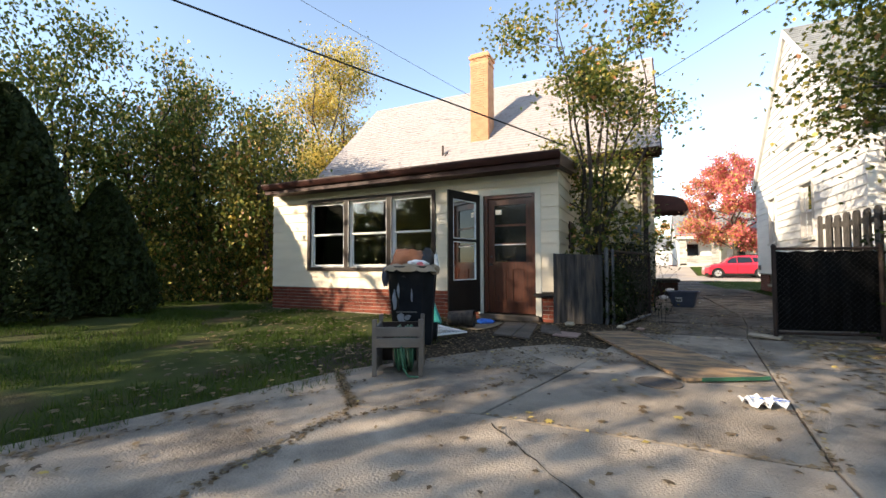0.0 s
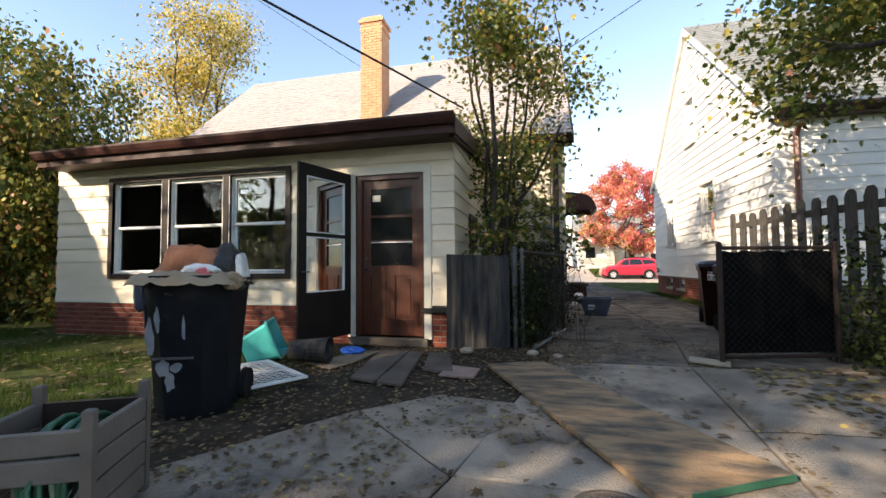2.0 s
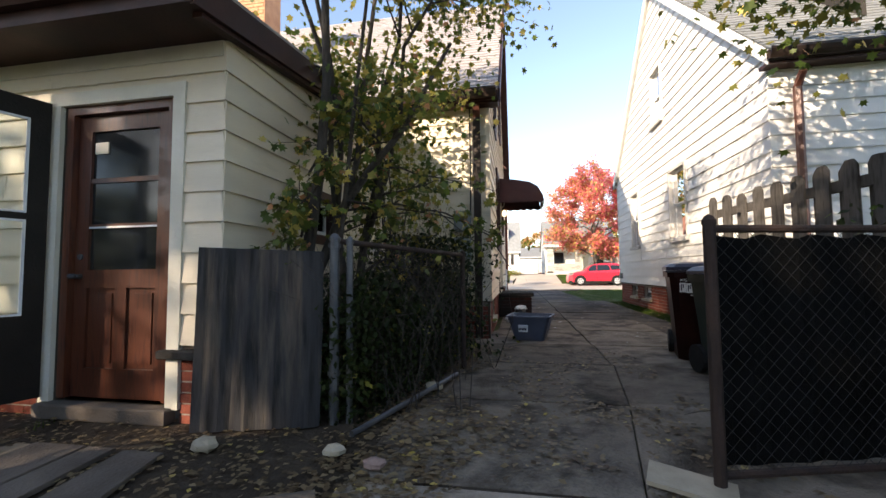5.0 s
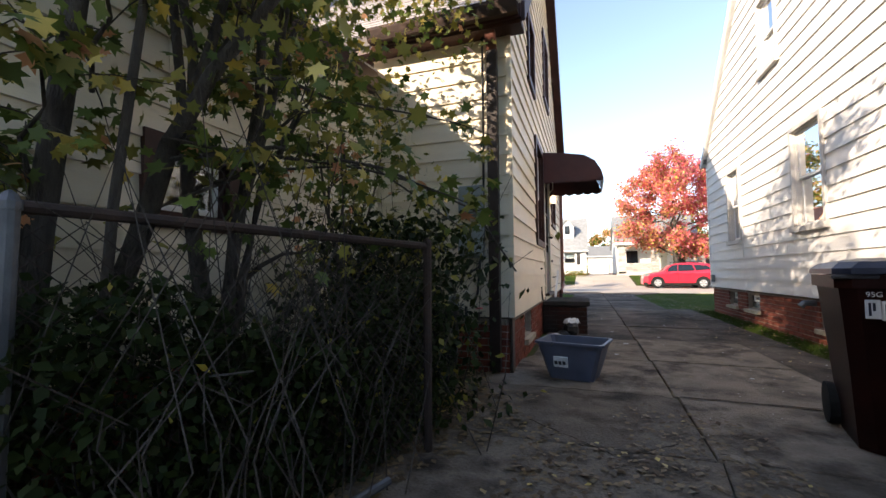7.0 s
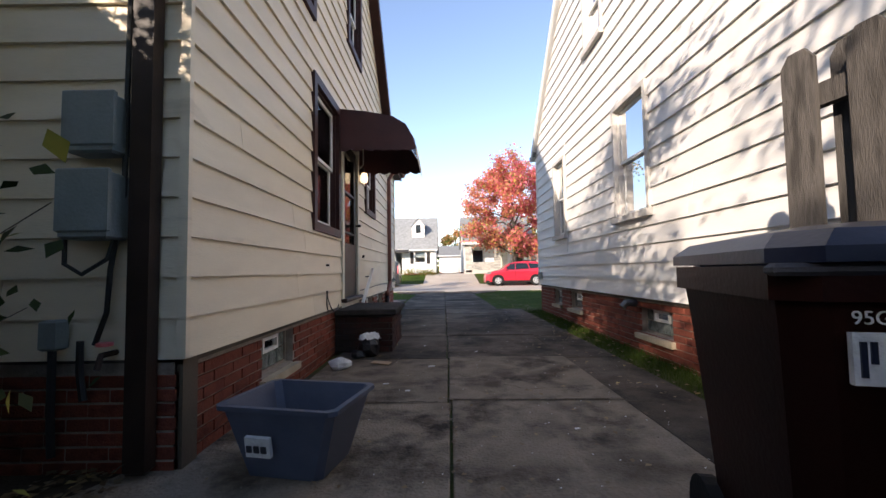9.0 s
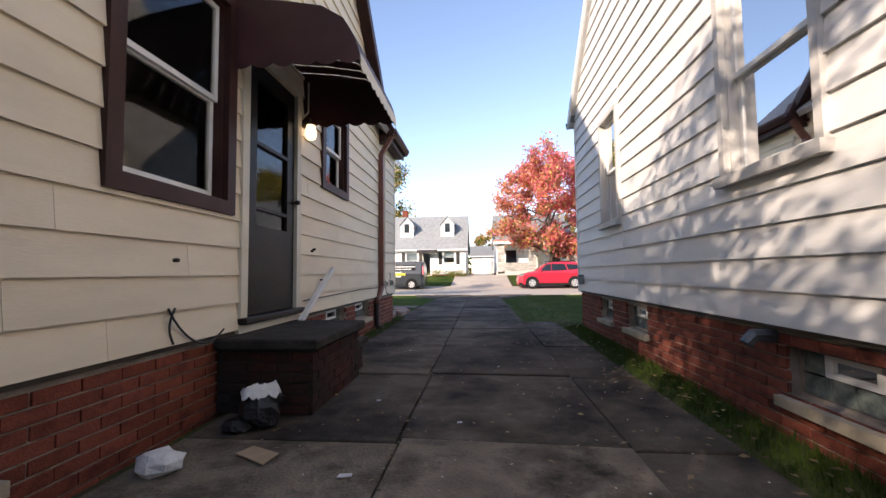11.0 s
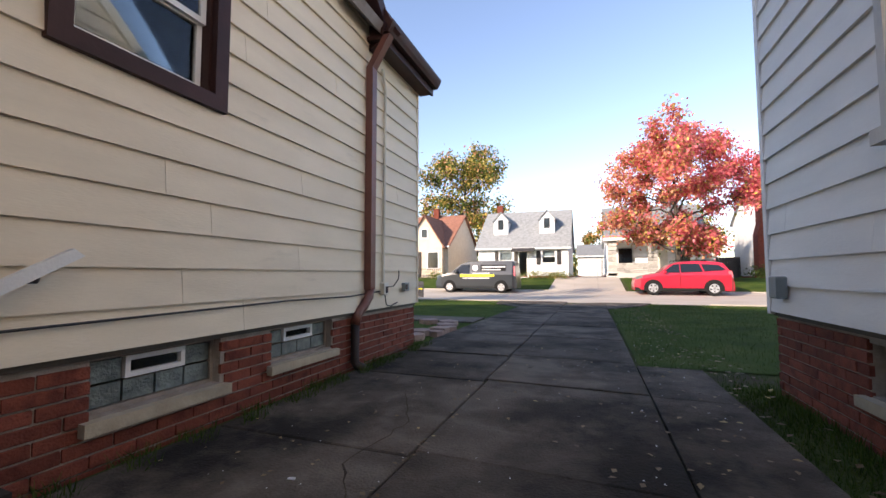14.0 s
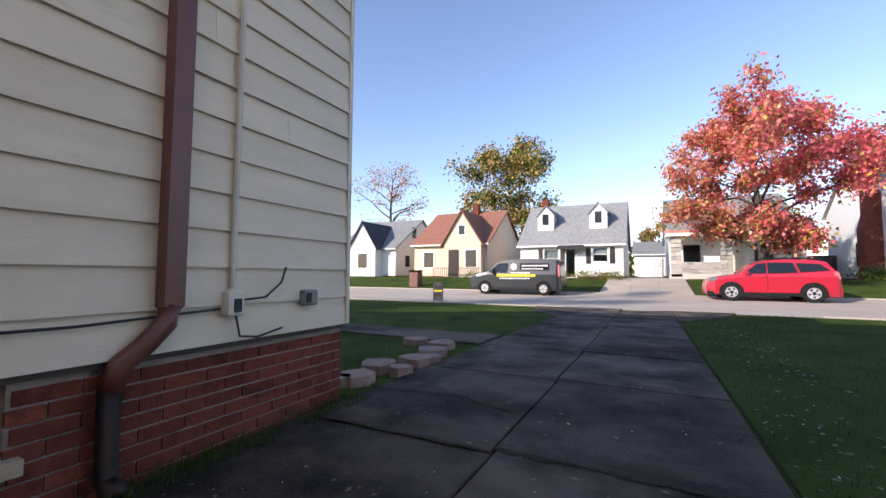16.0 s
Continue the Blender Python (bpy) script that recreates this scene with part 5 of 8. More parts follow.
W4 = cape(3.6, 10.4, 48.4, 8, 0.65, 3.6, 6.6, M_WHITE, M_SHINGLE_N, "white house with a stone porch and a red eave")
pch = Geo().box((3.5, 46.4, 0.2), (10.4, 48.38, 0.95)).ob("porch_floor", M_STONE, W4)
for x in (3.6, 6.3, 9.8):
    g = Geo()
    for k in range(10):
        for j in range(2):
            g.box((x + j * 0.3, 46.4, 0.75 + k * 0.27), (x + 0.29 + j * 0.3, 46.95, 1.0 + k * 0.27), chamfer=0.02)
    g.ob("stone_pillar", M_STONE, W4)
g = Geo()
rr = random.Random(4)
for k in range(6):
    x = 4.2
    while x < 6.3:
        w_ = rr.uniform(0.2, 0.5)
        g.box((x, 46.42, 0.75 + k * 0.16), (min(6.3, x + w_), 46.7 + rr.uniform(0, 0.03), 0.90 + k * 0.16), chamfer=0.015)
        x += w_ + 0.01
g.ob("stone_wall", M_STONE, W4)
Geo().box((3.3, 46.1, 3.35), (10.7, 48.5, 3.6)).ob("porch_roof", M_WHITE, W4)
Geo().box((3.25, 46.05, 3.58), (10.75, 48.5, 3.68)).ob("porch_trim", M_REDPLASTIC, W4, "red painted eave line")
for a, b, c, d in ((4.4, 5.4, 1.6, 2.9), (8.3, 9.3, 1.5, 2.9)):
    w = window(W4, (0, 48.4, 0), X, -Yv, a, b, c, d, M_WHITE)
    Geo().box((a + 0.02, 48.37, c + 0.02), (b - 0.02, 48.39, d - 0.02)).ob("pane", M_CARGLASS, W4)
Geo().box((7.1, 48.34, 1.0), (7.8, 48.39, 3.0)).ob("door", M_CREAM, W4)

W5 = cape(14.0, 21.5, 46.5, 9, 0.6, 5.2, 8.4, M_WHITE, M_SHINGLE_N, "two-storey white house with a brick end chimney across the street")
Geo().prism([(13.2, 47.5, 0.2), (14.0, 47.5, 0.2), (14.0, 47.5, 9.2), (13.4, 47.5, 9.2), (13.4, 47.5, 4.4), (13.2, 47.5, 3.6)], (0, 0.9, 0)).ob("chimney", M_BRICK, W5, "tall red brick end chimney")
for a, b, c, d in ((15.2, 16.0, 1.4, 2.8), (17.5, 18.6, 1.4, 2.8), (15.4, 16.2, 3.9, 5.0), (18, 18.8, 3.9, 5.0)):
    Geo().box((a - 0.06, 46.45, c - 0.06), (b + 0.06, 46.49, d + 0.06)).ob("window_frame", M_WHITE, W5)
    Geo().box((a, 46.43, c), (b, 46.455, d)).ob("window", M_CARGLASS, W5)
Geo().box((13.97, 50.0, 1.5), (13.99, 50.9, 2.9)).ob("window", M_CARGLASS, W5)

gar = cape(1.0, 4.0, 62, 6, 0.65, 3.0, 4.3, M_WHITE, M_SHINGLE_N, "small white garage at the end of a driveway")
Geo().box((1.3, 61.9, 0.65), (3.5, 61.98, 2.6)).ob("garage_door", M_WHITE, gar)
for k in range(4):
    Geo().box((1.34, 61.86, 0.70 + k * 0.48), (3.46, 61.9, 1.14 + k * 0.48), chamfer=0.01).ob("door_panel", M_WHITE, gar)
g2 = cape(10.9, 13.6, 60, 6, 0.65, 2.7, 4.0, M_WHITE, M_SHINGLE_N, "small white garage with a low gable roof")
far = thing("fence", (3.3, 58, 0.6), "dark wire gate at the end of the driveway", "fence")
for x in np.arange(2.7, 4.4, 0.12):
    Geo().box((x, 56, 0.6), (x + 0.025, 56.03, 2.2)).ob("picket", M_CABLE, far)
gfence = thing("fence", (11.8, 54, 0.6), "grey board fence between the far houses", "fence")
for x in np.arange(10.5, 14, 0.2):
    Geo().box((x, 54, 0.5), (x + 0.19, 54.03, 2.3)).ob("board", M_GREYWOOD, gfence)

# a belt of woods behind everything
rng = np.random.default_rng(3)
P = np.stack([rng.uniform(-130, 130, 14000), rng.uniform(84, 96, 14000), np.zeros(14000)], -1)
P[:, 2] = 0.5 + rng.uniform(0, 1, 14000) * (4.0 + 1.5 * np.sin(P[:, 0] * 0.21) + 1.2 * np.sin(P[:, 0] * 0.07 + 2))
leaves_mesh("woods", P, 1.1, DIAMOND, GREENS, [0.5, 0.3, 0.1, 0.1], None, "distant belt of autumn trees", seed=4)

# an unseen leaf belt closes the yards, added to darken the window reflections
P = np.stack([rng.uniform(-34, 26, 16000), rng.uniform(-21, -18, 16000), rng.uniform(0, 1, 16000) * 6.0], -1)
leaves_mesh("woods", P, 0.7, DIAMOND, GREENS, [0.6, 0.3, 0.1, 0.0], None, "unseen leaf belt behind the back yards, for window reflections", seed=14)

# ---- vehicles ----
def wheel(parent, x, y, z, r, side, w=0.22):
    t = Geo()
    c = Vector((x, y, z))
    prof = [(r * 0.62, 0), (r * 0.92, 0.0), (r, 0.03), (r, w - 0.03), (r * 0.92, w), (r * 0.62, w)]
    vs, n = [], 22
    for rr_, h in prof:
        for j in range(n):
            a = 2 * math.pi * j / n
            vs.append(c + Vector((rr_ * math.cos(a), side * (h - w / 2), rr_ * math.sin(a))))
    t.add(vs, [(i * n + j, i * n + (j + 1) % n, (i + 1) * n + (j + 1) % n, (i + 1) * n + j) for i in range(5) for j in range(n)] + [tuple(range(n)), tuple(range(5 * n, 6 * n))])
    wh = t.ob("wheel", M_TYRE, parent, "black tyre")
    g = Geo()
    yo = side * (w / 2 + 0.006)
    g.add([c + Vector((r * 0.6 * math.cos(2 * math.pi * j / n), yo, r * 0.6 * math.sin(2 * math.pi * j / n))) for j in range(n)] + [c + Vector((r * 0.5 * math.cos(2 * math.pi * j / n), yo - side * 0.0, r * 0.5 * math.sin(2 * math.pi * j / n))) for j in range(n)],
          [(j, (j + 1) % n, n + (j + 1) % n, n + j) for j in range(n)])
    for k in range(5):
        a = 2 * math.pi * k / 5 + 0.3
        d, e = Vector((math.cos(a), 0, math.sin(a))), Vector((-math.sin(a), 0, math.cos(a)))
        o = c + Vector((0, yo, 0))
        g.prism([o + e * 0.045, o - e * 0.045, o + d * r * 0.56 - e * 0.06, o + d * r * 0.56 + e * 0.06], (0, side * 0.012, 0))
    g.ob("rim", M_RIM, wh, "silver five-spoke rim")


def car_body(name, x0, y0, z0, L, W, outline, paint, glass, label, wheels, r, beltz, roofz, parent=None):
    """A car facing -x, its side outline given as fractions of its length with heights."""
    t = thing(name, (x0 + L / 2, y0, z0), label, "car")
    g = Geo()
    secs = []
    m = len(outline)
    # cross-sections at each station: tumblehome above the belt
    st = []
    for f, zt in outline:
        zb = 0.24
        wtop = 0.5 * W * (0.965 if zt < beltz + 0.05 else 0.965 - 0.20 * (zt - beltz) / max(0.01, roofz - beltz))
        nose = 0.86 if f < 0.03 or f > 0.97 else 1.0
        ws = 0.5 * W * nose
        belt = min(zt - 0.03, beltz)
        st.append([(-ws * 0.94, zb), (-ws, zb + 0.15), (-ws, belt - 0.12), (-ws * 0.97, belt), (-wtop * nose, zt - 0.015 if zt > beltz + 0.05 else zt - 0.01), (-wtop * nose * 0.86, zt), (wtop * nose * 0.86, zt), (wtop * nose, zt - 0.01), (ws * 0.97, belt), (ws, belt - 0.12), (ws, zb + 0.15), (ws * 0.94, zb)])
    vs = [(x0 + f * L, y0 + p[0], z0 + p[1]) for (f, zt), s in zip(outline, st) for p in s]
    k = 12
    g.add(vs, [(i * k + j, i * k + (j + 1) % k, (i + 1) * k + (j + 1) % k, (i + 1) * k + j) for i in range(m - 1) for j in range(k)] + [tuple(range(k))[::-1], tuple(range((m - 1) * k, m * k))])
    g.ob("body", paint, t, "painted car body", smooth=False)
    for wx in wheels:
        for s in (-1, 1):
            wheel(t, x0 + wx, y0 + s * (W / 2 - 0.10), z0 + r, r, s)
            a = Geo()
            n, cx = 14, x0 + wx
            yy = y0 + s * (W / 2 + 0.004)
            a.add([(cx + (r * 1.18) * math.cos(math.pi * j / n), yy, z0 + r + (r * 1.18) * math.sin(math.pi * j / n)) for j in range(n + 1)] + [(cx - r * 1.18, yy, z0 + 0.22), (cx + r * 1.18, yy, z0 + 0.22)], [tuple(range(n + 3))])
            a.ob("wheel_arch", M_TYRE, t)
    return t


def side_panel(t, name, pts, y, s, mat, label="", d=0.012):
    Geo().prism([(x, y, z) for x, z in pts], (0, s * d, 0)).ob(name, mat, t, label)


CZ = -0.16
eq = [(0.0, 0.62), (0.012, 0.84), (0.07, 0.96), (0.20, 1.06), (0.27, 1.12), (0.38, 1.52), (0.46, 1.64), (0.62, 1.69), (0.80, 1.66), (0.90, 1.58), (0.965, 1.15), (0.99, 1.0), (1.0, 0.6)]
CX = 4.45
car = car_body("car", CX, 37.45, CZ, 4.32, 1.84, eq, M_REDCAR, M_CARGLASS, "bright red crossover car with a roof rack parked on the street", (0.85, 3.45), 0.36, 1.10, 1.69)
fy = 37.45 - 0.92 - 0.004
def leanface(t, name, pts, mat, y0, yb, ztop, zbelt, lab=""):
    """A side window that leans in with the body."""
    vs = []
    for x, z in pts:
        f = max(0, (z - zbelt) / (ztop - zbelt))
        vs.append((x, y0 + f * yb, z))
    g = Geo().prism(vs, (0, -0.008, 0))
    g.ob(name, mat, t, lab)
for pts in ([(CX + 0.91 * 1.42, CZ + 1.12), (CX + 0.91 * 1.90, CZ + 1.50), (CX + 0.91 * 2.22, CZ + 1.55), (CX + 0.91 * 2.22, CZ + 1.12)], [(CX + 0.91 * 2.28, CZ + 1.12), (CX + 0.91 * 2.28, CZ + 1.555), (CX + 0.91 * 3.15, CZ + 1.54), (CX + 0.91 * 3.30, CZ + 1.16)], [(CX + 0.91 * 3.38, CZ + 1.17), (CX + 0.91 * 3.25, CZ + 1.53), (CX + 0.91 * 4.05, CZ + 1.48), (CX + 0.91 * 4.35, CZ + 1.24)]):
    leanface(car, "side_window", pts, M_CARGLASS, fy + 0.012, 0.165, CZ + 1.69, CZ + 1.10, "tinted side window")
side_panel(car, "door_seam", [(CX + 0.91 * 2.24, CZ + 0.4), (CX + 0.91 * 2.255, CZ + 0.4), (CX + 0.91 * 2.255, CZ + 1.1), (CX + 0.91 * 2.24, CZ + 1.1)], fy, -1, M_TYRE, d=0.003)
side_panel(car, "sill", [(CX + 0.91 * 1.35, CZ + 0.24), (CX + 0.91 * 3.4, CZ + 0.24), (CX + 0.91 * 3.4, CZ + 0.36), (CX + 0.91 * 1.35, CZ + 0.36)], fy, -1, M_TYRE)
side_panel(car, "bumper_trim", [(CX + 0.91 * 0.02, CZ + 0.22), (CX + 0.91 * 0.5, CZ + 0.24), (CX + 0.91 * 0.5, CZ + 0.36), (CX + 0.91 * 0.02, CZ + 0.4)], fy + 0.06, -1, M_TYRE)
side_panel(car, "headlight", [(CX + 0.91 * 0.06, CZ + 0.78), (CX + 0.91 * 0.42, CZ + 0.86), (CX + 0.91 * 0.40, CZ + 0.95), (CX + 0.91 * 0.10, CZ + 0.92)], fy + 0.02, -1, M_GLASSBLOCK, "clear headlight")
side_panel(car, "tail_light", [(CX + 0.91 * 4.50, CZ + 0.95), (CX + 0.91 * 4.66, CZ + 0.95), (CX + 0.91 * 4.60, CZ + 1.20), (CX + 0.91 * 4.45, CZ + 1.18)], fy + 0.03, -1, M_REDPLASTIC, "red tail light")
for xh in (2.05, 3.1):
    side_panel(car, "door_handle", [(CX + 0.91 * xh, CZ + 0.98), (CX + 0.91 * xh + 0.16, CZ + 0.98), (CX + 0.91 * xh + 0.16, CZ + 1.01), (CX + 0.91 * xh, CZ + 1.01)], fy, -1, M_REDCAR, d=0.03)
Geo().box((CX + 0.91 * 1.45, fy - 0.16, CZ + 1.08), (CX + 0.91 * 1.58, fy + 0.01, CZ + 1.20), chamfer=0.02).ob("mirror", M_REDCAR, car)
for s in (-1, 1):
    Geo().tube([(CX + 0.91 * 2.0, 37.45 + s * 0.62, CZ + 1.66), (CX + 0.91 * 2.1, 37.45 + s * 0.62, CZ + 1.735), (CX + 0.91 * 3.8, 37.45 + s * 0.62, CZ + 1.72), (CX + 0.91 * 3.95, 37.45 + s * 0.62, CZ + 1.66)], 0.018, 6).ob("roof_rail", M_TYRE, car)

VX = -6.3
van_out = [(0.0, 0.6), (0.015, 0.85), (0.08, 1.05), (0.17, 1.14), (0.21, 1.2), (0.31, 1.62), (0.40, 1.78), (0.6, 1.83), (0.95, 1.81), (0.975, 1.70), (0.99, 1.0), (1.0, 0.55)]
van = car_body("van", VX, 37.45, CZ, 4.8, 1.83, van_out, M_VAN, M_CARGLASS, "dark grey cargo van with yellow lettering parked on the street", (0.9, 3.95), 0.33, 1.15, 1.83)
for pts in ([(VX + 1.10, CZ + 1.17), (VX + 1.62, CZ + 1.60), (VX + 2.1, CZ + 1.62), (VX + 2.1, CZ + 1.10)],):
    leanface(van, "side_window", pts, M_CARGLASS, fy + 0.012, 0.17, CZ + 1.83, CZ + 1.15, "tinted cab window")
leanface(van, "white_panel", [(VX + 2.75, CZ + 1.25), (VX + 2.75, CZ + 1.60), (VX + 4.2, CZ + 1.58), (VX + 4.2, CZ + 1.25)], M_TYRE, fy + 0.012, 0.17, CZ + 1.83, CZ + 1.15)
rb_ = random.Random(3)
for zz_, hh_, xa_, xb_, mt in ((0.92, 0.13, 1.55, 3.5, M_YELLOW), (0.80, 0.07, 1.7, 3.3, M_PAPER), (1.42, 0.09, 2.85, 4.1, M_PAPER), (1.28, 0.07, 2.85, 3.9, M_PAPER), (1.08, 0.06, 2.3, 3.2, M_PAPER)):
    x = xa_
    g = Geo()
    while x < xb_:
        w_ = rb_.uniform(0.06, 0.14)
        f = max(0, (zz_ + hh_ / 2 - 1.15) / 0.68) * 0.17
        g.box((VX + x, fy - 0.004 + f, CZ + zz_), (VX + x + w_, fy + 0.004 + f, CZ + zz_ + hh_))
        x += w_ + 0.03
    g.ob("lettering", mt, van, "yellow lettering bars" if mt is M_YELLOW else "white lettering bars")
g = Geo()
g.add([(VX + 2.45 + 0.17 * math.cos(a * math.pi / 10), fy + 0.03, CZ + 1.42 + 0.17 * math.sin(a * math.pi / 10)) for a in range(20)], [tuple(range(20))])
g.ob("round_badge", M_PAPER, van, "white round badge")
side_panel(van, "headlight", [(VX + 0.08, CZ + 0.85), (VX + 0.40, CZ + 0.98), (VX + 0.36, CZ + 1.06), (VX + 0.12, CZ + 0.98)], fy + 0.02, -1, M_GLASSBLOCK, "clear headlight")
side_panel(van, "tail_light", [(VX + 4.66, CZ + 0.95), (VX + 4.74, CZ + 0.95), (VX + 4.72, CZ + 1.5), (VX + 4.66, CZ + 1.5)], fy + 0.03, -1, M_REDPLASTIC, "red tail light")
Geo().box((VX + 1.25, fy - 0.2, CZ + 1.1), (VX + 1.4, fy + 0.01, CZ + 1.3), chamfer=0.02).ob("mirror", M_VAN, van)

# ---- doors of the cream house ----
TW = Matrix


def door_panel_bm(g, o, u, n, a, b, c, d, t0, t1):
    g.prism([o + u * a + Zv * c + n * t0, o + u * b + Zv * c + n * t0, o + u * b + Zv * d + n * t0, o + u * a + Zv * d + n * t0], n * (t1 - t0))


def rear_door():
    o, u, n = Vector((0, AY, 0)), X, -Yv
    g = Geo()
    ring(g, o, u, n, DL, DR, DB, DT, 0.10, 0.0, 0.035, wb=0.0)
    g.ob("door_frame", M_CREAM, house, "cream painted door frame")
    g = Geo()
    ring(g, o, u, n, DL + 0.085, DR - 0.065, DB + 0.03, DT - 0.065, 0.064, -0.09, 0.0, wb=0.0)
    g.ob("door_jamb", M_DOORWOOD, house, "dark stained door jamb")
    Geo().box((DL - 0.06, AY - 0.10, -0.01), (DR + 0.06, AY + 0.02, DB + 0.01), chamfer=0.01).ob("threshold", M_BOARDS, house, "grey door threshold")
    d = Geo()
    a, b, c, e = DL + 0.09, DR - 0.07, DB + 0.02, DT - 0.07
    s = 0.115
    door_panel_bm(d, o, u, n, a, a + s, c, e, -0.085, -0.045)
    door_panel_bm(d, o, u, n, b - s, b, c, e, -0.085, -0.045)
    door_panel_bm(d, o, u, n, a + s, b - s, e - 0.12, e, -0.085, -0.045)
    door_panel_bm(d, o, u, n, a + s, b - s, 0.93, 1.07, -0.085, -0.045)
    door_panel_bm(d, o, u, n, a + s, b - s, c, 0.33, -0.085, -0.045)
    for z in (1.385, 1.74):
        door_panel_bm(d, o, u, n, a + s, b - s, z, z + 0.035, -0.085, -0.05)
    mid = (a + b) / 2
    door_panel_bm(d, o, u, n, mid - 0.05, mid + 0.05, 0.33, 0.93, -0.085, -0.048)
    dr = d.ob("door", M_DOORWOOD, house, "stained wooden door with three dark panes")
    for x0, x1 in ((a + s, mid - 0.05), (mid + 0.05, b - s)):
        p = Geo()
        door_panel_bm(p, o, u, n, x0, x1, 0.33, 0.93, -0.08, -0.066)
        door_panel_bm(p, o, u, n, x0 + 0.035, x1 - 0.035, 0.37, 0.89, -0.066, -0.056)
        p.ob("door_panel", M_DOORWOOD, dr)
    for z0, z1 in ((1.07, 1.385), (1.42, 1.74), (1.775, e - 0.12)):
        p = Geo()
        door_panel_bm(p, o, u, n, a + s, b - s, z0, z1, -0.07, -0.066)
        p.ob("pane", M_CARGLASS, dr, "dark glass pane")
    Geo().box((a + s, AY + 0.046, 1.387), (b - s, AY + 0.05, 1.401)).ob("glazing_bar", M_WHITE, dr, "thin white bar")
    st = Geo().box((a + s + 0.02, AY + 0.055, 1.97), (a + s + 0.14, AY + 0.064, 2.06))
    st.ob("sticker", M_CREAM, dr, "faded yellow sticker")
    k = Geo()
    k.tube([(a + 0.055, AY + 0.05, 1.02), (a + 0.055, AY - 0.01, 1.02)], [0.022, 0.016], 8)
    k.lathe((a + 0.055, AY - 0.02, 1.0), [(0.012, 0), (0.028, 0.012), (0.028, 0.03), (0.012, 0.042)], 10)
    k.ob("door_knob", M_STEEL, dr, "chrome door knob", smooth=True)
    Geo().tube([(a + 0.055, AY + 0.05, 1.17), (a + 0.055, AY + 0.03, 1.17)], 0.022, 10).ob("deadbolt", M_STEEL, dr)


PLAN[0] = YARD
rear_door()


def storm_door():
    """The dark storm door, swung open on its hinges."""
    h, f = Vector((-2.76, 7.40, 0)), Vector((-3.02, 6.54, 0))
    u = (f - h).normalized()
    n = Vector((-u.y, u.x, 0))
    if n.y > 0:
        n = -n
    L = 0.90
    t = thing("storm_door", (-2.85, 6.95, 0.13), "open dark storm door with two clear panes on the rear wall", "door")
    g = Geo()
    for a, b, c, d in ((0, 0.12, 0.13, 2.35), (L - 0.12, L, 0.13, 2.35), (0.12, L - 0.12, 2.20, 2.35), (0.12, L - 0.12, 0.13, 0.74), (0.12, L - 0.12, 1.44, 1.49)):
        door_panel_bm(g, h, u, n, a, b, c, d, -0.018, 0.018)
    g.ob("frame", M_SCREENDOOR, t)
    for c, d in ((0.74, 1.44), (1.49, 2.20)):
        p = Geo()
        door_panel_bm(p, h, u, n, 0.12, L - 0.12, c, d, -0.002, 0.002)
        p.ob("pane", M_GLASS, t, "clear storm door pane")
        r = Geo()
        ring(r, h, u, n, 0.135, L - 0.135, c + 0.015, d - 0.015, 0.015, 0.0, 0.021)
        r.ob("glazing_frame", M_WHITE, t, "thin pale glazing frame")
    hd = Geo()
    p0 = h + u * (L - 0.05)
    hd.tube([p0 + Zv * 1.0 + n * 0.015, p0 + Zv * 1.0 + n * 0.06, p0 - u * 0.08 + Zv * 1.0 + n * 0.065], 0.009, 6)
    hd.ob("handle", M_STEEL, t)


storm_door()
PLAN[0] = 1.0
# Added dark sheets behind the glass in place of rooms without light
interior = Geo().box((-7.4, 8.2, 0.0), (-1.4, 8.25, 2.4)).ob("interior_wall", M_DARKROOM, None, "dark sheet standing for the unlit room behind the windows", kind="structure")
Geo().box((-0.9, 10.4, 0.6), (-0.85, 17.2, 3.4)).ob("interior_wall", M_DARKROOM, None, "dark sheet standing for the unlit room behind the windows", kind="structure")
Geo().box((5.2, 10.5, 0.6), (5.25, 17.4, 5.6)).ob("interior_wall", M_DARKROOM, None, "dark sheet standing for the unlit room behind the windows", kind="structure")


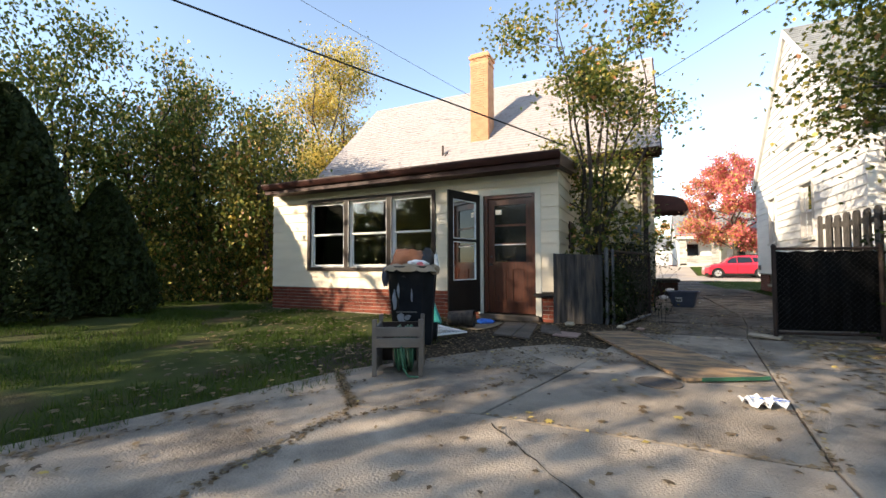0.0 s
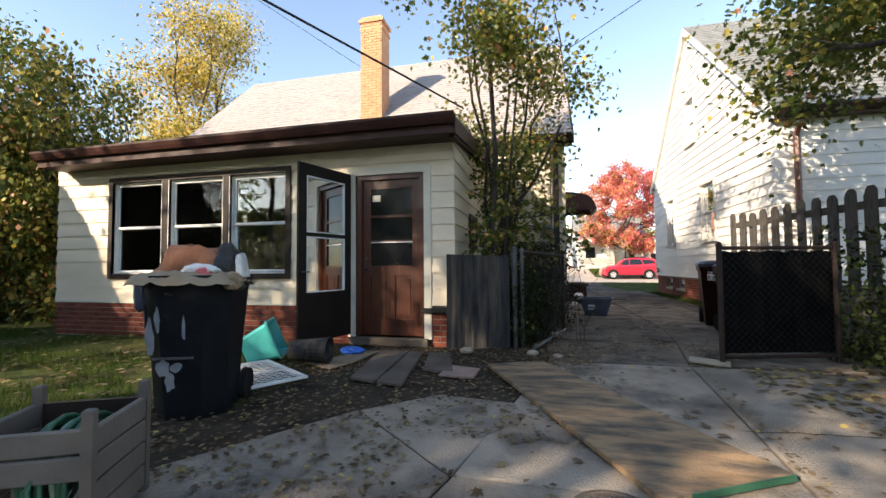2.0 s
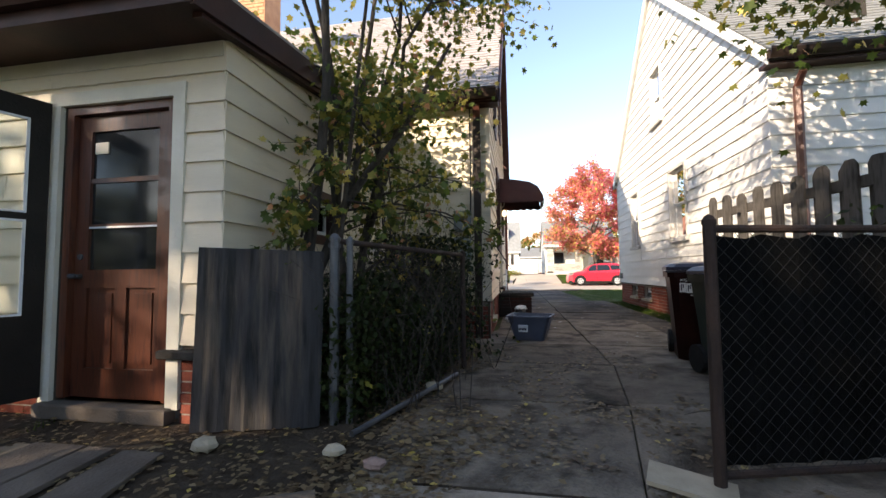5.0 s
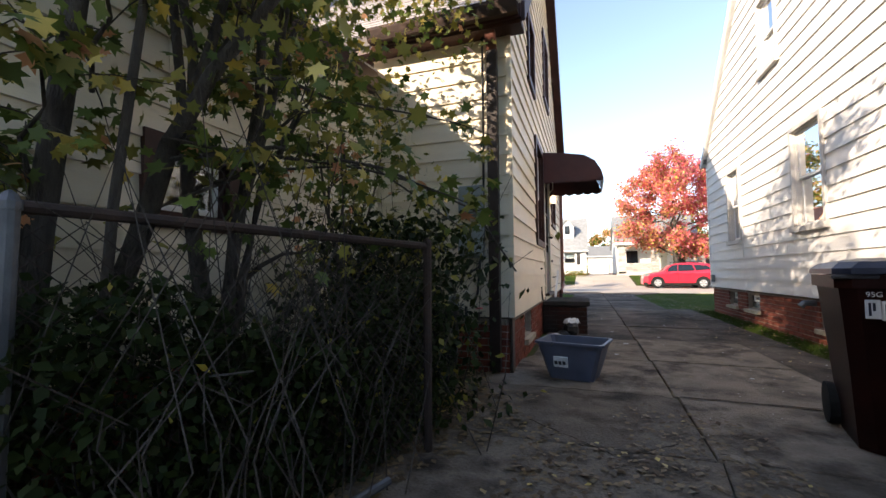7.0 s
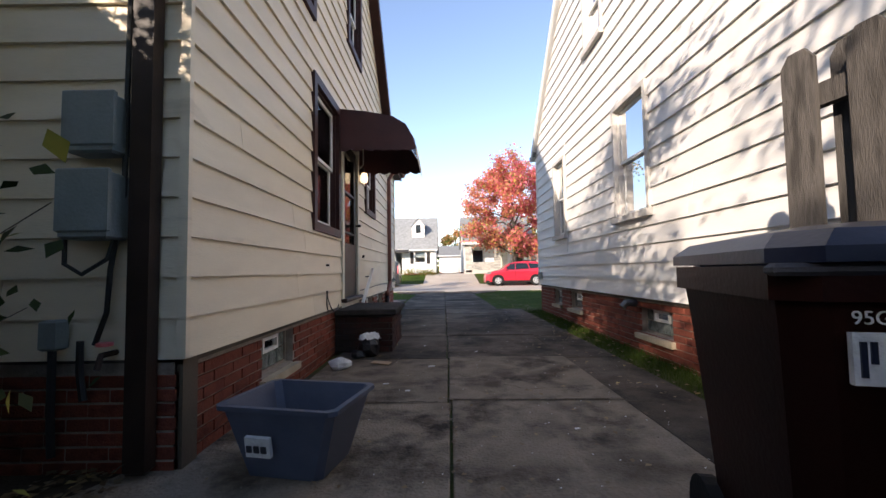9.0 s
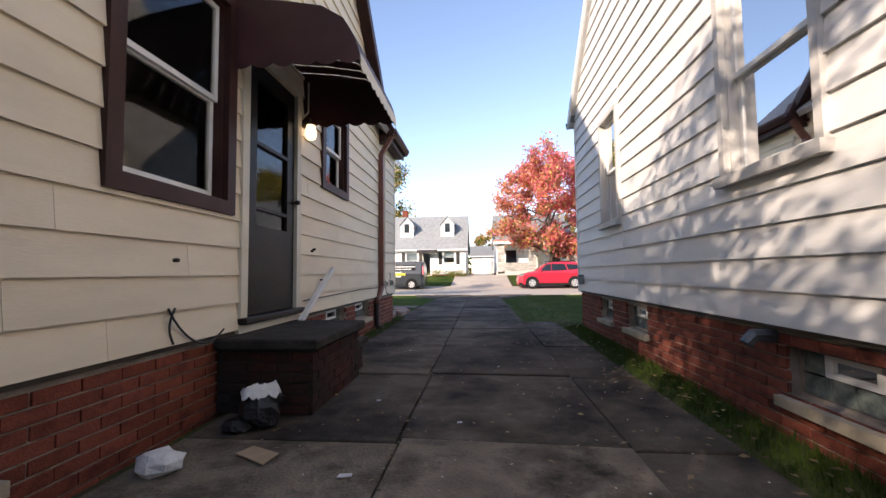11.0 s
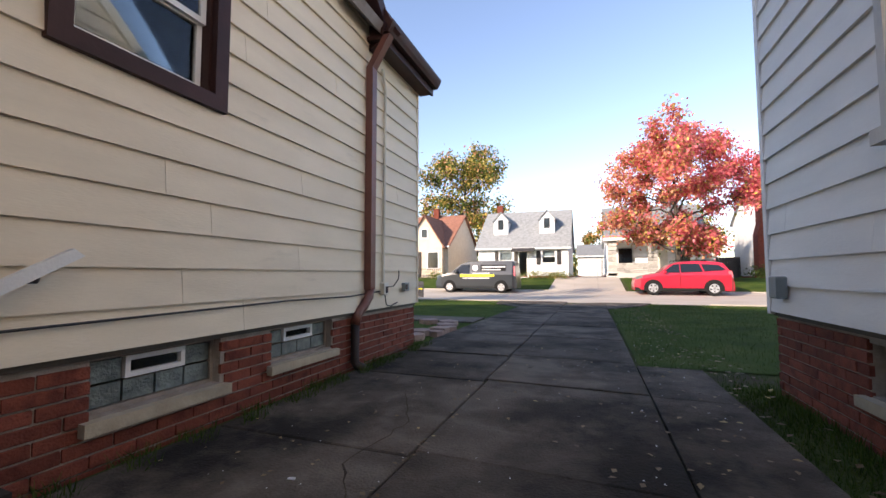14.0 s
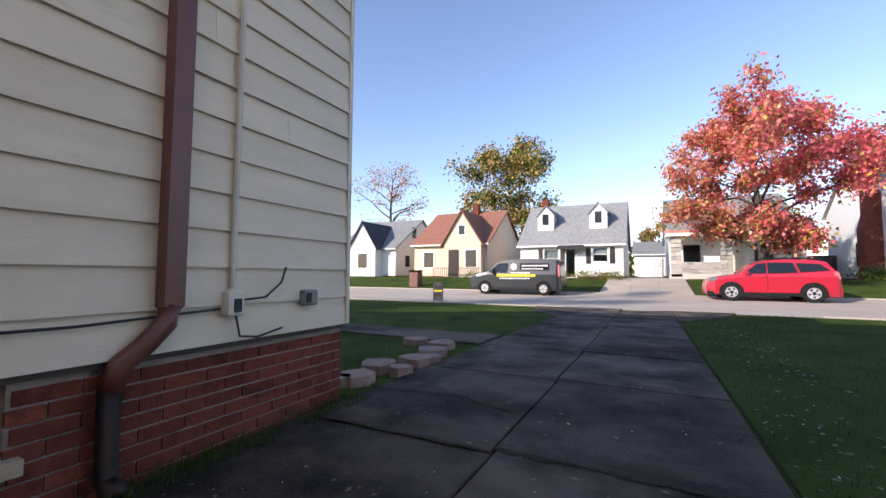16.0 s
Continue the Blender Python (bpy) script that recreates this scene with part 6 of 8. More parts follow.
def side_door():
    o, u, n = Vector((EX, 0, 0)), Yv, X
    a, b, c, d = DOOR
    g = Geo()
    ring(g, o, u, n, a, b, c, d, 0.085, 0.0, 0.04, wb=0.0)
    g.ob("door_frame", M_CREAM, house, "weathered cream door frame")
    Geo().box((EX - 0.05, a - 0.09, c - 0.045), (EX + 0.09, b + 0.09, c + 0.002), chamfer=0.008).ob("door_sill", M_DARKTRIM, house)
    Geo().box((EX - 0.02, a - 0.09, 0.49), (EX + 0.03, b + 0.09, c - 0.046)).ob("kick_board", M_CREAM, house, "peeling cream board under the sill")
    g = Geo()
    x0, x1 = a + 0.015, b - 0.015
    for p, q, r, s in ((x0, x0 + 0.13, c + 0.01, d - 0.01), (x1 - 0.13, x1, c + 0.01, d - 0.01), (x0 + 0.13, x1 - 0.13, d - 0.14, d - 0.01), (x0 + 0.13, x1 - 0.13, c + 0.01, 1.30), (x0 + 0.13, x1 - 0.13, 1.43, 1.455), (x0 + 0.13, x1 - 0.13, 1.95, 1.98)):
        door_panel_bm(g, o, u, n, p, q, r, s, -0.03, 0.012)
    dr = g.ob("door", M_SCREENDOOR, house, "dark metal storm door with a glazed upper half")
    for r, s in ((1.30, 1.43), (1.455, 1.95), (1.98, d - 0.14)):
        p = Geo()
        door_panel_bm(p, o, u, n, x0 + 0.13, x1 - 0.13, r, s, -0.02, -0.016)
        p.ob("pane", M_GLASS, dr)
    # Added pale pleated sheet in place of the neighbour's siding mirrored in the glass
    p = Geo()
    pts = []
    for z in (1.30, 1.9):
        for i in range(11):
            pts.append(o + u * (x0 + 0.14 + 0.045 * i * (1 if z < 1.5 else 0.8)) + n * (-0.12 + 0.01 * (i % 2)) + Zv * z)
    p.add(pts, [(i, i + 1, 12 + i, 11 + i) for i in range(10)])
    p.ob("curtain", M_CURTAIN, dr, "pale sheet standing for siding mirrored in the door glass")
    hd = Geo()
    hd.tube([o + u * (x1 - 0.04) + Zv * 1.58 + n * 0.01, o + u * (x1 - 0.04) + Zv * 1.58 + n * 0.06], 0.012, 6)
    hd.lathe(o + u * (x1 - 0.04) + Zv * 1.56 + n * 0.07, [(0.01, 0), (0.024, 0.01), (0.024, 0.03), (0.01, 0.04)], 10)
    hd.ob("door_handle", M_DARKTRIM, dr)
    # awning
    aw = thing("awning", (EX + 0.45, 13.68, 2.35), "maroon ribbed metal awning with a scalloped white edge", "awning")
    prof = [(0.0, 2.90), (0.35, 2.86), (0.66, 2.80), (0.82, 2.70), (0.92, 2.52), (0.94, 2.42)]
    y0, y1, k = 13.06, 14.26, 15
    for j in range(k):
        ya, yb = y0 + (y1 - y0) * j / k, y0 + (y1 - y0) * (j + 1) / k
        s = Geo()
        up = 0.010 if j % 2 else 0.0
        s.add([(EX + 0.01 + px, yy, pz + dz) for yy in (ya, yb - 0.004) for px, pz in prof for dz in (up, up - 0.006)],
              [(2 * i, 2 * i + 2, 12 + 2 * i + 2, 12 + 2 * i) for i in range(5)] + [(2 * i + 1, 12 + 2 * i + 1, 12 + 2 * i + 3, 2 * i + 3) for i in range(5)] + [(2 * i, 2 * i + 1, 2 * i + 3, 2 * i + 2) for i in range(5)] + [(12 + 2 * i, 12 + 2 * i + 2, 12 + 2 * i + 3, 12 + 2 * i + 1) for i in range(5)])
        s.ob("slat", M_AWNING, aw)
    v = Geo()
    m = 36
    for i in range(m):
        ya, yb = y0 + (y1 - y0) * i / m, y0 + (y1 - y0) * (i + 1) / m
        za, zb = [2.36 - 0.028 * abs(math.sin(math.pi * q * 9 / m)) for q in (i, i + 1)]
        v.add([(EX + 0.955, ya, za), (EX + 0.955, yb, zb), (EX + 0.955, yb, 2.44), (EX + 0.955, ya, 2.44), (EX + 0.950, ya, za), (EX + 0.950, yb, zb), (EX + 0.950, yb, 2.44), (EX + 0.950, ya, 2.44)], [(0, 1, 2, 3), (7, 6, 5, 4), (0, 4, 5, 1)])
    v.ob("valance", M_CREAM, aw, "faded scalloped valance")
    for yy in (y0, y1):
        e = Geo()
        n2 = 24
        for i in range(n2):
            pa, pb = 0.94 * i / n2, 0.94 * (i + 1) / n2
            def top(p):
                for (q0, r0), (q1, r1) in zip(prof[:-1], prof[1:]):
                    if q0 <= p <= q1 + 1e-6:
                        return r0 + (r1 - r0) * (p - q0) / (q1 - q0)
                return 2.45
            za, zb = [2.40 - 0.03 * abs(math.sin(math.pi * q * 6 / n2)) for q in (i, i + 1)]
            e.add([(EX + 0.01 + pa, yy, za), (EX + 0.01 + pb, yy, zb), (EX + 0.01 + pb, yy, top(pb)), (EX + 0.01 + pa, yy, top(pa))], [(0, 1, 2, 3)])
        e.ob("end_panel", M_AWNING, aw)
    br = Geo().tube([(EX + 0.02, 14.18, 2.42), (EX + 0.10, 14.18, 2.50), (EX + 0.10, 14.18, 2.80)], 0.008, 5)
    br.ob("bracket", M_CREAM, aw)
    # lamp by the door
    lp = thing("wall_lamp", (EX + 0.02, 14.22, 2.25), "small round porch lamp with a frosted glass globe", "lamp")
    Geo().tube([(EX + 0.02, 14.24, 2.42), (EX + 0.10, 14.24, 2.42)], [0.055, 0.045], 12).ob("base", M_DARKTRIM, lp)
    Geo().lathe((EX + 0.10, 14.24, 2.24), [(0.02, 0), (0.045, 0.015), (0.058, 0.06), (0.05, 0.11), (0.042, 0.15)], 14).ob("globe", M_LAMP, lp, "glowing frosted globe", smooth=True)


M_LAMP, n_, k_, b_ = material("lit_globe", 0.4)
b_.inputs["Base Color"].default_value = (0.9, 0.85, 0.7, 1)
b_.inputs["Emission Color"].default_value = (1.0, 0.80, 0.5, 1)
b_.inputs["Emission Strength"].default_value = 0.8
side_door()

# brick steps and the loose rail
steps = thing("steps", (0.7, 13.5, 0), "low brick door steps with dark worn concrete tops", "steps")
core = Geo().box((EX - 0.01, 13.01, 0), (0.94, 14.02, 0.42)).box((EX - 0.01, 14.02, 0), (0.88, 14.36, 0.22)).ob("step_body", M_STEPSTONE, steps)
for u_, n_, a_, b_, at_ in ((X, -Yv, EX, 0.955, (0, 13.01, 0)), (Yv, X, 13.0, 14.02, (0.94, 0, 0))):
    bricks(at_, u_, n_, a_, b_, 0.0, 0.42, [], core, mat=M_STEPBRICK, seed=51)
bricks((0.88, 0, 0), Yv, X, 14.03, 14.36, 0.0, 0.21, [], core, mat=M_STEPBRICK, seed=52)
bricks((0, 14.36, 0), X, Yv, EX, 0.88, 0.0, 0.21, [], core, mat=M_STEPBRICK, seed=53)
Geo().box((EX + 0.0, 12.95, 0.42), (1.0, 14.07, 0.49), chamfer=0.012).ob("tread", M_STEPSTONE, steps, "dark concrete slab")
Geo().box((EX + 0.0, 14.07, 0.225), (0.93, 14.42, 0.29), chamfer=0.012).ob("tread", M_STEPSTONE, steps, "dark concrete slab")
hr = thing("handrail", (0.42, 14.4, 0.5), "loose white painted handrail on the siding", "handrail")
g = Geo().prism([(0.40, 13.98, 0.50), (0.40, 14.03, 0.47), (0.40, 14.84, 0.955), (0.40, 14.80, 0.985)], (0.035, 0, 0))
g.ob("rail", M_WHITE, hr)
for y, z in ((14.06, 0.52), (14.70, 0.90)):
    Geo().tube([(EX + 0.02, y, z - 0.05), (0.39, y, z - 0.05), (0.42, y, z)], 0.010, 6).ob("bracket", M_STEEL, hr)

# ---- pipes, meters and cables on the cream house ----
ds = thing("downspout", (0.17, 10.1, 0), "dark brown rear downspout with a red-brown elbow", "downspout")
Geo().box((0.10, 10.09, 0.02), (0.20, 10.165, 3.12), chamfer=0.012).ob("pipe", M_DARKTRIM, ds)
Geo().prism([(0.10, 10.10, 3.12), (0.10, 10.165, 3.12), (0.10, 10.02, 3.42), (0.10, 9.95, 3.42)], (0.10, 0, 0)).ob("elbow", M_DOWNSPOUT, ds)
ds = thing("downspout", (0.38, 17.3, 0), "red-brown corner downspout with a bent foot", "downspout")
Geo().box((EX + 0.025, 17.29, 0.72), (EX + 0.10, 17.38, 3.0), chamfer=0.012).ob("pipe", M_DOWNSPOUT, ds)
Geo().prism([(EX + 0.025, 17.29, 2.99), (EX + 0.10, 17.29, 2.99), (EX + 0.29, 17.29, 3.30), (EX + 0.215, 17.29, 3.30)], (0, 0.09, 0)).ob("elbow", M_DOWNSPOUT, ds)
g = Geo().tube([(EX + 0.065, 17.335, 0.74), (EX + 0.065, 17.32, 0.66), (EX + 0.055, 17.24, 0.57), (EX + 0.035, 17.16, 0.50), (EX + 0.03, 17.13, 0.40)], 0.047, 8)
g.ob("elbow", M_DOWNSPOUT, ds, smooth=True)
Geo().tube([(EX + 0.03, 17.13, 0.42), (EX + 0.03, 17.13, 0.06), (EX + 0.05, 17.13, 0.03), (EX + 0.13, 17.13, 0.0)], 0.042, 8).ob("pipe", M_DARKTRIM, ds, smooth=True)
for z0, z1, d_, nm in ((1.49, 1.77, 0.12, "upper"), (1.09, 1.40, 0.14, "lower")):
    mb = thing("meter_box", (-0.11, 10.12, z0), "grey metal utility box on the rear siding", "utility box")
    Geo().box((-0.17, 10.17 - d_, z0), (0.05, 10.17, z1), chamfer=0.012).ob("body", M_BOXGREY, mb)
    Geo().box((-0.18, 10.16 - d_, z0 + 0.03), (0.06, 10.18 - d_, z1 + 0.012), chamfer=0.008).ob("cover", M_BOXGREY, mb)
for pts, r in (([(0.05, 10.14, 3.3), (0.055, 10.13, 2.2), (0.04, 10.14, 1.3), (0.0, 10.12, 0.95), (-0.02, 10.13, 0.75), (-0.08, 10.14, 0.6)], 0.012), ([(-0.2, 10.1, 1.1), (-0.19, 10.09, 0.98), (-0.1, 10.08, 0.93), (0.0, 10.1, 1.0), (0.03, 10.12, 1.15)], 0.010), ([(-0.14, 10.13, 0.62), (-0.13, 10.12, 0.48), (-0.10, 10.11, 0.35)], 0.016), ([(-0.26, 10.12, 0.62), (-0.25, 10.11, 0.30), (-0.24, 10.11, 0.1)], 0.018)):
    Geo().tube(pts, r, 6).ob("cable", M_CABLE, None, "black service cable clipped to the siding", category="cable")
Geo().box((-0.30, 10.09, 0.58), (-0.22, 10.16, 0.72), chamfer=0.01).ob("outlet_box", M_BOXGREY, None, "small grey outlet box on the siding", category="outlet box")
vl = thing("tap", (0.0, 10.1, 0.5), "red handled garden tap on the rear wall", "tap")
Geo().tube([(0.0, 10.17, 0.56), (0.0, 10.08, 0.56), (0.0, 10.06, 0.50)], 0.014, 6).ob("spout", M_RUST, vl)
Geo().tube([(0.0, 10.10, 0.60), (0.0, 10.10, 0.615)], 0.035, 8).ob("handle", M_REDPLASTIC, vl)
cd = thing("conduit", (EX + 0.04, 17.66, 0.8), "peeling white conduit with a small meter socket", "conduit")
Geo().tube([(EX + 0.045, 17.60, 3.12), (EX + 0.04, 17.68, 2.9), (EX + 0.04, 17.67, 2.0), (EX + 0.035, 17.665, 0.80)], 0.016, 8).ob("pipe", M_CREAM, cd)
Geo().box((EX + 0.015, 17.62, 0.66), (EX + 0.075, 17.71, 0.79), chamfer=0.008).ob("socket", M_CREAM, cd)
Geo().box((EX + 0.076, 17.65, 0.68), (EX + 0.085, 17.69, 0.75)).ob("cover", M_INK, cd, "black socket cover")
ot = thing("outlet_box", (EX + 0.03, 18.2, 0.68), "small grey outdoor outlet on the siding", "outlet box")
Geo().box((EX + 0.02, 18.15, 0.68), (EX + 0.07, 18.26, 0.78), chamfer=0.008).ob("body", M_BOXGREY, ot)
Geo().box((EX + 0.071, 18.16, 0.70), (EX + 0.08, 18.20, 0.76)).ob("cover", M_DARKTRIM, ot)
for pts in ([(EX + 0.035, 14.25, 0.655), (EX + 0.035, 15.2, 0.67), (EX + 0.035, 16.2, 0.685), (EX + 0.035, 17.0, 0.675), (EX + 0.035, 17.6, 0.70)], [(EX + 0.05, 17.72, 0.74), (EX + 0.07, 17.85, 0.75), (EX + 0.08, 17.95, 0.83), (EX + 0.06, 18.0, 0.92)], [(EX + 0.05, 17.68, 0.66), (EX + 0.06, 17.70, 0.55), (EX + 0.05, 17.82, 0.53), (EX + 0.04, 18.0, 0.56)], [(EX + 0.035, 12.50 + 0.5 * f, 0.73 - 0.20 * math.sin(2.6 * f) ** 0.8 - 0.06 * f) for f in np.linspace(0, 1, 12)], [(EX + 0.035, 12.55 - 0.04 * math.sin(3 * f), 0.73 - 0.2 * f) for f in np.linspace(0, 1, 7)]):
    Geo().tube(pts, 0.0065, 5).ob("cable", M_CABLE, None, "thin black cable along the siding", category="cable")
for y, z in ((12.55, 1.0), (14.45, 1.15), (14.5, 1.17)):
    Geo().tube([(EX + 0.02, y, z), (EX + 0.05, y, z)], 0.012, 6).ob("screw_hook", M_RUST, None, "rusty hook in the siding", category="hook")
Geo().tube([(NX - 0.03, 15.35, 3.2), (NX - 0.035, 15.34, 1.2)], 0.006, 5).ob("cable", M_WHITE, None, "thin white cable down the siding", category="cable")
mb = thing("meter_box", (NX - 0.06, 17.3, 0.72), "small grey utility box on the white siding", "utility box")
Geo().box((NX - 0.09, 17.28, 0.70), (NX - 0.02, 17.40, 0.86), chamfer=0.008).ob("body", M_BOXGREY, mb)
dv = thing("dryer_vent", (NX - 0.05, 12.95, 0.5), "grey vent pipe over a glass block window", "vent")
Geo().tube([(NX + 0.02, 12.98, 0.52), (NX - 0.10, 12.98, 0.52), (NX - 0.14, 12.98, 0.47)], 0.04, 8).ob("pipe", M_STEEL, dv)

# ---- overhead wires ----
def wire(a, b, sag, r, label):
    a, b = Vector(a), Vector(b)
    Geo().tube([a.lerp(b, i / 16) - Zv * sag * 4 * (i / 16) * (1 - i / 16) for i in range(17)], r, 5).ob("wire", M_CABLE, None, label, category="wire")


wire((-8.2, -5.95, 3.98), (-0.95, 6.32, 2.69), 0.0, 0.010, "black service wire strung to the house")
wire((-13.0, 3.0, 11.0), (-4.4, 11.2, 5.9), 0.1, 0.006, "thin black overhead utility wire")
wire((-1.0, 10.0, 4.3), (9.0, 2.0, 6.5), 0.1, 0.006, "thin black overhead utility wire")

# ---- wire fence, grey panel and gate ----
fn = thing("wire_fence", (-0.1, 7.6, 0), "chain link fence with steel rails overgrown with ivy", "fence")
PA, PB = Vector((-0.46, 6.84, 0)), Vector((0.16, 8.36, 0))


def post(parent, p, h, r, mat=M_STEEL):
    g = Geo().tube([p - Zv * 0.1, p + Zv * h], r, 10)
    g.lathe(p + Zv * h, [(r * 1.15, -0.01), (r * 1.15, 0.01), (r * 0.7, 0.03), (0.004, 0.04)], 10)
    return g.ob("post", mat, parent, smooth=False)


post(fn, PA, 1.14, 0.032)
post(fn, PA + Vector((0.09, 0.03, 0)), 1.12, 0.022)
post(fn, PB, 1.10, 0.024, M_RUST)
Geo().tube([PA + Zv * 1.13, PB + Zv * 1.09], 0.019, 8).ob("top_rail", M_RUST, fn)
for z in (0.3, 0.7, 1.1):
    Geo().tube([PA + Zv * (z - 0.012), PA + Zv * (z + 0.012)], 0.041, 10).ob("band", M_STEEL, fn)


def mesh_net(parent, a, b, z0, z1, mat, pitch=0.075, r=0.0022):
    a, b = Vector(a), Vector(b)
    L, u = (b - a).length, (b - a).normalized()
    g, H = Geo(), z1 - z0
    for s in (-1, 1):
        k = -H
        while k < L:
            p0, p1 = (k, 0), (k + H, H)
            if p0[0] < 0:
                p0 = (0, -k)
            if p1[0] > L:
                p1 = (L, L - k)
            if p1[1] - p0[1] > 0.01:
                q0, q1 = [a + u * (x if s > 0 else L - x) + Zv * (z0 + z) for x, z in (p0, p1)]
                g.tube([q0, q1], r, 3, caps=False)
            k += pitch
    g.ob("wire_mesh", mat, parent, kind="stuff")


mesh_net(fn, PA, PB, 0.04, 1.10, M_RUST, r=0.0018)
pn = thing("metal_panel", (-0.85, 7.0, 0), "weathered grey sheet panel leaning by the brick corner", "panel")
g = Geo()
cols, r1_ = 14, random.Random(2)
for i in range(cols + 1):
    f = i / cols
    x, y = -1.22 + 0.70 * f, 6.56 + 0.20 * f
    w_ = 0.012 * math.sin(i * 1.9) + 0.006 * math.sin(i * 5.1)
    g.v += [(x, y + w_ - 0.02, 0.0), (x + 0.004, y + w_ * 1.5, 0.6), (x, y + w_ + 0.02, 1.09 - 0.03 * f)]
g.f = [(3 * i + j, 3 * i + 3 + j, 3 * i + 4 + j, 3 * i + 1 + j) for i in range(cols) for j in (0, 1)]
g.v += [(x + 0.003, y + 0.008, z) for x, y, z in g.v]
n0 = 3 * (cols + 1)
g.f += [(n0 + 3 * i + j, n0 + 3 * i + 1 + j, n0 + 3 * i + 4 + j, n0 + 3 * i + 3 + j) for i in range(cols) for j in (0, 1)] + [(3 * i + 2, 3 * i + 5, n0 + 3 * i + 5, n0 + 3 * i + 2) for i in range(cols)] + [(0, 1, n0 + 1, n0), (1, 2, n0 + 2, n0 + 1)]
g.m = [0] * len(g.f)
g.ob("sheet", M_SHEETMETAL, pn)
PLAN[0] = YARD
Geo().box((-1.72, 7.36, 0.44), (-1.20, 7.47, 0.50), chamfer=0.008).ob("cap_stone", M_STEPSTONE, house, "grey stone cap on the brick corner")
Geo().box((-1.25, 7.33, 0.0), (-1.20, 7.40, 0.46)).ob("corner_board", M_DARKTRIM, house)
PLAN[0] = 1.0
Geo().tube([(-0.24, 6.6, 0.03), (0.16, 7.9, 0.06)], 0.018, 8).ob("loose_pipe", M_STEEL, None, "loose steel pipe lying by the fence", category="pipe")

PLAN[0] = YARD
gt = thing("gate", (2.1, 6.88, 0), "open yard gate covered with black privacy fabric", "gate")
GA, GB = Vector((1.66, 7.02, 0)), Vector((2.86, 7.34, 0))
post(gt, GA, 1.25, 0.028, M_RUST)
post(gt, GB, 1.25, 0.028, M_RUST)
Geo().tube([GA + Zv * 1.22, GB + Zv * 1.22], 0.020, 8).ob("top_rail", M_RUST, gt)
Geo().tube([GA + Zv * 0.08, GB + Zv * 0.08], 0.020, 8).ob("bottom_rail", M_RUST, gt)
g = Geo()
gu = (GB - GA)
for i in range(15):
    f = i / 14
    p = GA + gu * f
    off = 0.012 * math.sin(i * 2.3)
    g.v += [(p.x, p.y + off, 0.12), (p.x, p.y + off * 2, 0.6), (p.x, p.y + off, 1.195 - 0.012 * (i % 3))]
g.f = [(3 * i + j, 3 * i + 3 + j, 3 * i + 4 + j, 3 * i + 1 + j) for i in range(14) for j in (0, 1)]
g.m = [0] * len(g.f)
g.ob("fabric", M_TARP, gt, "black woven privacy fabric")
mesh_net(gt, GA - Vector((0, 0.02, 0)), GB - Vector((0, 0.02, 0)), 0.1, 1.20, M_CABLE, r=0.0016)
Geo().prism([(1.34, 7.02, 0.015), (1.66, 6.84, 0.015), (1.74, 7.04, 0.015), (1.42, 7.25, 0.015)], (0, 0, 0.02)).ob("board", M_SILL, None, "pale board lying at the gate post", category="board")

PLAN[0] = 1.0
# picket fence
pf = thing("picket_fence", (3.4, 9.0, 0), "weathered grey wooden picket fence", "fence")
line = [Vector((3.06, 9.92, 0)), Vector((3.42, 7.40, 0)), Vector((3.9, 6.2, 0))]
s_, seg = 0.0, 0
pr_ = random.Random(6)
total = [(line[i + 1] - line[i]).length for i in range(2)]
while s_ < sum(total):
    i = 0 if s_ < total[0] else 1
    q = s_ - (0 if i == 0 else total[0])
    u_ = (line[i + 1] - line[i]).normalized()
    p = line[i] + u_ * q
    side = Vector((-u_.y, u_.x, 0)) * (0.045 if int(s_ / 0.125) % 2 else -0.045)
    h_ = 1.78 + pr_.uniform(-0.03, 0.03)
    w_ = 0.135
    a_ = p + side
    prof = [a_, a_ + u_ * w_, a_ + u_ * w_ + Zv * (h_ - 0.05), a_ + u_ * (w_ - 0.035) + Zv * h_, a_ + u_ * 0.035 + Zv * h_, a_ + Zv * (h_ - 0.05)]
    Geo().prism(prof, Vector((-u_.y, u_.x, 0)) * 0.018).ob("picket", M_GREYWOOD, pf)
    s_ += 0.125
for z in (0.35, 1.55):
    for i in range(2):
        u_ = (line[i + 1] - line[i])
        nn = Vector((-u_.y, u_.x, 0)).normalized() * 0.035
        Geo().prism([line[i] + Zv * z - nn * 0.6, line[i + 1] + Zv * z - nn * 0.6, line[i + 1] + Zv * (z + 0.09) - nn * 0.6, line[i] + Zv * (z + 0.09) - nn * 0.6], nn * 1.2).ob("rail", M_GREYWOOD, pf)

